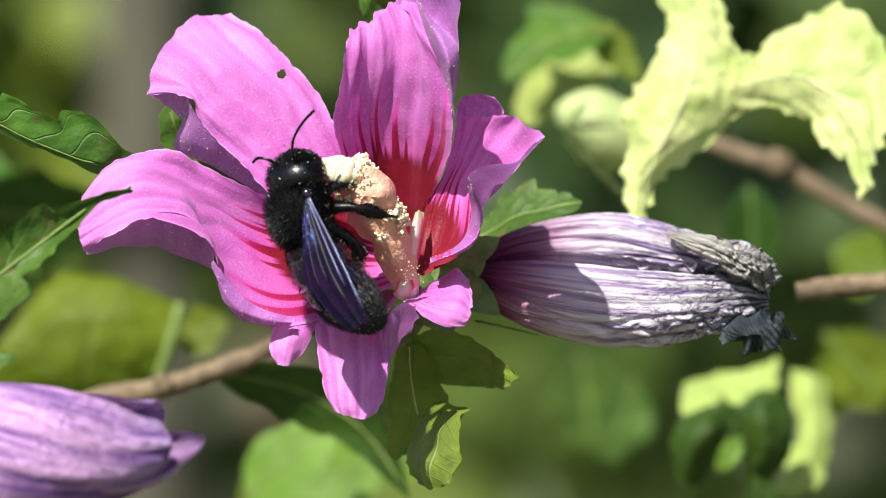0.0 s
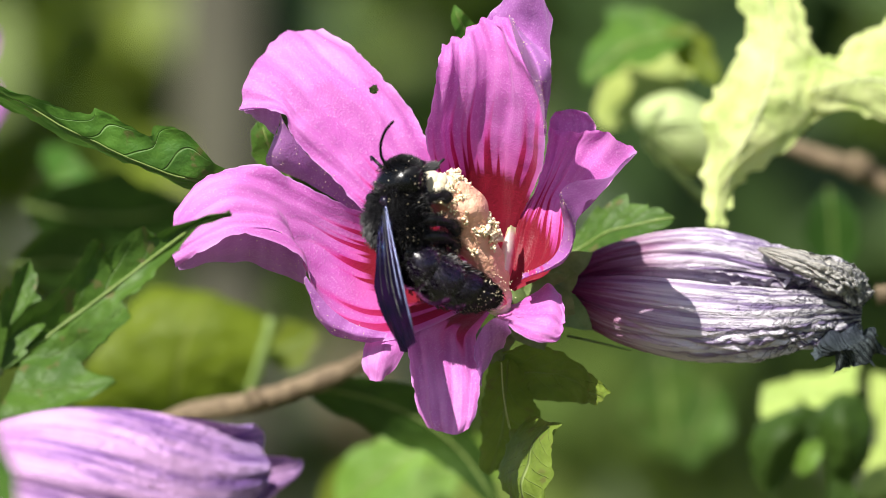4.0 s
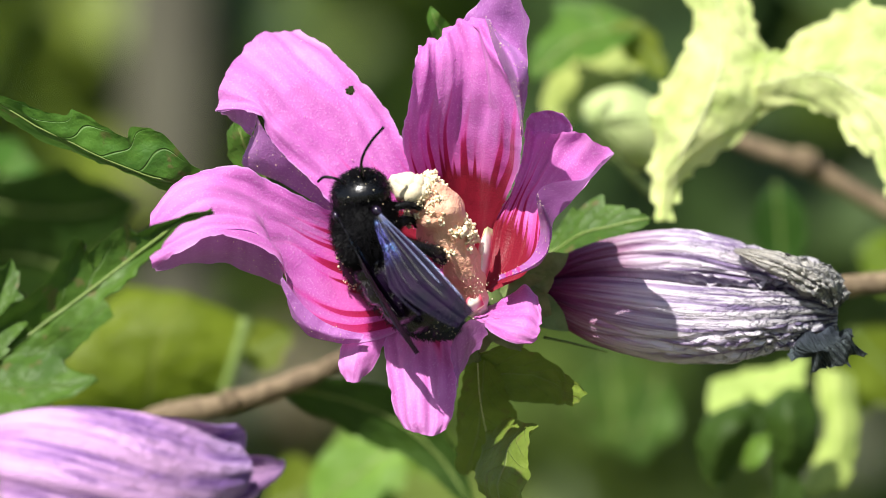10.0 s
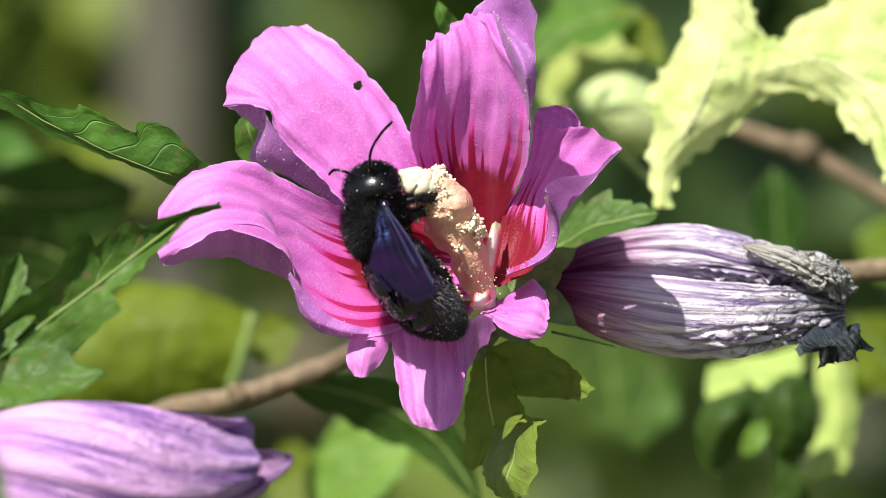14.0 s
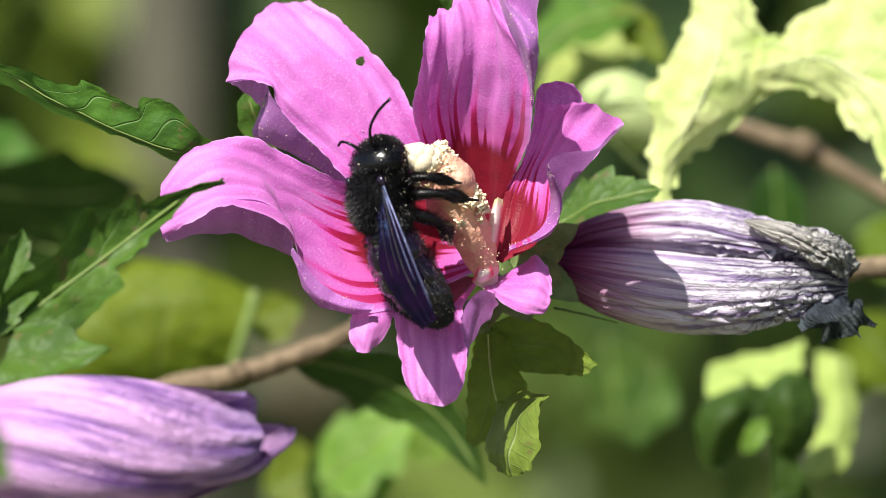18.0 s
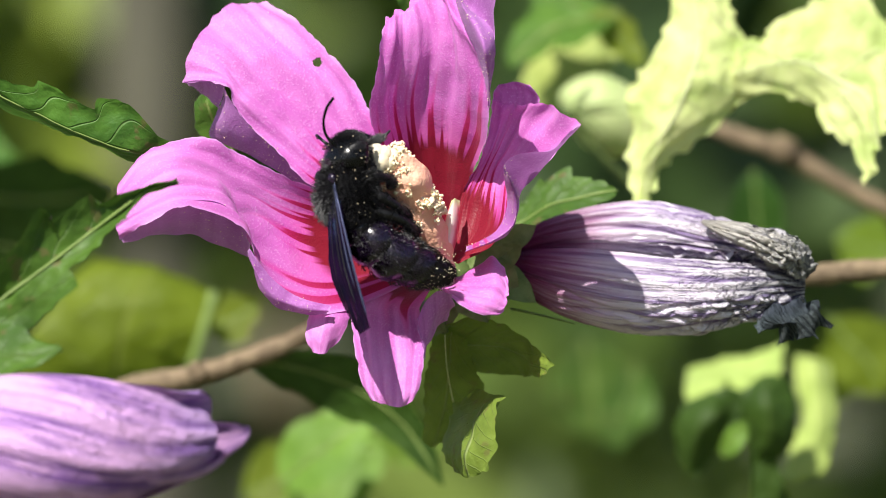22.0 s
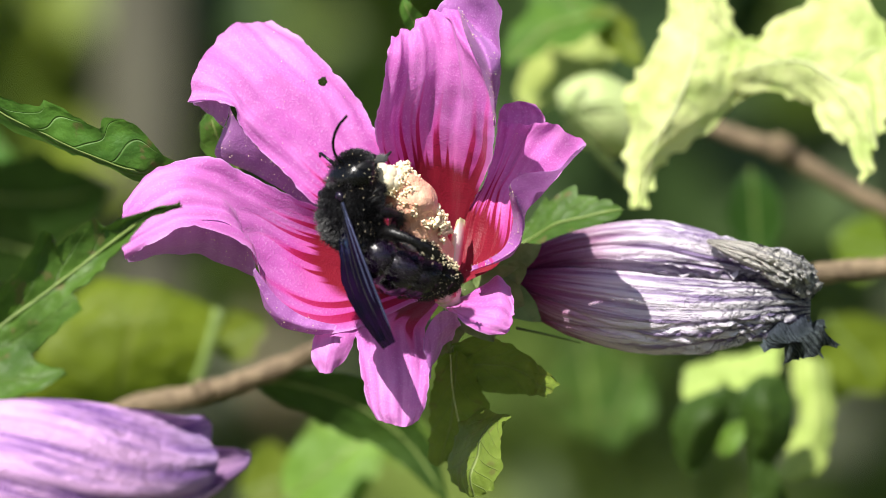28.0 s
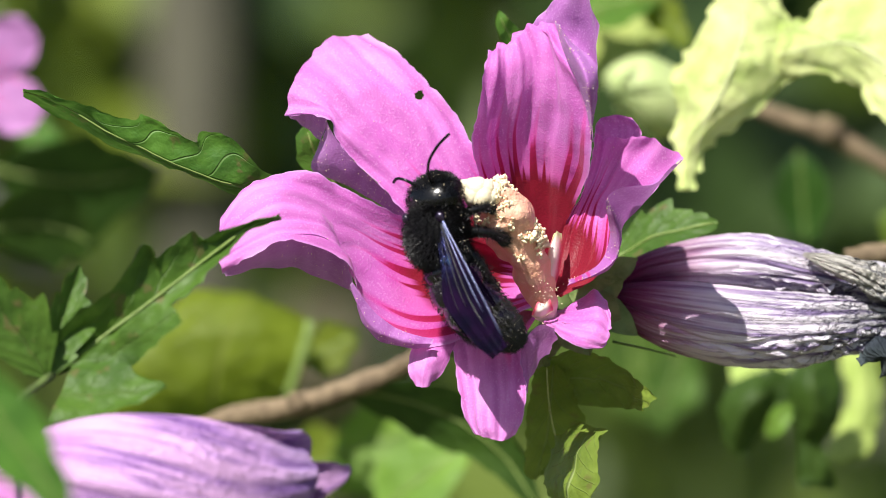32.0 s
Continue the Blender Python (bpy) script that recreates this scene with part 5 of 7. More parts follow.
soft_leaf([(25.18, 210, -13.09), (25.59, 210, -17.2), (26.42, 210, -22.96), (26.83, 210, -27.9)], 6.0, LEAF_MID, "green leaf hanging, far out of focus", seed=81)
soft_leaf([(32.13, 190, -16.14), (31.32, 190, -20.2), (29.69, 190, -24.26), (28.88, 190, -29.13)], 4.0, LEAF_MID, "green leaf hanging, far out of focus", seed=82)
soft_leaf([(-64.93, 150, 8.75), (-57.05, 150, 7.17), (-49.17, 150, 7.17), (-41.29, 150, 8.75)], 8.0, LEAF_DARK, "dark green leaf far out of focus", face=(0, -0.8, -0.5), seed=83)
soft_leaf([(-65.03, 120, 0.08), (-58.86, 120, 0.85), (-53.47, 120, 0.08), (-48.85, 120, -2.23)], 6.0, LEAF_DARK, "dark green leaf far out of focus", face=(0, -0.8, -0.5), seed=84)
soft_leaf([(-61.09, 170, 11.27), (-60.29, 170, 12.87), (-59.09, 170, 14.47), (-57.89, 170, 15.27)], 4.0, LEAF, "green leaf far out of focus", seed=85)
soft_leaf([(-17.39, 130, -30.97), (-14.28, 130, -30.2), (-10.4, 130, -29.03), (-6.52, 130, -27.09)], 6.0, LEAF_BRIGHT, "bright green leaf low behind the flower", seed=86)
soft_leaf([(-23.95, 150, -34.59), (-20.8, 150, -33.02), (-17.65, 150, -32.23), (-14.5, 150, -31.44)], 5.0, LEAF_LIT, "yellow-green leaf low behind the flower", seed=87)
soft_leaf([(-1.88, 140, -30.42), (-1.09, 140, -28.08), (-0.31, 140, -25.73), (1.25, 140, -23.39)], 4.0, LEAF_BRIGHT, "bright green leaf low behind the flower", seed=88)
soft_leaf([(59.65, 170, 1.68), (62.05, 170, 0.88), (65.25, 170, 0.08), (69.25, 170, -0.72)], 5.0, LEAF_LIT, "bright green leaf behind the tan twig", seed=89)
soft_leaf([(58.42, 160, -9.45), (60.8, 160, -12.62), (63.98, 160, -15.8), (66.36, 160, -20.56)], 7.0, LEAF_LIT, "bright green leaf behind the tan twig", seed=90)


def pod():
    ob = thing("seed_pod", (30.81, 100, 15.25), "pale green seed pod with pointed sepals", "seed pod")
    o = ob.location
    Shape().add(*tube([(30.76, 98, 14.47), (28.84, 97, 15.97), (24.66, 96, 18.61), (21.03, 96, 19.36), (19.74, 96, 18.99)], (1.5, 4.4, 5.0, 3.2, 0.4), 20, 20, 0.08, 2)).part("pod", CAPSULE, ob, origin=o)
    Shape().add(*tube([(20.21, 92, 18.93), (22.72, 93, 15.55), (25.75, 94, 12.16), (29.05, 96, 8.77)], [0.55, 0.6, 0.6, 0.6], 8, 16)).part("stalk", GREENWOOD, ob, origin=o)
    for k, (a, b) in enumerate((((21.19, 92, 18.17), (27.58, 91, 19.29)), ((21.19, 92, 18.17), (26.07, 91, 15.15)), ((21.19, 92, 18.55), (23.83, 92, 21.94)))):
        Shape().add(*tube([a, Vector(a).lerp(Vector(b), 0.5) + Vector((0, -1, 0.5)), b], (0.12, 0.2, 0.06), 8, 10)).part("sepal", CALYX, ob, origin=o)


pod()


def side_flower():
    ob = rides(thing("hibiscus_flower", (-72.5, 130, 24.14), "pink hibiscus flower out of focus beyond the leaves", "flower"))
    o = ob.location
    for k, a in enumerate((-0.5, 0.7, 1.9, 3.2, 4.4)):
        c = Vector((-72.5, 130, 23.37))
        d = Vector((math.cos(a), -0.25, math.sin(a)))
        sd = Vector((-math.sin(a), 0, math.cos(a)))
        rows = [[c + (d * r + sd * (w * t)) * 1.08 for t in (-1, 0, 1)] for r, w in ((0.5, 1.0), (4, 3.2), (8, 3.6), (10.5, 1.6))]
        Shape().add(*sheet(rows, 20, 14, 0.3, 2, 0.3, seed=k)).part("petal", FAR_PETAL, ob, origin=o)


side_flower()
leaf([(-58.66, -130, -12.43), (-55.53, -130, -18.67), (-51.79, -130, -23.67), (-47.42, -130, -30.54)], 4.0, LEAF, "green leaf very near, out of focus", group=BRANCH, teeth=4, tooth=0.15, lobe=0.1, seed=71)


# ---- the carpenter bee, in millimetres: x to the head, y to its left, z to its back ----
def shell(rings, n=28, squash=None):
    """A closed body: rings of (x, z, half width, half height)."""
    g = spline(rings, 26)
    verts = []
    for x, z, a, b in g:
        for j in range(n):
            w = 6.2832 * j / n
            verts.append(Vector((x, max(a, 0.02) * math.cos(w), z + max(b, 0.02) * math.sin(w))) * K)
    faces = quads(len(g), n, True) + [tuple(range(n))[::-1], tuple((len(g) - 1) * n + j for j in range(n))]
    return verts, faces, [(0.5, 0.5)] * len(verts)


def limb(pts, radii, n=10, rings=22):
    v, f, uv = tube(pts, radii, n, rings)
    return [p - Vector((0, 0, HEIGHT)) for p in v], f, uv


def fur(shape_verts, centre, count, length, seed, keep=None, lean=(-0.4, 0, 0), spread=0.8):
    """Fine hairs standing out of a body."""
    rnd = random.Random(seed)
    s = Shape()
    c = Vector(centre) * K
    for _ in range(count):
        p = rnd.choice(shape_verts)
        p = p + Vector((rnd.uniform(-0.45, 0.45), rnd.uniform(-0.45, 0.45), rnd.uniform(-0.45, 0.45))) * K * spread
        p = c + (p - c) * 0.97
        d = (p - c).normalized() + Vector(lean) * 0.6 + Vector((rnd.gauss(0, 0.3), rnd.gauss(0, 0.3), rnd.gauss(0, 0.3)))
        if keep and not keep(p / K):
            continue
        d.normalize()
        w = d.orthogonal().normalized() * 0.000024
        l = length * K * rnd.uniform(0.5, 1.2)
        m = p + d * l * 0.55
        e = p + d * l + Vector(lean) * l * 0.25
        s.add([p - w, p + w, m + w * 0.8, m - w * 0.8, e], [(0, 1, 2, 3), (3, 2, 4)])
    return s


def bee_material(name, base, rough, metal=0.0, coat=0.0, scale=1500.0, bump=0.4, spec=0.3):
    m = Mat(name)
    p = m.spot()
    n = m.noise(p, scale, 3.0)
    m.set(Base_Color=m.mix(n, base, tuple(c * 0.5 for c in base)), Roughness=m.math("MULTIPLY_ADD", n, 0.25, rough), Metallic=metal, Coat_Weight=coat, Coat_Roughness=0.1, Specular_IOR_Level=spec)
    m.bump(n, bump, 0.0001)
    return m.mat


def wing_material():
    """Dark violet membrane with long pleats; the crinkled inner lobe's silvery-blue sheen is put into its colour."""
    m = Mat("violet_wing")
    u, v = m.uv()
    p = m.spot()
    streak = m.noise(m.vec(m.math("MULTIPLY", v, 14.0), m.math("MULTIPLY", u, 1.5)), 1.0, 3.0)
    sheen = m.noise(p, 260.0, 2.0)
    crease = m.noise(p, 1300.0, 3.0, 0.6, 1.0)
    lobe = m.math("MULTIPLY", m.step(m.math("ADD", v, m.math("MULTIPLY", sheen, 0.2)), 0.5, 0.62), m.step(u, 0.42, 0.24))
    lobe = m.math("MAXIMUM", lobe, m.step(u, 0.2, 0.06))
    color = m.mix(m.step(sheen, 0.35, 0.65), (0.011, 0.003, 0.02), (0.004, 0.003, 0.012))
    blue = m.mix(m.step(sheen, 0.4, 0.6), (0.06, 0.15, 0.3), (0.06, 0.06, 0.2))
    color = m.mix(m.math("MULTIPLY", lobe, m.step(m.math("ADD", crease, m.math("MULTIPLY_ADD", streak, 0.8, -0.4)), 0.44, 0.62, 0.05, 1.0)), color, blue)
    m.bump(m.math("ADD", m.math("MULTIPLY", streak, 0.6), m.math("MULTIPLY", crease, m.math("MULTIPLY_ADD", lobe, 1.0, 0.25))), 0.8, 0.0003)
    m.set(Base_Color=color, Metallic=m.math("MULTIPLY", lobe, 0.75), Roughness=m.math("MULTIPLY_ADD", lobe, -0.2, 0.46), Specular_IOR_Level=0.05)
    clear = m.t.nodes.new("ShaderNodeBsdfTransparent")
    clear.inputs[0].default_value = (0.55, 0.42, 0.5, 1)
    mx = m.t.nodes.new("ShaderNodeMixShader")
    m.put(mx.inputs[0], m.step(u, 0.5, 1.0, 0.0, 0.1))
    m.link(m.bsdf.outputs[0], mx.inputs[1])
    m.link(clear.outputs[0], mx.inputs[2])
    m.link(mx.outputs[0], m.out.inputs[0])
    return m.mat


HIDE = bee_material("bee_black", (0.005, 0.005, 0.006), 0.12, spec=0.35)
PELT = bee_material("bee_pelt", (0.004, 0.004, 0.005), 0.6, spec=0.12)
BELLY = bee_material("bee_violet_black", (0.012, 0.005, 0.02), 0.12, bump=0.4, spec=0.6)
LEG = bee_material("bee_leg", (0.006, 0.005, 0.006), 0.28, spec=0.45)
HAIR = bee_material("bee_hair", (0.006, 0.005, 0.007), 0.35, spec=0.5)
FRINGE = bee_material("bee_fringe", (0.035, 0.032, 0.034), 0.4, spec=0.5)
EYE = bee_material("bee_eye", (0.012, 0.011, 0.012), 0.3, spec=0.3)
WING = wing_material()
# lighter metal colour paints the leading-edge highlight onto the first two veins
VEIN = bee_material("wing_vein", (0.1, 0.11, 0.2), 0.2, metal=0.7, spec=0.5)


def bee():
    ob = new("carpenter_bee")
    ob.empty_display_size = 0.005
    tagged(ob, "glossy black carpenter bee with dark violet wings", "bee")
    chest = shell([(-3.9, -0.4, 0.4, 0.4), (-3.4, -0.2, 2.2, 2.0), (-1.8, 0.2, 3.4, 3.3), (0.3, 0.3, 3.85, 3.75), (2.3, 0.0, 3.65, 3.5), (3.6, -0.3, 3.0, 2.8), (4.3, -0.4, 1.6, 1.6)])
    thorax = Shape().add(*chest).part("thorax", PELT, ob, "black furry thorax")
    fur(chest[0], (0, 0, 0), 22000, 0.9, 1).part("fur", HAIR, thorax, "short black fur", kind="stuff")
    skull = shell([(3.0, -0.7, 2.0, 1.9), (3.6, -0.6, 3.1, 2.6), (5.0, -0.6, 3.6, 2.9), (6.4, -0.9, 3.1, 2.5), (7.3, -1.2, 1.9, 1.6), (7.7, -1.3, 0.3, 0.3)])
    head = Shape().add(*skull).part("head", HIDE, ob, "black head with large eyes")
    fur(skull[0], (5.5, 0, 0), 11000, 0.5, 2, lean=(0.2, 0, 0.2), keep=lambda p: not (5.2 < p.x < 6.3 and p.z > 1.3)).part("fur", HAIR, head, kind="stuff")
    for s in (1, -1):
        v, f, uv = shell([(5.2, -0.4, 0.1, 0.1), (5.5, -0.4, 0.5, 1.1), (6.3, -0.5, 0.7, 1.5), (7.1, -0.8, 0.5, 1.1), (7.5, -0.9, 0.1, 0.1)])
        Shape().add([p + Vector((0, s * 2.65, -0.5)) * K + Vector((-0.5, 0, 0)) * K for p in v], f, uv).part("eye", EYE, head)
        Shape().add(*limb([(6.3, s * 0.9, -2.4), (6.9, s * 0.9, -3.3), (7.0, s * 0.3, -4.0)], (0.5, 0.45, 0.15))).part("mandible", HIDE, head)
    Shape().add(*limb([(6.8, -1.1, 0.9), (8.2, -1.3, 1.9), (9.9, -1.9, 2.2), (11.7, -3.4, 2.0), (13.0, -5.0, 1.4)], (0.26, 0.2, 0.19, 0.2, 0.19), 8, 30)).part("antenna", HIDE, head)
    Shape().add(*limb([(6.6, 1.2, 0.9), (7.6, 2.2, 1.6), (8.0, 3.6, 1.6), (7.5, 4.6, 1.2)], (0.25, 0.19, 0.19, 0.18), 8, 30)).part("antenna", HIDE, head)

    # abdomen: a thin waist and overlapping plates, pointing along its own -x
    outline = spline([(1.6, -0.2, 1.4, 1.3), (0.2, 0.0, 2.9, 2.7), (-2.4, 0.3, 3.75, 3.3), (-6.0, 0.4, 4.1, 3.45), (-9.4, -0.1, 3.9, 3.1), (-12.2, -0.9, 2.9, 2.3), (-14.0, -1.6, 1.5, 1.2), (-14.7, -1.9, 0.25, 0.25)], 43) * [0.95, 0.92, 1.0, 0.95]

    def plate(i0, i1, grow):
        g = outline[i0:i1 + 1]
        v, n = [], 32
        for k, (x, z, a, b) in enumerate(g):
            f = k / (len(g) - 1)
            lip = 0.8 + grow * math.sin(1.5708 * min(1, f / 0.6)) ** 0.8 - 0.2 * (max(0, f - 0.6) / 0.4) ** 2 if i1 < 42 else 0.97 - 0.1 * max(0, 0.3 - f)
            for j in range(n):
                w = 6.2832 * j / n
                v.append(Vector((x, a * lip * math.cos(w), z + b * lip * math.sin(w))) * K)
        return v, quads(len(g), n, True) + ([tuple((len(g) - 1) * n + j for j in range(n))] if i1 == 42 else []), [(0.5, 0.5)] * len(v)

    abdomen = None
    for k, (a, b) in enumerate(((0, 9), (8, 16), (15, 23), (22, 29), (28, 36), (35, 42))):
        pl = plate(a, b, 0.21)
        if abdomen is None:
            abdomen = Shape().add(*pl).part("abdomen", BELLY, ob, "shiny violet-black abdomen in banded plates")
            abdomen.location = (-3.6 * K, 0, 0)
        else:
            Shape().add(*pl).part("abdomen_plate", BELLY, abdomen)
    skin = [Vector((x, a * math.cos(w), z + b * math.sin(w))) * K for x, z, a, b in outline[2:41] for w in [6.2832 * j / 24 for j in range(24)]]
    rnd = random.Random(8)
    fringe = [Vector((x, a * math.cos(w), z + b * math.sin(w))) * K for k in (8, 15, 22, 28, 35) for x, z, a, b in [outline[k]] for w in [6.2832 * j / 64 for j in range(64)]]
    fur(fringe + rnd.sample(skin, 500), (-6, 0, 0), 2600, 0.5, 3, lean=(-1.6, 0, 0), spread=0.3).part("fringe", FRINGE, abdomen, "short grey-black bristles", kind="stuff")
    fur(skin, (-6, 0, 0), 15000, 0.55, 4, keep=lambda p: p.z < 2.0 or p.x < -10.0, lean=(-0.9, 0, 0)).part("fur", HAIR, abdomen, kind="stuff")
    tail = [p + Vector((rnd.gauss(0, 0.1), rnd.gauss(0, 0.1), rnd.gauss(0, 0.1))) * K for p in rnd.sample([q for q in skin if q.x < -10.5 * K and q.y < 2 * K], 130)]
    grains(tail, 0.00013, 2).part("pollen", POLLEN, abdomen, "cream pollen dusted on the tail", kind="stuff")
    speck = [p * 1.06 for p in rnd.sample([q for q in chest[0] if q.z < 2 * K], 150)] + [p * 1.04 for p in rnd.sample(skull[0], 60)]
    grains(speck, 0.00009, 3).part("pollen", POLLEN, ob, "cream pollen specks", kind="stuff")

    wings = []
    for s in (1, -1):
        def blade(length, width, tip, lift):
            v, uv, nu, nv = [], [], 40, 18
            for i in range(nu):
                u = i / (nu - 1)
                w = width * (0.12 + 0.88 * math.sin(min(1, u * 1.0) ** 0.8 * 2.75) ** 0.75 * (0.35 + 0.65 * min(1, u * 1.7)))
                for j in range(nv):
                    f = j / (nv - 1)
                    lead = -0.10 * width * math.sin(u * 3.14) * 1.2
                    y = lead + w * f - tip * u * u
                    z = lift + 0.07 * math.sin(f * 19) * (1 - 0.5 * u) * (0.3 + u) + 0.5 * math.sin(u * 3.1) - 0.4 * f * f * u
                    v.append(Vector((-length * u, -s * y, z)) * K)
                    uv.append((u, f))
            return v, quads(nu, nv), uv

        front = blade(19.3, 5.4, 1.2, 0.0)
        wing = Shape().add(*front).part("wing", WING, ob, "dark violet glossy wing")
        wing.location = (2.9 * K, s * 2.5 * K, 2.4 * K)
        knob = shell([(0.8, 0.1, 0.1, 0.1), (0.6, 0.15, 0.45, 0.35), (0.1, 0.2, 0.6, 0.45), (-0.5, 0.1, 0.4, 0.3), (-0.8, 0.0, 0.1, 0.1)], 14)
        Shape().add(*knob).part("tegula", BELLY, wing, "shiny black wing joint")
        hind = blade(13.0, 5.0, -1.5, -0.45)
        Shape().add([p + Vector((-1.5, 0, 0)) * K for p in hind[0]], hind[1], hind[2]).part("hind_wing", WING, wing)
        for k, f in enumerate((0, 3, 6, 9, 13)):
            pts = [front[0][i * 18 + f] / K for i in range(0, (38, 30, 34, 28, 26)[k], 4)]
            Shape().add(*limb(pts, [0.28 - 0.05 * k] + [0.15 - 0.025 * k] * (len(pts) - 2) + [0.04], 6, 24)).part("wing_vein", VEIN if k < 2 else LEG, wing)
        wings.append(wing)

    legs = []
    for name, cx, length, thick in (("front_leg", 2.3, 7.0, 0.6), ("middle_leg", 0.2, 9.0, 0.78), ("hind_leg", -2.0, 10.5, 0.9)):
        for s in (1, -1):
            a = length
            pts = [(0, 0, 0), (0.16 * a, 0, 0.13 * a), (0.4 * a, 0, 0.2 * a), (0.6 * a, 0, 0.14 * a), (0.74 * a, 0, 0.05 * a), (0.88 * a, 0, 0.02 * a), (a, 0, 0)]
            sh = Shape().add(*limb(pts, (thick * 0.7, thick * 0.85, thick * 0.65, thick * 0.9, thick * 0.55, 0.22, 0.13), 12, 34))
            leg = sh.part(name, LEG, ob)
            leg.location = (cx * K, s * 2.3 * K, -2.3 * K)
            fur([p for p in sh.v if p.x < 0.8 * a * K], (0.4 * a, 0, 0.1 * a), 2000, 0.75, 6, lean=(0.5, 0, 0), spread=0.3).part("bristles", HAIR, leg, kind="stuff")
            if name == "hind_leg":
                dusty = [p * 1.02 + Vector((0, rnd.gauss(0, 0.25), rnd.gauss(0, 0.2))) * K for p in rnd.sample([q for q in sh.v if q.x > 0.45 * a * K], 90)]
                grains(dusty, 0.00017, 5).part("pollen", POLLEN, leg, "pollen clinging to the leg", kind="stuff")
            legs.append(leg)
    return ob, abdomen, wings, legs


BEE, ABDOMEN, WINGS, LEGS = bee()


# ---- what moves ----
def motions():
    def sway_rows(base):
        rows = []
        for stretch in (
            [
                (0, -5.97, 4.20), (0.5, -5.11, 4.31), (1, -4.25, 3.24), (1.5, -3.93, 3.67), (2, -5.54, 3.66), (2.5, -4.69, 4.85), (3, -5.00, 3.13), (3.5, -4.36, 2.81),],
            [
                (5.5, -4.40, 2.14), (6, -3.00, 3.10), (6.5, -3.86, 2.79), (7, -3.00, 2.03), (7.5, -2.90, 1.93), (8, -2.04, 1.82), (8.5, -1.72, 1.50), (9, -1.93, 0.53), 
                (9.5, -1.29, 2.25), (10, -0.75, 1.82), (10.5, -0.97, 1.29), (11, -0.96, 1.50), (11.5, -1.18, 1.50), (12, -0.86, 1.18), (12.5, 0.01, 0.75), 
                (13, 0.00, -0.00), (13.5, 0.64, 0.43), (14, 0.43, 0.85), (14.5, 0.76, 1.50), (15, 1.08, 1.93), (15.5, 1.18, 3.21),],
            [
                (17.5, 1.18, 3.86), (18, 0.75, 3.54), (18.5, 0.54, 4.29), (19, 0.22, 4.50), (19.5, -0.43, 4.29), (20, -0.53, 3.96), (20.5, -0.22, 3.86), 
                (21, -1.07, 3.32), (21.5, -1.50, 3.32), (22, -2.04, 3.86), (22.5, -2.04, 3.54), (23, -2.79, 1.82), (23.5, -3.10, 1.29), (24, -3.75, 0.64), 
                (24.5, -2.79, 1.39),],
            [
                (26.5, -1.78, 2.94), (27, -1.57, 2.51), (27.5, -1.57, 1.77), (28, -1.03, 1.34), (28.5, -0.29, 1.01), (29, 0.15, 0.69), (29.5, 0.90, 0.69), 
                (30, 1.22, 0.69), (30.5, 1.65, 0.26), (31, 2.40, -0.92), (31.5, 3.68, -1.35), (32, 5.08, -2.63),],
        ):
            rows += [(t, pose(base.x + x * K, base.y, base.z + z * K)) for t, x, z in stretch]
        return rows

    for ob in SWAYING:
        walk(ob, sway_rows(ob.location.copy()))
    b = BUD.location.copy()
    walk(BUD, [(t, pose(b.x + x * K, b.y, b.z + z * K)) for t, x, z in [
        (0, -7.35, 5.36), (0.5, -6.50, 5.26), (1, -5.13, 3.99), (1.5, -4.70, 4.52), (2, -6.19, 4.41), (2.5, -5.02, 5.79), (3, -5.76, 3.67), (3.5, -4.81, 2.93), 
        (5.5, -5.93, 2.12), (6, -3.81, 3.39), (6.5, -4.65, 3.18), (7, -3.91, 1.80), (7.5, -3.49, 1.69), (8, -2.54, 1.69), (8.5, -2.22, 1.48), (9, -2.12, 0.32), 
        (9.5, -1.80, 2.54), (10, -0.84, 2.12), (10.5, -1.38, 1.38), (11, -1.38, 1.38), (11.5, -1.27, 1.48), (12, -1.06, 0.95), (12.5, -0.42, 0.42), 
        (13, 0.00, -0.00), (13.5, 0.10, 0.42), (14, 0.32, 1.27), (14.5, 0.21, 1.80), (15, 1.07, 2.33), (15.5, 1.38, 3.82), (17.5, 1.38, 4.66), 
        (18, 0.64, 4.03), (18.5, 0.21, 4.98), (19, -0.21, 5.19), (19.5, -0.74, 4.97), (20, -1.06, 4.55), (20.5, -0.95, 4.24), (21, -1.38, 3.70), 
        (21.5, -2.12, 3.39), (22, -2.32, 4.66), (22.5, -2.33, 3.81), (23, -2.75, 1.80), (23.5, -3.17, 1.17), (24, -4.65, 0.00), (24.5, -3.29, 1.07), 
        (26.5, -2.35, 3.24), (27, -2.14, 2.93), (27.5, -2.14, 1.87), (28, -1.93, 1.56), (28.5, -0.98, 1.23), (29, -0.24, 0.92), (29.5, 0.40, 1.13), 
        (30, 0.83, 1.13), (30.5, 1.67, 1.02), (31, 2.30, -0.57), (31.5, 3.36, -0.89), (32, 4.32, -2.37),
    ]])
    b = FRONT_LEAF.location.copy()
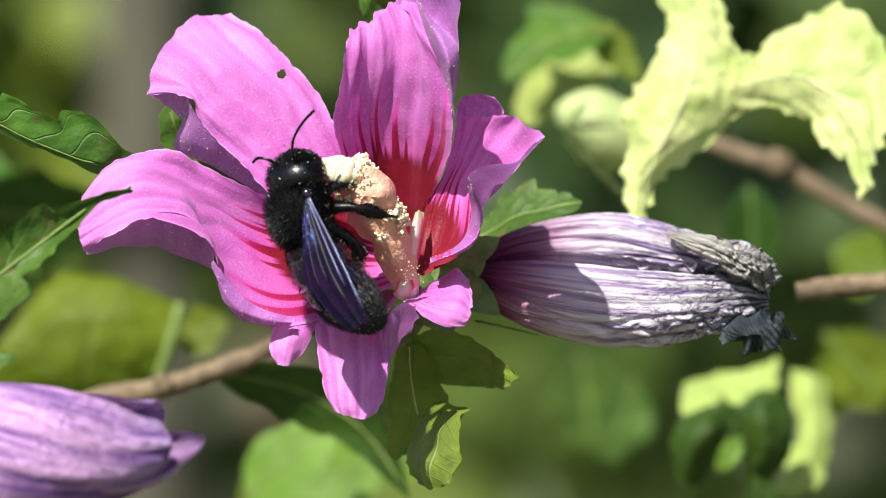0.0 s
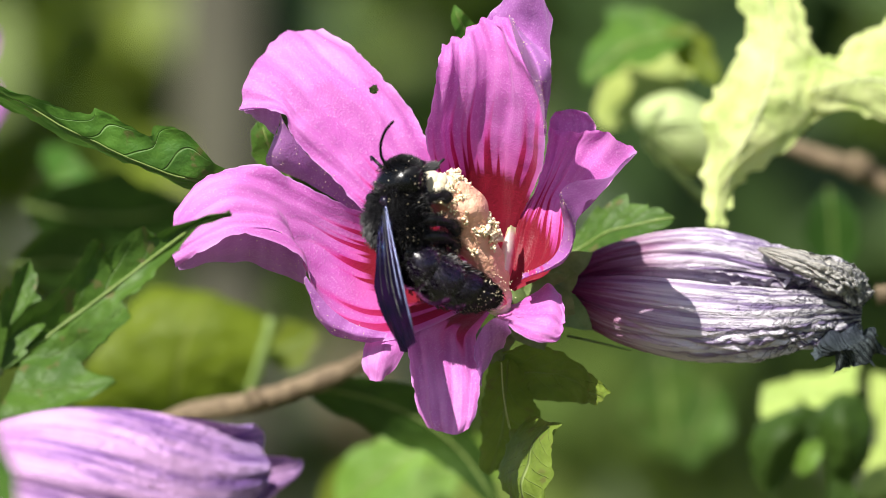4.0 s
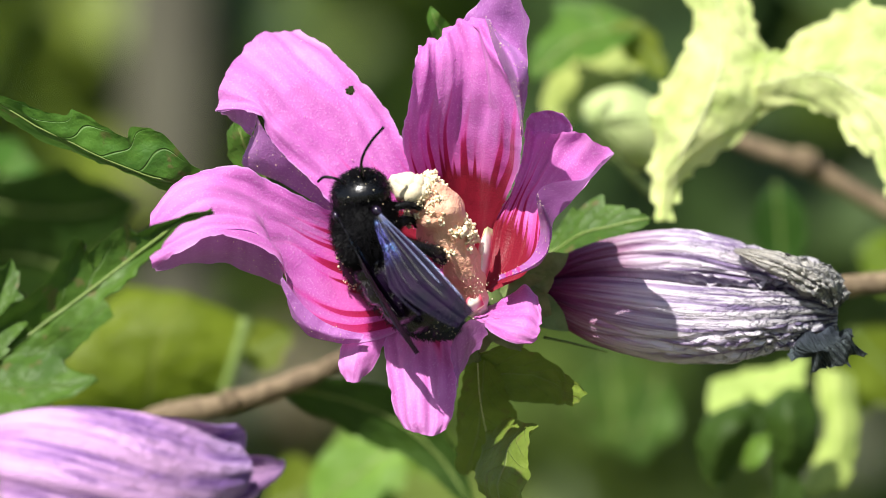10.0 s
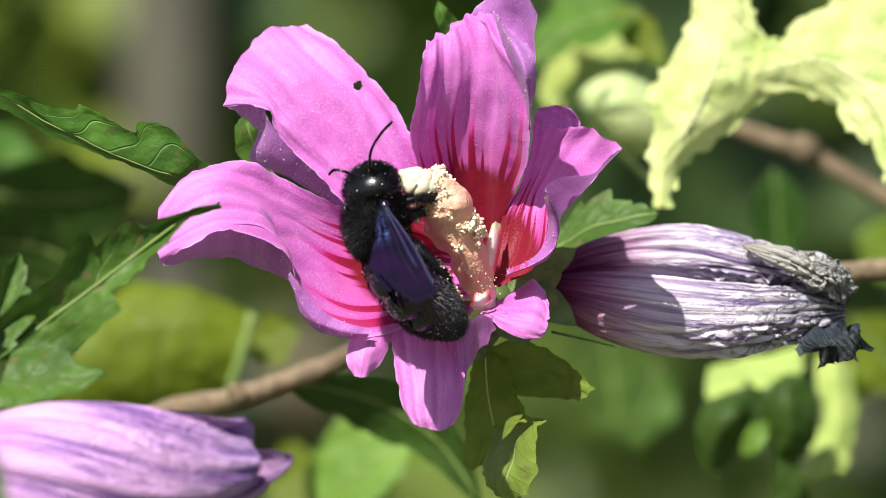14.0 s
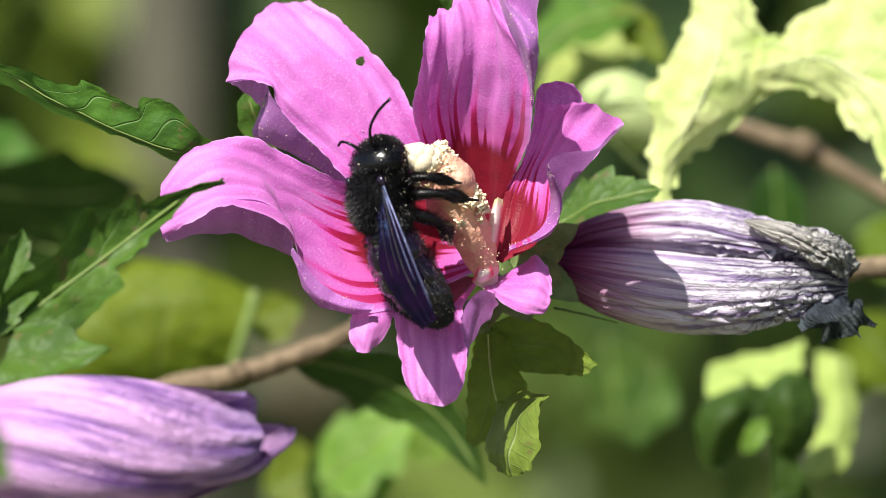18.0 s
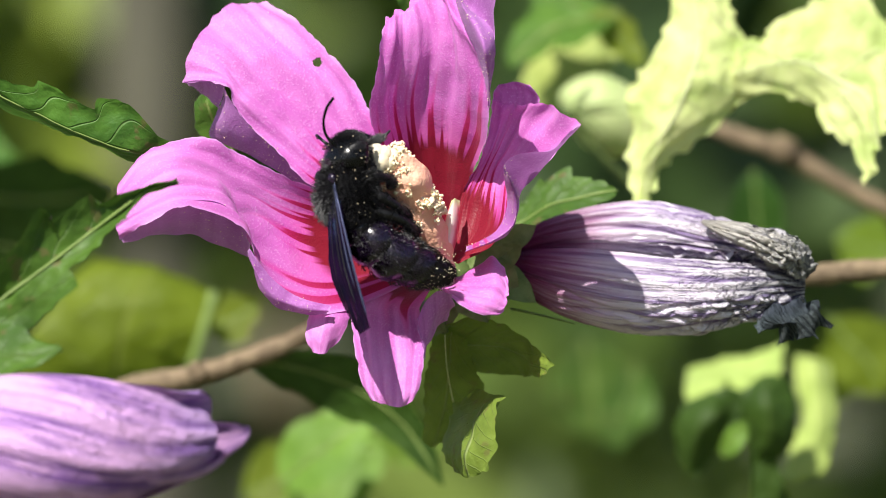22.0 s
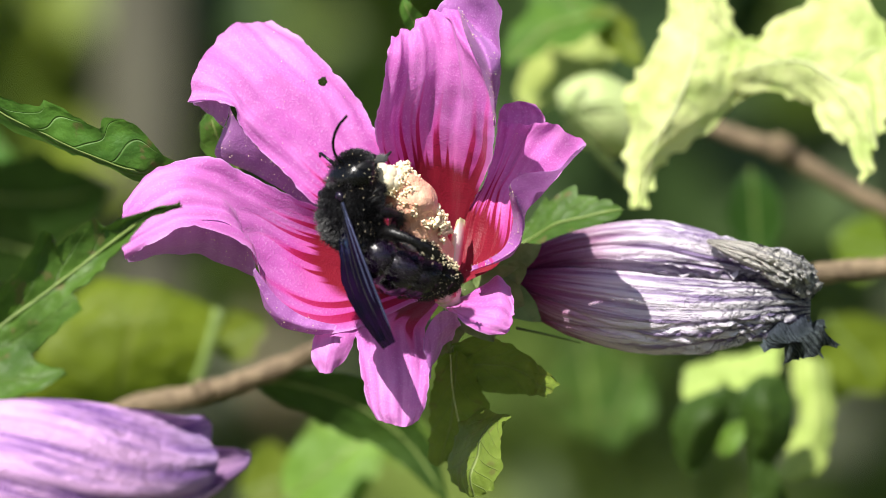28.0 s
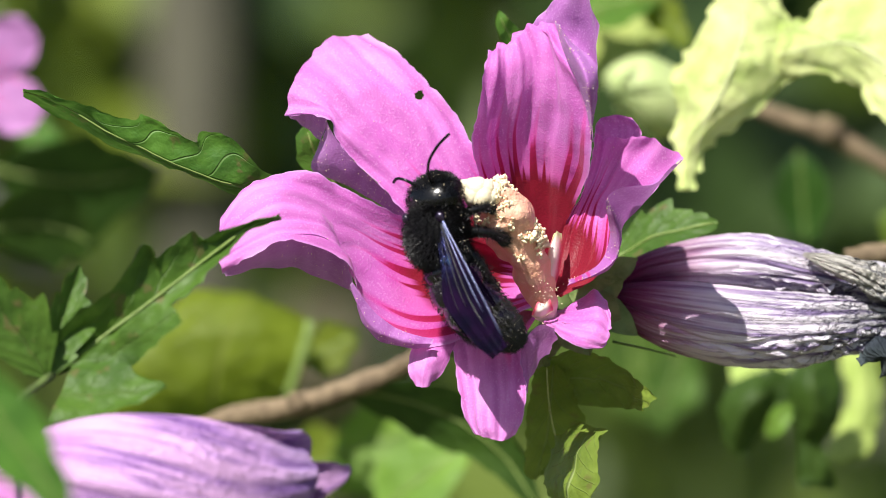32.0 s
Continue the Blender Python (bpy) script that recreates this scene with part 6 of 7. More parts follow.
    walk(FRONT_LEAF, [(t, pose(b.x + x * K, b.y, b.z + z * K)) for t, x, z in [
        (0, -7.59, 4.83), (0.5, -6.76, 4.73), (1, -5.41, 3.49), (1.5, -5.00, 4.01), (2, -6.45, 3.90), (2.5, -5.31, 5.25), (3, -6.04, 3.18), (3.5, -5.11, 2.45), 
        (5.5, -5.38, 1.96), (6, -3.52, 3.10), (6.5, -4.56, 2.69), (7, -3.62, 1.65), (7.5, -3.11, 1.65), (8, -2.17, 1.66), (8.5, -1.87, 1.44), (9, -2.07, 0.41), 
        (9.5, -1.66, 2.27), (10, -0.93, 1.85), (10.5, -1.14, 1.24), (11, -1.35, 1.24), (11.5, -1.14, 1.34), (12, -0.83, 0.93), (12.5, -0.62, 0.30), 
        (13, 0.00, -0.00), (13.5, 0.41, 0.30), (14, 0.20, 1.03), (14.5, 0.41, 1.55), (15, 1.03, 1.97), (15.5, 1.03, 3.31), (17.5, 1.03, 4.03), 
        (18, 0.62, 3.62), (18.5, 0.20, 4.45), (19, -0.41, 4.65), (19.5, -0.93, 4.44), (20, -0.72, 4.13), (20.5, -0.52, 3.93), (21, -1.24, 3.31), 
        (21.5, -1.97, 3.10), (22, -2.49, 4.03), (22.5, -2.07, 3.51), (23, -2.70, 1.65), (23.5, -2.89, 1.14), (24, -4.55, -0.01), (24.5, -3.52, 0.82), 
        (26.5, -2.37, 2.73), (27, -2.27, 2.33), (27.5, -1.96, 1.49), (28, -1.75, 1.08), (28.5, -0.72, 0.87), (29, -0.31, 0.57), (29.5, 0.32, 0.67), 
        (30, 0.73, 0.77), (30.5, 1.35, 0.46), (31, 1.87, -0.89), (31.5, 3.11, -1.30), (32, 4.56, -2.65),
    ]])
    walk(BEE, [
        (0, pose(-0.01331, -0.00900, 1.00594, -149.0, -77.9, -145.4)),
        (0.5, pose(-0.01170, -0.00900, 1.00666, 179.7, -79.5, -139.2)),
        (1, pose(-0.01067, -0.00900, 1.00599, 156.4, -80.9, -131.1)),
        (1.5, pose(-0.01043, -0.00900, 1.00649, 152.2, -81.2, -128.6)),
        (2, pose(-0.01211, -0.00900, 1.00654, 147.8, -81.5, -126.0)),
        (2.5, pose(-0.01134, -0.00900, 1.00778, 143.2, -81.8, -123.2)),
        (3, pose(-0.01173, -0.00900, 1.00612, 138.4, -82.1, -120.2)),
        (3.5, pose(-0.01103, -0.00900, 1.00577, 139.6, -82.0, -121.4)),
        (5.5, pose(-0.01148, -0.00900, 1.00496, 156.3, -81.5, -126.0)),
        (6, pose(-0.00945, -0.00900, 1.00592, 147.4, -81.4, -127.1)),
        (6.5, pose(-0.01031, -0.00900, 1.00551, 150.9, -81.3, -128.1)),
        (7, pose(-0.00946, -0.00900, 1.00467, 154.5, -81.2, -129.1)),
        (7.5, pose(-0.00937, -0.00900, 1.00448, 157.9, -81.0, -130.1)),
        (8, pose(-0.00853, -0.00900, 1.00428, 161.4, -80.9, -131.1)),
        (8.5, pose(-0.00858, -0.00900, 1.00385, 179.7, -79.5, -139.2)),
        (9, pose(-0.00953, -0.00900, 1.00222, -139.0, -77.9, -145.4)),
        (9.5, pose(-0.00898, -0.00900, 1.00387, -138.7, -77.8, -145.7)),
        (10, pose(-0.00853, -0.00900, 1.00337, -138.4, -77.7, -146.0)),
        (10.5, pose(-0.00877, -0.00900, 1.00286, -138.1, -77.6, -146.3)),
        (11, pose(-0.00876, -0.00900, 1.00311, -137.7, -77.5, -146.6)),
        (11.5, pose(-0.00886, -0.00900, 1.00317, -139.9, -77.4, -146.9)),
        (12, pose(-0.00842, -0.00900, 1.00291, -142.1, -77.3, -147.2)),
        (12.5, pose(-0.00750, -0.00900, 1.00253, -142.8, -77.2, -147.5)),
        (13, pose(-0.00746, -0.00900, 1.00182, -143.5, -77.1, -147.8)),
        (13.5, pose(-0.00680, -0.00900, 1.00221, -144.7, -77.5, -146.6)),
        (14, pose(-0.00701, -0.00900, 1.00259, -146.0, -77.9, -145.4)),
        (14.5, pose(-0.00672, -0.00900, 1.00318, -146.5, -78.3, -144.0)),
        (15, pose(-0.00644, -0.00900, 1.00357, -147.0, -78.7, -142.5)),
        (15.5, pose(-0.00531, -0.00900, 1.00515, -177.3, -78.8, -142.2)),
        (17.5, pose(-0.00545, -0.00900, 1.00579, -178.6, -79.1, -140.9)),
        (18, pose(-0.00645, -0.00900, 1.00543, -168.9, -79.2, -140.6)),
        (18.5, pose(-0.00602, -0.00900, 1.00632, -179.2, -79.3, -140.3)),
        (19, pose(-0.00678, -0.00900, 1.00651, -171.6, -79.3, -139.9)),
        (19.5, pose(-0.00668, -0.00900, 1.00635, 172.1, -79.4, -139.6)),
        (20, pose(-0.00631, -0.00900, 1.00603, 159.7, -79.5, -139.2)),
        (20.5, pose(-0.00602, -0.00900, 1.00604, 160.9, -79.1, -140.9)),
        (21, pose(-0.00689, -0.00900, 1.00562, 162.0, -78.7, -142.5)),
        (21.5, pose(-0.00734, -0.00900, 1.00575, 163.0, -78.3, -144.0)),
        (22, pose(-0.00791, -0.00900, 1.00641, 164.0, -77.9, -145.4)),
        (22.5, pose(-0.00823, -0.00900, 1.00621, 170.3, -77.5, -146.6)),
        (23, pose(-0.00932, -0.00900, 1.00460, 176.5, -77.1, -147.8)),
        (23.5, pose(-0.00916, -0.00900, 1.00412, 167.5, -77.4, -146.9)),
        (24, pose(-0.00982, -0.00900, 1.00344, 167.0, -77.7, -145.9)),
        (24.5, pose(-0.00887, -0.00900, 1.00418, 166.5, -78.1, -144.8)),
        (26.5, pose(-0.00791, -0.00900, 1.00564, 163.7, -79.3, -139.9)),
        (27, pose(-0.00771, -0.00900, 1.00519, 162.9, -79.6, -138.5)),
        (27.5, pose(-0.00773, -0.00900, 1.00442, 161.9, -79.9, -137.0)),
        (28, pose(-0.00720, -0.00900, 1.00397, 160.9, -80.2, -135.4)),
        (28.5, pose(-0.00654, -0.00900, 1.00367, 161.5, -80.1, -136.1)),
        (29, pose(-0.00619, -0.00900, 1.00337, 162.2, -80.0, -136.8)),
        (29.5, pose(-0.00551, -0.00900, 1.00339, 162.9, -79.9, -137.4)),
        (30, pose(-0.00527, -0.00900, 1.00342, 163.5, -79.7, -138.0)),
        (30.5, pose(-0.00551, -0.00900, 1.00301, 171.1, -79.6, -138.6)),
        (31, pose(-0.00521, -0.00900, 1.00189, 174.7, -79.5, -139.2)),
        (31.5, pose(-0.00328, -0.00900, 1.00101, 176.4, -79.1, -140.9)),
        (32, pose(-0.00242, -0.00900, 0.99910, -162.0, -78.7, -142.5)),
    ])
    walk(ABDOMEN, [
        (0, pose(-0.00360, 0.00000, 0.00000, -5.9, -14.0, 23.3)),
        (0.5, pose(-0.00360, 0.00000, 0.00000, -14.1, -40.5, 29.1)),
        (1, pose(-0.00360, 0.00000, 0.00000, -8.4, -49.5, 15.0)),
        (1.5, pose(-0.00360, 0.00000, 0.00000, -7.6, -51.2, 13.3)),
        (2, pose(-0.00360, 0.00000, 0.00000, -6.0, -50.8, 10.5)),
        (2.5, pose(-0.00360, 0.00000, 0.00000, -4.6, -51.2, 8.1)),
        (3, pose(-0.00360, 0.00000, 0.00000, -3.1, -50.7, 5.4)),
        (3.5, pose(-0.00360, 0.00000, 0.00000, -3.2, -51.3, 5.5)),
        (5.5, pose(-0.00360, 0.00000, 0.00000, -11.4, -47.5, 21.0)),
        (6, pose(-0.00360, 0.00000, 0.00000, -7.4, -59.3, 11.3)),
        (6.5, pose(-0.00360, 0.00000, 0.00000, -9.6, -57.2, 15.2)),
        (7, pose(-0.00360, 0.00000, 0.00000, -9.7, -52.3, 16.6)),
        (7.5, pose(-0.00360, 0.00000, 0.00000, -7.1, -43.3, 14.2)),
        (8, pose(-0.00360, 0.00000, 0.00000, -9.0, -44.0, 17.7)),
        (8.5, pose(-0.00360, 0.00000, 0.00000, -12.4, -39.5, 26.1)),
        (9, pose(-0.00360, 0.00000, 0.00000, -7.1, -11.5, 30.6)),
        (9.5, pose(-0.00360, 0.00000, 0.00000, -10.5, -14.1, 40.3)),
        (10, pose(-0.00360, 0.00000, 0.00000, -8.9, -13.0, 36.0)),
        (10.5, pose(-0.00360, 0.00000, 0.00000, -5.8, -10.1, 26.3)),
        (11, pose(-0.00360, 0.00000, 0.00000, -2.6, -9.9, 12.2)),
        (11.5, pose(-0.00360, 0.00000, 0.00000, -2.0, -8.9, 9.8)),
        (12, pose(-0.00360, 0.00000, 0.00000, -8.7, -15.0, 32.9)),
        (12.5, pose(-0.00360, 0.00000, 0.00000, -6.7, -13.4, 27.2)),
        (13, pose(-0.00360, 0.00000, 0.00000, -5.7, -12.5, 23.8)),
        (13.5, pose(-0.00360, 0.00000, 0.00000, -5.6, -12.4, 23.6)),
        (14, pose(-0.00360, 0.00000, 0.00000, -7.3, -14.5, 28.2)),
        (14.5, pose(-0.00360, 0.00000, 0.00000, -7.6, -14.3, 29.4)),
        (15, pose(-0.00360, 0.00000, 0.00000, -10.0, -16.2, 36.1)),
        (15.5, pose(-0.00360, 0.00000, 0.00000, -9.4, -37.7, 20.7)),
        (17.5, pose(-0.00360, 0.00000, 0.00000, -2.1, -21.7, 6.6)),
        (18, pose(-0.00360, 0.00000, 0.00000, -3.0, -15.1, 11.4)),
        (18.5, pose(-0.00360, 0.00000, 0.00000, -13.3, -39.4, 28.0)),
        (19, pose(-0.00360, 0.00000, 0.00000, -5.1, -20.6, 16.8)),
        (19.5, pose(-0.00360, 0.00000, 0.00000, -1.9, -20.8, 6.2)),
        (20, pose(-0.00360, 0.00000, 0.00000, -5.5, -53.5, 9.2)),
        (20.5, pose(-0.00360, 0.00000, 0.00000, -4.1, -49.9, 7.3)),
        (21, pose(-0.00360, 0.00000, 0.00000, -3.3, -47.9, 6.1)),
        (21.5, pose(-0.00360, 0.00000, 0.00000, -3.4, -50.2, 6.0)),
        (22, pose(-0.00360, 0.00000, 0.00000, -2.1, -44.8, 4.1)),
        (22.5, pose(-0.00360, 0.00000, 0.00000, -3.2, -37.5, 7.2)),
        (23, pose(-0.00360, 0.00000, 0.00000, 0.2, -9.9, -1.2)),
        (23.5, pose(-0.00360, 0.00000, 0.00000, -4.5, -50.8, 7.9)),
        (24, pose(-0.00360, 0.00000, 0.00000, -5.8, -53.8, 9.7)),
        (24.5, pose(-0.00360, 0.00000, 0.00000, -7.3, -55.5, 11.8)),
        (26.5, pose(-0.00360, 0.00000, 0.00000, -7.1, -49.7, 12.7)),
        (27, pose(-0.00360, 0.00000, 0.00000, -9.8, -54.5, 16.1)),
        (27.5, pose(-0.00360, 0.00000, 0.00000, -11.0, -55.7, 17.8)),
        (28, pose(-0.00360, 0.00000, 0.00000, -10.2, -53.2, 17.2)),
        (28.5, pose(-0.00360, 0.00000, 0.00000, -8.4, -50.1, 14.9)),
        (29, pose(-0.00360, 0.00000, 0.00000, -7.9, -49.2, 14.2)),
        (29.5, pose(-0.00360, 0.00000, 0.00000, -7.7, -48.4, 14.0)),
        (30, pose(-0.00360, 0.00000, 0.00000, -6.6, -45.6, 12.7)),
        (30.5, pose(-0.00360, 0.00000, 0.00000, -4.2, -31.2, 10.5)),
        (31, pose(-0.00360, 0.00000, 0.00000, -0.5, -12.2, 2.1)),
        (31.5, pose(-0.00360, 0.00000, 0.00000, -6.4, -40.1, 13.6)),
        (32, pose(-0.00360, 0.00000, 0.00000, -6.7, -20.0, 22.2)),
    ])
    walk(WINGS[0], [
        (0, pose(0.00290, 0.00250, 0.00240, -31.8, -9.9, 21.0)),
        (0.5, pose(0.00290, 0.00250, 0.00240, -16.4, -14.0, 11.4)),
        (1, pose(0.00290, 0.00250, 0.00240, -0.7, -10.1, 8.0)),
        (1.5, pose(0.00290, 0.00250, 0.00240, -1.6, -5.1, 4.9)),
        (2, pose(0.00290, 0.00250, 0.00240, -3.0, -6.0, 7.0)),
        (2.5, pose(0.00290, 0.00250, 0.00240, -4.2, -5.8, 3.4)),
        (3, pose(0.00290, 0.00250, 0.00240, -5.5, -6.7, 2.8)),
        (3.5, pose(0.00290, 0.00250, 0.00240, -6.7, -4.7, 1.4)),
        (5.5, pose(0.00290, 0.00250, 0.00240, -13.5, -14.6, 11.4)),
        (6, pose(0.00290, 0.00250, 0.00240, -13.5, -6.1, 4.0)),
        (6.5, pose(0.00290, 0.00250, 0.00240, -15.1, -9.2, 5.1)),
        (7, pose(0.00290, 0.00250, 0.00240, -16.5, -9.4, 6.6)),
        (7.5, pose(0.00290, 0.00250, 0.00240, -17.9, -7.6, 8.9)),
        (8, pose(0.00290, 0.00250, 0.00240, -19.1, -7.5, 6.5)),
        (8.5, pose(0.00290, 0.00250, 0.00240, -20.8, -10.8, 8.2)),
        (9, pose(0.00290, 0.00250, 0.00240, -69.6, 2.4, 16.7)),
        (9.5, pose(0.00290, 0.00250, 0.00240, -69.8, 1.0, 21.5)),
        (10, pose(0.00290, 0.00250, 0.00240, -69.8, 1.3, 20.5)),
        (10.5, pose(0.00290, 0.00250, 0.00240, -69.6, 3.2, 14.1)),
        (11, pose(0.00290, 0.00250, 0.00240, -70.7, -22.1, 3.5)),
        (11.5, pose(0.00290, 0.00250, 0.00240, -69.5, -29.6, -2.0)),
        (12, pose(0.00290, 0.00250, 0.00240, -72.3, -19.0, 13.8)),
        (12.5, pose(0.00290, 0.00250, 0.00240, -71.7, -12.4, 15.2)),
        (13, pose(0.00290, 0.00250, 0.00240, -70.0, -0.1, 18.0)),
        (13.5, pose(0.00290, 0.00250, 0.00240, -71.3, -16.4, 8.9)),
        (14, pose(0.00290, 0.00250, 0.00240, -72.2, -19.5, 12.7)),
        (14.5, pose(0.00290, 0.00250, 0.00240, -72.0, -16.4, 13.5)),
        (15, pose(0.00290, 0.00250, 0.00240, -72.1, -17.1, 14.0)),
        (15.5, pose(0.00290, 0.00250, 0.00240, -20.6, -8.9, 8.0)),
        (17.5, pose(0.00290, 0.00250, 0.00240, -19.2, -10.2, 4.5)),
        (18, pose(0.00290, 0.00250, 0.00240, -19.9, -9.9, 15.9)),
        (18.5, pose(0.00290, 0.00250, 0.00240, -19.6, -16.4, 10.1)),
        (19, pose(0.00290, 0.00250, 0.00240, -20.0, -12.0, 20.1)),
        (19.5, pose(0.00290, 0.00250, 0.00240, -18.0, -9.3, 5.8)),
        (20, pose(0.00290, 0.00250, 0.00240, -17.5, -7.7, 2.9)),
        (20.5, pose(0.00290, 0.00250, 0.00240, -17.0, -4.8, 1.6)),
        (21, pose(0.00290, 0.00250, 0.00240, -16.7, -4.8, 1.6)),
        (21.5, pose(0.00290, 0.00250, 0.00240, -16.5, -3.9, 3.2)),
        (22, pose(0.00290, 0.00250, 0.00240, -16.1, -2.0, 3.9)),
        (22.5, pose(0.00290, 0.00250, 0.00240, -16.0, -5.1, 5.2)),
        (23, pose(0.00290, 0.00250, 0.00240, -15.7, -4.1, 5.9)),
        (23.5, pose(0.00290, 0.00250, 0.00240, -15.3, -6.3, 2.9)),
        (24, pose(0.00290, 0.00250, 0.00240, -15.3, -8.3, 6.1)),
        (24.5, pose(0.00290, 0.00250, 0.00240, -15.0, -10.8, 4.6)),
        (26.5, pose(0.00290, 0.00250, 0.00240, -13.8, -12.9, 3.9)),
        (27, pose(0.00290, 0.00250, 0.00240, -13.8, -13.2, 6.5)),
        (27.5, pose(0.00290, 0.00250, 0.00240, -13.0, -9.0, 4.0)),
        (28, pose(0.00290, 0.00250, 0.00240, -13.4, -10.7, 10.6)),
        (28.5, pose(0.00290, 0.00250, 0.00240, -12.6, -8.7, 6.0)),
        (29, pose(0.00290, 0.00250, 0.00240, -12.2, -9.5, 4.6)),
        (29.5, pose(0.00290, 0.00250, 0.00240, -11.5, -6.0, -1.1)),
        (30, pose(0.00290, 0.00250, 0.00240, -11.3, -7.5, 1.8)),
        (30.5, pose(0.00290, 0.00250, 0.00240, -11.1, -5.8, 3.6)),
        (31, pose(0.00290, 0.00250, 0.00240, -11.0, -7.3, 6.0)),
        (31.5, pose(0.00290, 0.00250, 0.00240, -10.8, -9.6, 6.0)),
        (32, pose(0.00290, 0.00250, 0.00240, -12.2, -12.1, 20.8)),
    ])
    walk(WINGS[1], [
        (0, pose(0.00290, -0.00250, 0.00240, 5.8, 24.4, 26.4)),
        (0.5, pose(0.00290, -0.00250, 0.00240, 3.3, 11.5, 32.2)),
        (1, pose(0.00290, -0.00250, 0.00240, 22.1, 0.3, 23.7)),
        (1.5, pose(0.00290, -0.00250, 0.00240, 22.9, 4.7, 22.0)),
        (2, pose(0.00290, -0.00250, 0.00240, 22.1, 0.5, 18.3)),
        (2.5, pose(0.00290, -0.00250, 0.00240, 22.9, 3.9, 26.1)),
        (3, pose(0.00290, -0.00250, 0.00240, 22.7, 2.7, 28.3)),
        (3.5, pose(0.00290, -0.00250, 0.00240, 23.4, 5.4, 29.4)),
        (5.5, pose(0.00290, -0.00250, 0.00240, 22.0, -0.0, 28.4)),
        (6, pose(0.00290, -0.00250, 0.00240, 22.7, 3.1, 24.9)),
        (6.5, pose(0.00290, -0.00250, 0.00240, 22.6, 2.5, 27.3)),
        (7, pose(0.00290, -0.00250, 0.00240, 22.5, 2.4, 25.3)),
        (7.5, pose(0.00290, -0.00250, 0.00240, 22.3, 1.6, 19.5)),
        (8, pose(0.00290, -0.00250, 0.00240, 23.5, 7.0, 24.1)),
        (8.5, pose(0.00290, -0.00250, 0.00240, 14.9, 14.7, 29.4)),
        (9, pose(0.00290, -0.00250, 0.00240, 6.8, 21.9, 34.1)),
        (9.5, pose(0.00290, -0.00250, 0.00240, 9.4, 24.2, 42.2)),
        (10, pose(0.00290, -0.00250, 0.00240, 19.2, 25.6, 39.1)),
        (10.5, pose(0.00290, -0.00250, 0.00240, 51.4, 25.7, 27.7)),
        (11, pose(0.00290, -0.00250, 0.00240, 104.0, 25.2, 26.4)),
        (11.5, pose(0.00290, -0.00250, 0.00240, 106.7, 21.5, 26.8)),
        (12, pose(0.00290, -0.00250, 0.00240, 108.2, 36.2, 39.1)),
        (12.5, pose(0.00290, -0.00250, 0.00240, 109.8, 33.5, 34.8)),
        (13, pose(0.00290, -0.00250, 0.00240, 109.5, 29.8, 44.6)),
        (13.5, pose(0.00290, -0.00250, 0.00240, 110.4, 47.0, 42.9)),
        (14, pose(0.00290, -0.00250, 0.00240, 38.4, 45.3, 42.3)),
        (14.5, pose(0.00290, -0.00250, 0.00240, 4.6, 20.2, 25.3)),
        (15, pose(0.00290, -0.00250, 0.00240, 7.8, 23.9, 35.7)),
        (15.5, pose(0.00290, -0.00250, 0.00240, 13.1, 13.7, 25.7)),
        (17.5, pose(0.00290, -0.00250, 0.00240, 16.0, 20.4, 32.5)),
        (18, pose(0.00290, -0.00250, 0.00240, 2.7, 12.4, 24.5)),
        (18.5, pose(0.00290, -0.00250, 0.00240, 7.6, 14.9, 37.6)),
        (19, pose(0.00290, -0.00250, 0.00240, 6.7, 7.2, 27.3)),
        (19.5, pose(0.00290, -0.00250, 0.00240, 14.1, 10.1, 28.7)),
        (20, pose(0.00290, -0.00250, 0.00240, 18.9, 3.6, 29.0)),
        (20.5, pose(0.00290, -0.00250, 0.00240, 19.6, 6.2, 28.5)),
        (21, pose(0.00290, -0.00250, 0.00240, 19.5, 5.8, 28.4)),
        (21.5, pose(0.00290, -0.00250, 0.00240, 18.8, 4.0, 22.8)),
        (22, pose(0.00290, -0.00250, 0.00240, 18.6, 3.8, 18.1)),
        (22.5, pose(0.00290, -0.00250, 0.00240, 18.7, 3.8, 19.9)),
        (23, pose(0.00290, -0.00250, 0.00240, 18.9, 6.0, 17.3)),
        (23.5, pose(0.00290, -0.00250, 0.00240, 19.0, 4.2, 26.9)),
        (24, pose(0.00290, -0.00250, 0.00240, 17.9, -0.4, 21.9)),
        (24.5, pose(0.00290, -0.00250, 0.00240, 18.3, 1.0, 29.1)),
        (26.5, pose(0.00290, -0.00250, 0.00240, 19.2, 3.7, 35.0)),
        (27, pose(0.00290, -0.00250, 0.00240, 18.1, 0.5, 30.4)),
        (27.5, pose(0.00290, -0.00250, 0.00240, 19.5, 5.7, 29.8)),
        (28, pose(0.00290, -0.00250, 0.00240, 17.4, -3.3, 19.8)),
        (28.5, pose(0.00290, -0.00250, 0.00240, 18.8, 3.4, 25.2)),
        (29, pose(0.00290, -0.00250, 0.00240, 19.4, 5.3, 29.5)),
        (29.5, pose(0.00290, -0.00250, 0.00240, 22.5, 13.7, 36.1)),
        (30, pose(0.00290, -0.00250, 0.00240, 20.8, 9.5, 32.2)),
        (30.5, pose(0.00290, -0.00250, 0.00240, 21.0, 13.0, 26.1)),
        (31, pose(0.00290, -0.00250, 0.00240, 12.7, 12.0, 25.0)),
        (31.5, pose(0.00290, -0.00250, 0.00240, 8.3, 12.7, 29.4)),
        (32, pose(0.00290, -0.00250, 0.00240, 3.8, 14.7, 29.1)),
    ])
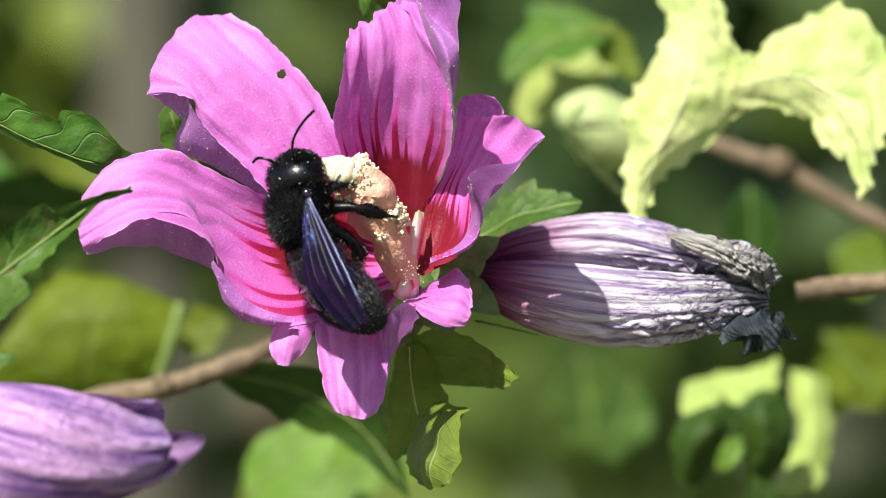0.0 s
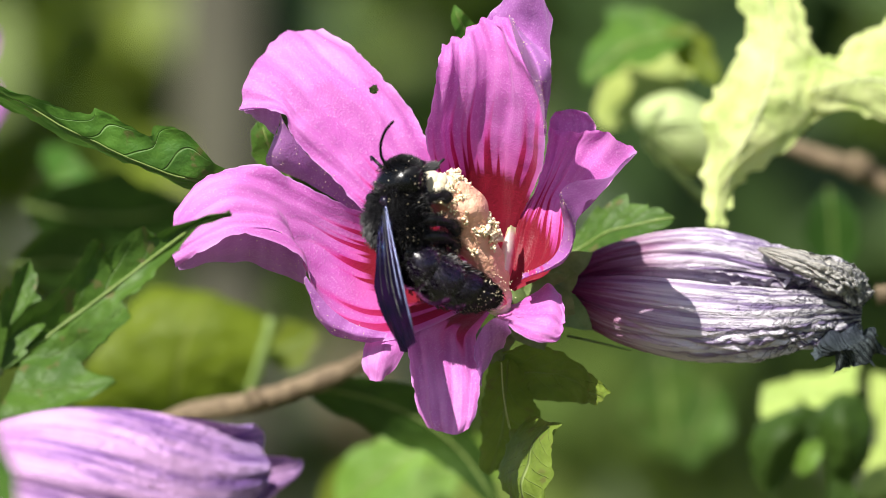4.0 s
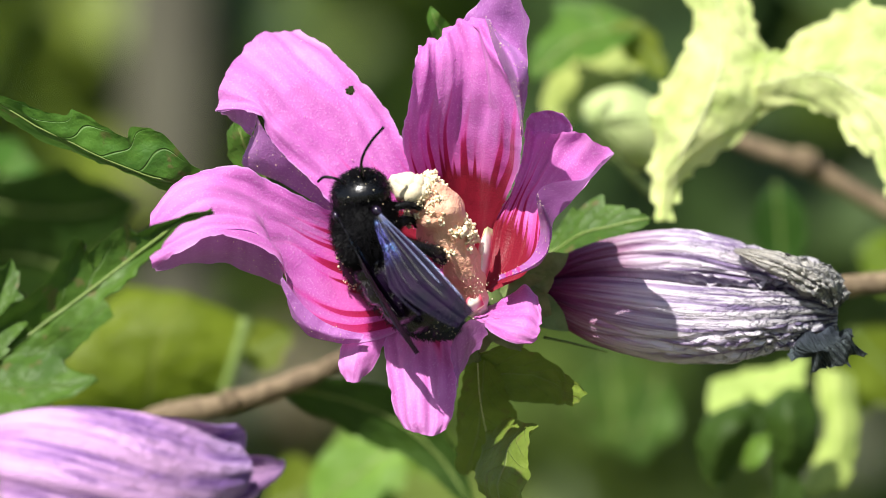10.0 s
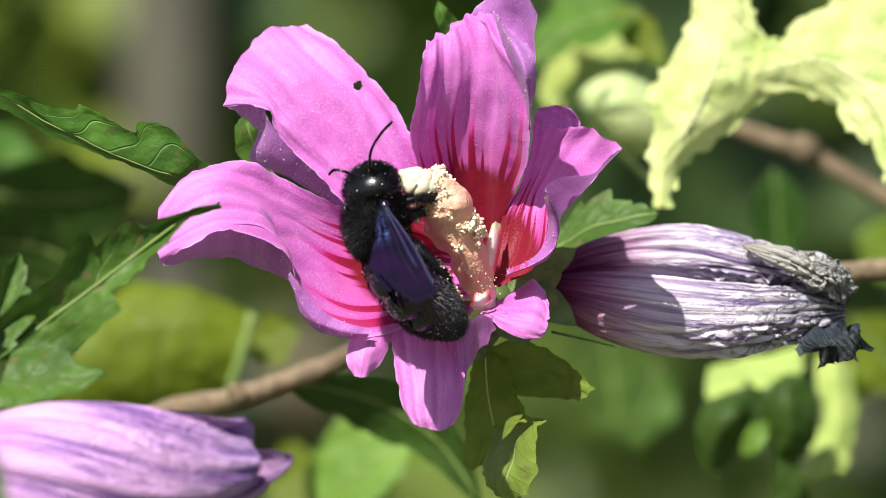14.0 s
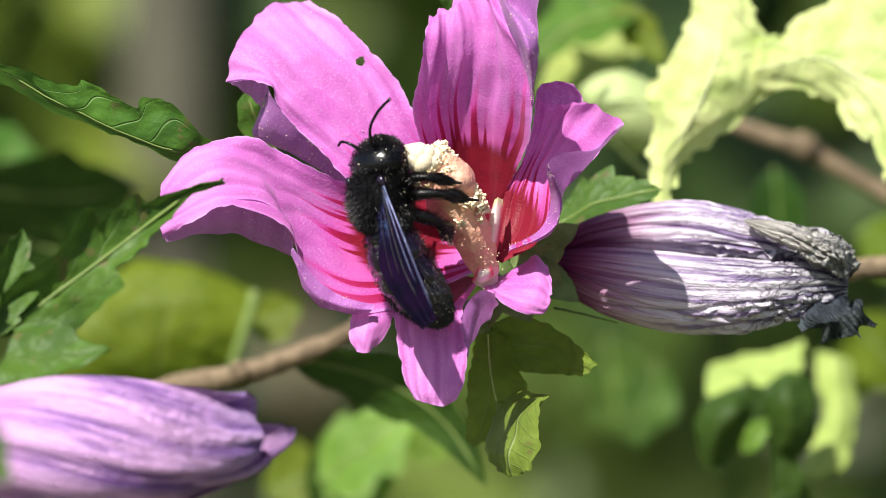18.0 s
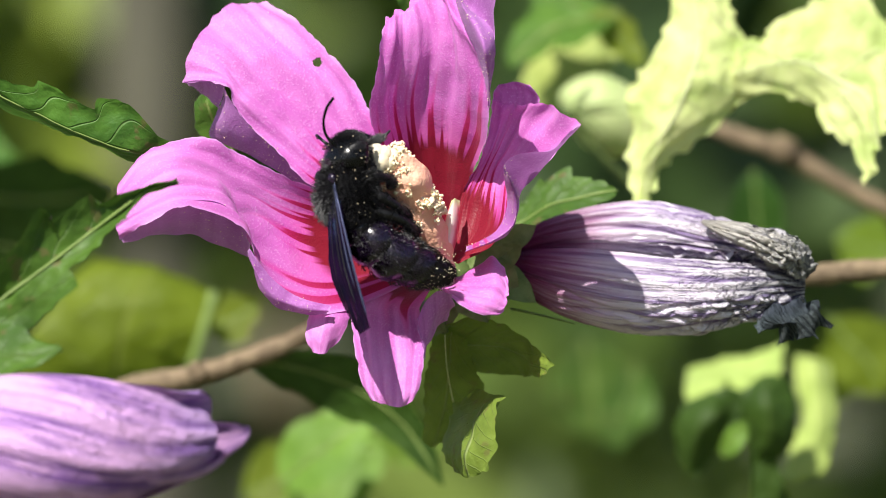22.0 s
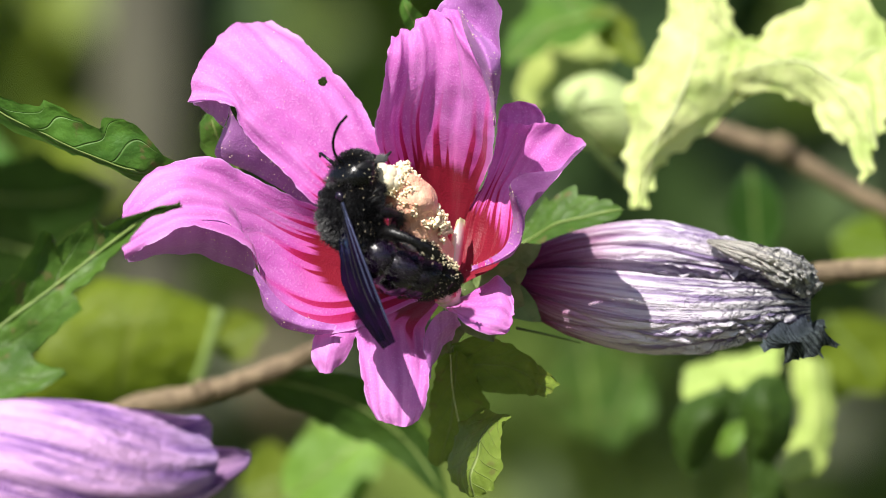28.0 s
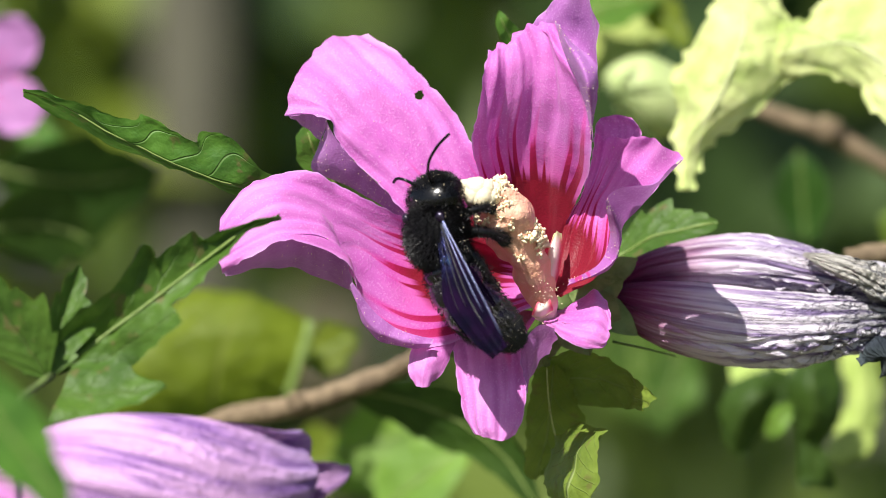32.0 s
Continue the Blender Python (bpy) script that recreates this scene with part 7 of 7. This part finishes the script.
    walk(LEGS[1], [
        (0, pose(0.00230, -0.00230, -0.00230, -40.6, 66.5, -103.2)),
        (0.5, pose(0.00230, -0.00230, -0.00230, -3.2, 100.2, -61.4)),
        (1, pose(0.00230, -0.00230, -0.00230, -23.0, 116.8, -79.1)),
        (1.5, pose(0.00230, -0.00230, -0.00230, -20.3, 120.9, -76.4)),
        (2, pose(0.00230, -0.00230, -0.00230, -17.9, 125.1, -74.1)),
        (2.5, pose(0.00230, -0.00230, -0.00230, -21.8, 127.2, -76.6)),
        (3, pose(0.00230, -0.00230, -0.00230, -25.1, 129.5, -78.6)),
        (3.5, pose(0.00230, -0.00230, -0.00230, -26.2, 128.8, -79.7)),
        (5.5, pose(0.00230, -0.00230, -0.00230, -27.6, 116.6, -80.3)),
        (6, pose(0.00230, -0.00230, -0.00230, -31.5, 123.8, -84.7)),
        (6.5, pose(0.00230, -0.00230, -0.00230, -23.9, 115.3, -81.0)),
        (7, pose(0.00230, -0.00230, -0.00230, -12.6, 106.2, -72.9)),
        (7.5, pose(0.00230, -0.00230, -0.00230, -3.1, 102.5, -64.3)),
        (8, pose(0.00230, -0.00230, -0.00230, 13.5, 99.0, -48.8)),
        (8.5, pose(0.00230, -0.00230, -0.00230, 97.4, 100.8, 31.9)),
        (9, pose(0.00230, -0.00230, -0.00230, -32.3, 35.4, -105.8)),
        (9.5, pose(0.00230, -0.00230, -0.00230, -32.8, 41.0, -103.5)),
        (10, pose(0.00230, -0.00230, -0.00230, -32.9, 45.5, -100.6)),
        (10.5, pose(0.00230, -0.00230, -0.00230, -30.0, 41.3, -95.9)),
        (11, pose(0.00230, -0.00230, -0.00230, -27.4, 35.4, -91.7)),
        (11.5, pose(0.00230, -0.00230, -0.00230, -30.7, 45.7, -96.1)),
        (12, pose(0.00230, -0.00230, -0.00230, -35.4, 53.8, -101.7)),
        (12.5, pose(0.00230, -0.00230, -0.00230, -33.8, 54.8, -98.5)),
        (13, pose(0.00230, -0.00230, -0.00230, -31.9, 55.6, -95.0)),
        (13.5, pose(0.00230, -0.00230, -0.00230, -33.3, 53.8, -98.3)),
        (14, pose(0.00230, -0.00230, -0.00230, -34.4, 51.9, -101.2)),
        (14.5, pose(0.00230, -0.00230, -0.00230, -34.8, 51.1, -102.3)),
        (15, pose(0.00230, -0.00230, -0.00230, -35.1, 50.1, -103.2)),
        (15.5, pose(0.00230, -0.00230, -0.00230, 113.9, 102.5, 48.2)),
        (17.5, pose(0.00230, -0.00230, -0.00230, -37.8, 47.5, -105.4)),
        (18, pose(0.00230, -0.00230, -0.00230, -35.4, 37.5, -104.8)),
        (18.5, pose(0.00230, -0.00230, -0.00230, 90.8, 101.4, 24.6)),
        (19, pose(0.00230, -0.00230, -0.00230, 2.2, 101.7, -53.7)),
        (19.5, pose(0.00230, -0.00230, -0.00230, -5.4, 116.0, -64.6)),
        (20, pose(0.00230, -0.00230, -0.00230, -0.7, 125.1, -63.5)),
        (20.5, pose(0.00230, -0.00230, -0.00230, -2.5, 132.1, -64.6)),
        (21, pose(0.00230, -0.00230, -0.00230, -4.1, 138.8, -65.2)),
        (21.5, pose(0.00230, -0.00230, -0.00230, 2.6, 140.6, -62.2)),
        (22, pose(0.00230, -0.00230, -0.00230, 9.6, 142.4, -59.3)),
        (22.5, pose(0.00230, -0.00230, -0.00230, 12.9, 128.0, -55.2)),
        (23, pose(0.00230, -0.00230, -0.00230, -4.8, 120.7, -65.3)),
        (23.5, pose(0.00230, -0.00230, -0.00230, 19.7, 130.9, -51.5)),
        (24, pose(0.00230, -0.00230, -0.00230, -4.6, 126.1, -66.2)),
        (24.5, pose(0.00230, -0.00230, -0.00230, -2.8, 126.9, -64.9)),
        (26.5, pose(0.00230, -0.00230, -0.00230, 6.3, 130.2, -59.1)),
        (27, pose(0.00230, -0.00230, -0.00230, 9.0, 131.0, -57.6)),
        (27.5, pose(0.00230, -0.00230, -0.00230, -13.8, 141.0, -67.3)),
        (28, pose(0.00230, -0.00230, -0.00230, 128.3, 29.1, 106.4)),
        (28.5, pose(0.00230, -0.00230, -0.00230, 96.0, 21.2, 108.1)),
        (29, pose(0.00230, -0.00230, -0.00230, 47.4, 13.3, 109.9)),
        (29.5, pose(0.00230, -0.00230, -0.00230, 51.9, 15.6, 111.7)),
        (30, pose(0.00230, -0.00230, -0.00230, 61.0, 17.8, 113.7)),
        (30.5, pose(0.00230, -0.00230, -0.00230, 120.2, 74.7, 66.8)),
        (31, pose(0.00230, -0.00230, -0.00230, -27.7, 99.1, -85.3)),
        (31.5, pose(0.00230, -0.00230, -0.00230, -9.9, 113.9, -67.1)),
        (32, pose(0.00230, -0.00230, -0.00230, -53.3, 76.1, -115.6)),
    ])
    walk(LEGS[3], [
        (0, pose(0.00020, -0.00230, -0.00230, -33.0, 22.1, -107.4)),
        (0.5, pose(0.00020, -0.00230, -0.00230, 112.2, 120.0, 36.9)),
        (1, pose(0.00020, -0.00230, -0.00230, 41.1, 127.0, -36.5)),
        (1.5, pose(0.00020, -0.00230, -0.00230, 40.3, 125.7, -35.8)),
        (2, pose(0.00020, -0.00230, -0.00230, 39.6, 124.3, -35.2)),
        (2.5, pose(0.00020, -0.00230, -0.00230, 34.0, 126.5, -40.1)),
        (3, pose(0.00020, -0.00230, -0.00230, 29.3, 128.8, -44.2)),
        (3.5, pose(0.00020, -0.00230, -0.00230, 18.1, 133.1, -52.8)),
        (5.5, pose(0.00020, -0.00230, -0.00230, -32.8, 140.6, -70.8)),
        (6, pose(0.00020, -0.00230, -0.00230, 126.6, 27.1, 103.0)),
        (6.5, pose(0.00020, -0.00230, -0.00230, -42.0, 147.7, -75.0)),
        (7, pose(0.00020, -0.00230, -0.00230, -30.8, 142.4, -72.5)),
        (7.5, pose(0.00020, -0.00230, -0.00230, -28.9, 137.0, -73.2)),
        (8, pose(0.00020, -0.00230, -0.00230, -27.3, 131.4, -73.8)),
        (8.5, pose(0.00020, -0.00230, -0.00230, -16.5, 119.4, -67.9)),
        (9, pose(0.00020, -0.00230, -0.00230, 111.3, 108.2, 49.1)),
        (9.5, pose(0.00020, -0.00230, -0.00230, -66.8, 71.9, -128.4)),
        (10, pose(0.00020, -0.00230, -0.00230, -65.1, 72.0, -126.1)),
        (10.5, pose(0.00020, -0.00230, -0.00230, -53.8, 69.4, -114.5)),
        (11, pose(0.00020, -0.00230, -0.00230, -44.8, 65.8, -105.4)),
        (11.5, pose(0.00020, -0.00230, -0.00230, -53.0, 72.6, -110.9)),
        (12, pose(0.00020, -0.00230, -0.00230, -67.3, 78.7, -122.3)),
        (12.5, pose(0.00020, -0.00230, -0.00230, 81.3, 100.3, 25.3)),
        (13, pose(0.00020, -0.00230, -0.00230, 54.7, 102.6, -2.7)),
        (13.5, pose(0.00020, -0.00230, -0.00230, 79.5, 101.2, 21.7)),
        (14, pose(0.00020, -0.00230, -0.00230, 105.6, 101.9, 47.7)),
        (14.5, pose(0.00020, -0.00230, -0.00230, 102.3, 102.1, 44.7)),
        (15, pose(0.00020, -0.00230, -0.00230, 99.6, 102.3, 42.2)),
        (15.5, pose(0.00020, -0.00230, -0.00230, -5.2, 110.1, -62.6)),
        (17.5, pose(0.00020, -0.00230, -0.00230, 113.2, 107.6, 44.8)),
        (18, pose(0.00020, -0.00230, -0.00230, -39.9, 50.8, -110.3)),
        (18.5, pose(0.00020, -0.00230, -0.00230, 102.1, 106.1, 33.4)),
        (19, pose(0.00020, -0.00230, -0.00230, 88.8, 105.0, 20.5)),
        (19.5, pose(0.00020, -0.00230, -0.00230, 29.1, 118.0, -41.3)),
        (20, pose(0.00020, -0.00230, -0.00230, 25.1, 135.4, -49.9)),
        (20.5, pose(0.00020, -0.00230, -0.00230, 36.0, 137.5, -44.3)),
        (21, pose(0.00020, -0.00230, -0.00230, 46.3, 139.8, -38.7)),
        (21.5, pose(0.00020, -0.00230, -0.00230, 50.0, 140.2, -36.1)),
        (22, pose(0.00020, -0.00230, -0.00230, 53.6, 140.7, -33.3)),
        (22.5, pose(0.00020, -0.00230, -0.00230, 35.3, 114.2, -34.4)),
        (23, pose(0.00020, -0.00230, -0.00230, 88.5, 129.2, 7.1)),
        (23.5, pose(0.00020, -0.00230, -0.00230, -22.2, 143.5, -72.3)),
        (24, pose(0.00020, -0.00230, -0.00230, -29.8, 133.6, -80.1)),
        (24.5, pose(0.00020, -0.00230, -0.00230, -30.5, 136.7, -78.7)),
        (26.5, pose(0.00020, -0.00230, -0.00230, -37.9, 148.6, -73.0)),
        (27, pose(0.00020, -0.00230, -0.00230, -42.7, 151.4, -71.6)),
        (27.5, pose(0.00020, -0.00230, -0.00230, -19.1, 148.1, -66.9)),
        (28, pose(0.00020, -0.00230, -0.00230, 1.9, 144.7, -61.6)),
        (28.5, pose(0.00020, -0.00230, -0.00230, -16.5, 152.6, -64.5)),
        (29, pose(0.00020, -0.00230, -0.00230, 82.7, 19.5, 113.3)),
        (29.5, pose(0.00020, -0.00230, -0.00230, 124.9, 24.7, 110.8)),
        (30, pose(0.00020, -0.00230, -0.00230, -43.0, 150.3, -71.6)),
        (30.5, pose(0.00020, -0.00230, -0.00230, 73.7, 124.7, -9.0)),
        (31, pose(0.00020, -0.00230, -0.00230, -31.2, 54.0, -96.2)),
        (31.5, pose(0.00020, -0.00230, -0.00230, 93.8, 119.2, 16.6)),
        (32, pose(0.00020, -0.00230, -0.00230, 106.2, 116.7, 27.6)),
    ])
    walk(LEGS[5], [
        (0, pose(-0.00200, -0.00230, -0.00230, 105.5, 127.3, -3.5)),
        (0.5, pose(-0.00200, -0.00230, -0.00230, 68.6, 127.5, -21.3)),
        (1, pose(-0.00200, -0.00230, -0.00230, 55.7, 124.1, -22.8)),
        (1.5, pose(-0.00200, -0.00230, -0.00230, 40.0, 131.1, -39.2)),
        (2, pose(-0.00200, -0.00230, -0.00230, 30.7, 139.3, -49.0)),
        (2.5, pose(-0.00200, -0.00230, -0.00230, 22.5, 139.7, -52.8)),
        (3, pose(-0.00200, -0.00230, -0.00230, 14.7, 140.3, -56.5)),
        (3.5, pose(-0.00200, -0.00230, -0.00230, 6.2, 143.1, -60.6)),
        (5.5, pose(-0.00200, -0.00230, -0.00230, -42.1, 144.3, -71.1)),
        (6, pose(-0.00200, -0.00230, -0.00230, 121.6, 24.6, 103.9)),
        (6.5, pose(-0.00200, -0.00230, -0.00230, 132.3, 29.4, 105.4)),
        (7, pose(-0.00200, -0.00230, -0.00230, -37.1, 145.7, -72.7)),
        (7.5, pose(-0.00200, -0.00230, -0.00230, -5.3, 137.3, -63.6)),
        (8, pose(-0.00200, -0.00230, -0.00230, 21.3, 129.6, -50.7)),
        (8.5, pose(-0.00200, -0.00230, -0.00230, 63.1, 122.9, -20.8)),
        (9, pose(-0.00200, -0.00230, -0.00230, -39.5, 35.6, -139.8)),
        (9.5, pose(-0.00200, -0.00230, -0.00230, -42.5, 42.2, -136.0)),
        (10, pose(-0.00200, -0.00230, -0.00230, -44.5, 47.5, -130.8)),
        (10.5, pose(-0.00200, -0.00230, -0.00230, -45.5, 46.7, -136.3)),
        (11, pose(-0.00200, -0.00230, -0.00230, -45.6, 45.3, -141.3)),
        (11.5, pose(-0.00200, -0.00230, -0.00230, -36.0, 22.4, -139.7)),
        (12, pose(-0.00200, -0.00230, -0.00230, -34.8, 7.7, -139.2)),
        (12.5, pose(-0.00200, -0.00230, -0.00230, -35.4, 7.1, -142.4)),
        (13, pose(-0.00200, -0.00230, -0.00230, -35.8, 6.4, -145.7)),
        (13.5, pose(-0.00200, -0.00230, -0.00230, -35.7, 6.2, -146.2)),
        (14, pose(-0.00200, -0.00230, -0.00230, -37.7, 18.0, -152.0)),
        (14.5, pose(-0.00200, -0.00230, -0.00230, -35.3, 7.8, -141.0)),
        (15, pose(-0.00200, -0.00230, -0.00230, -34.8, 8.9, -135.5)),
        (15.5, pose(-0.00200, -0.00230, -0.00230, -64.6, 36.4, -152.7)),
        (17.5, pose(-0.00200, -0.00230, -0.00230, 66.1, 125.6, -21.1)),
        (18, pose(-0.00200, -0.00230, -0.00230, 70.1, 121.2, -16.6)),
        (18.5, pose(-0.00200, -0.00230, -0.00230, 51.4, 126.5, -33.2)),
        (19, pose(-0.00200, -0.00230, -0.00230, 63.9, 124.4, -25.1)),
        (19.5, pose(-0.00200, -0.00230, -0.00230, 45.9, 129.8, -37.0)),
        (20, pose(-0.00200, -0.00230, -0.00230, 36.8, 132.8, -41.3)),
        (20.5, pose(-0.00200, -0.00230, -0.00230, 35.3, 136.5, -44.1)),
        (21, pose(-0.00200, -0.00230, -0.00230, 34.7, 140.2, -46.4)),
        (21.5, pose(-0.00200, -0.00230, -0.00230, 37.0, 139.9, -44.6)),
        (22, pose(-0.00200, -0.00230, -0.00230, 39.3, 139.5, -42.7)),
        (22.5, pose(-0.00200, -0.00230, -0.00230, 88.7, 131.5, 9.4)),
        (23, pose(-0.00200, -0.00230, -0.00230, 35.6, 132.9, -44.3)),
        (23.5, pose(-0.00200, -0.00230, -0.00230, -71.7, 55.3, -140.9)),
        (24, pose(-0.00200, -0.00230, -0.00230, -72.5, 53.3, -142.5)),
        (24.5, pose(-0.00200, -0.00230, -0.00230, -70.7, 53.9, -140.5)),
        (26.5, pose(-0.00200, -0.00230, -0.00230, -63.6, 55.9, -132.7)),
        (27, pose(-0.00200, -0.00230, -0.00230, -61.7, 56.2, -130.6)),
        (27.5, pose(-0.00200, -0.00230, -0.00230, -65.6, 52.3, -136.1)),
        (28, pose(-0.00200, -0.00230, -0.00230, -68.3, 47.8, -141.0)),
        (28.5, pose(-0.00200, -0.00230, -0.00230, -70.1, 45.4, -143.9)),
        (29, pose(-0.00200, -0.00230, -0.00230, -71.4, 42.9, -146.5)),
        (29.5, pose(-0.00200, -0.00230, -0.00230, -71.2, 43.0, -146.2)),
        (30, pose(-0.00200, -0.00230, -0.00230, -71.2, 43.0, -146.1)),
        (30.5, pose(-0.00200, -0.00230, -0.00230, -91.6, 27.1, 133.8)),
        (31, pose(-0.00200, -0.00230, -0.00230, 50.6, 116.1, -23.9)),
        (31.5, pose(-0.00200, -0.00230, -0.00230, 87.8, 125.4, 4.5)),
        (32, pose(-0.00200, -0.00230, -0.00230, 116.1, 142.0, -9.2)),
    ])
    walk(LEGS[0], [
        (0, pose(0.00230, 0.00230, -0.00230, 3.5, 49.9, 7.6)),
        (32, pose(0.00230, 0.00230, -0.00230, 3.5, 49.9, 7.6)),
    ])
    walk(LEGS[2], [
        (0, pose(0.00020, 0.00230, -0.00230, 85.7, 70.0, 105.9)),
        (32, pose(0.00020, 0.00230, -0.00230, 85.7, 70.0, 105.9)),
    ])
    walk(LEGS[4], [
        (0, pose(-0.00200, 0.00230, -0.00230, 118.7, 49.0, 149.7)),
        (32, pose(-0.00200, 0.00230, -0.00230, 118.7, 49.0, 149.7)),
    ])


motions()
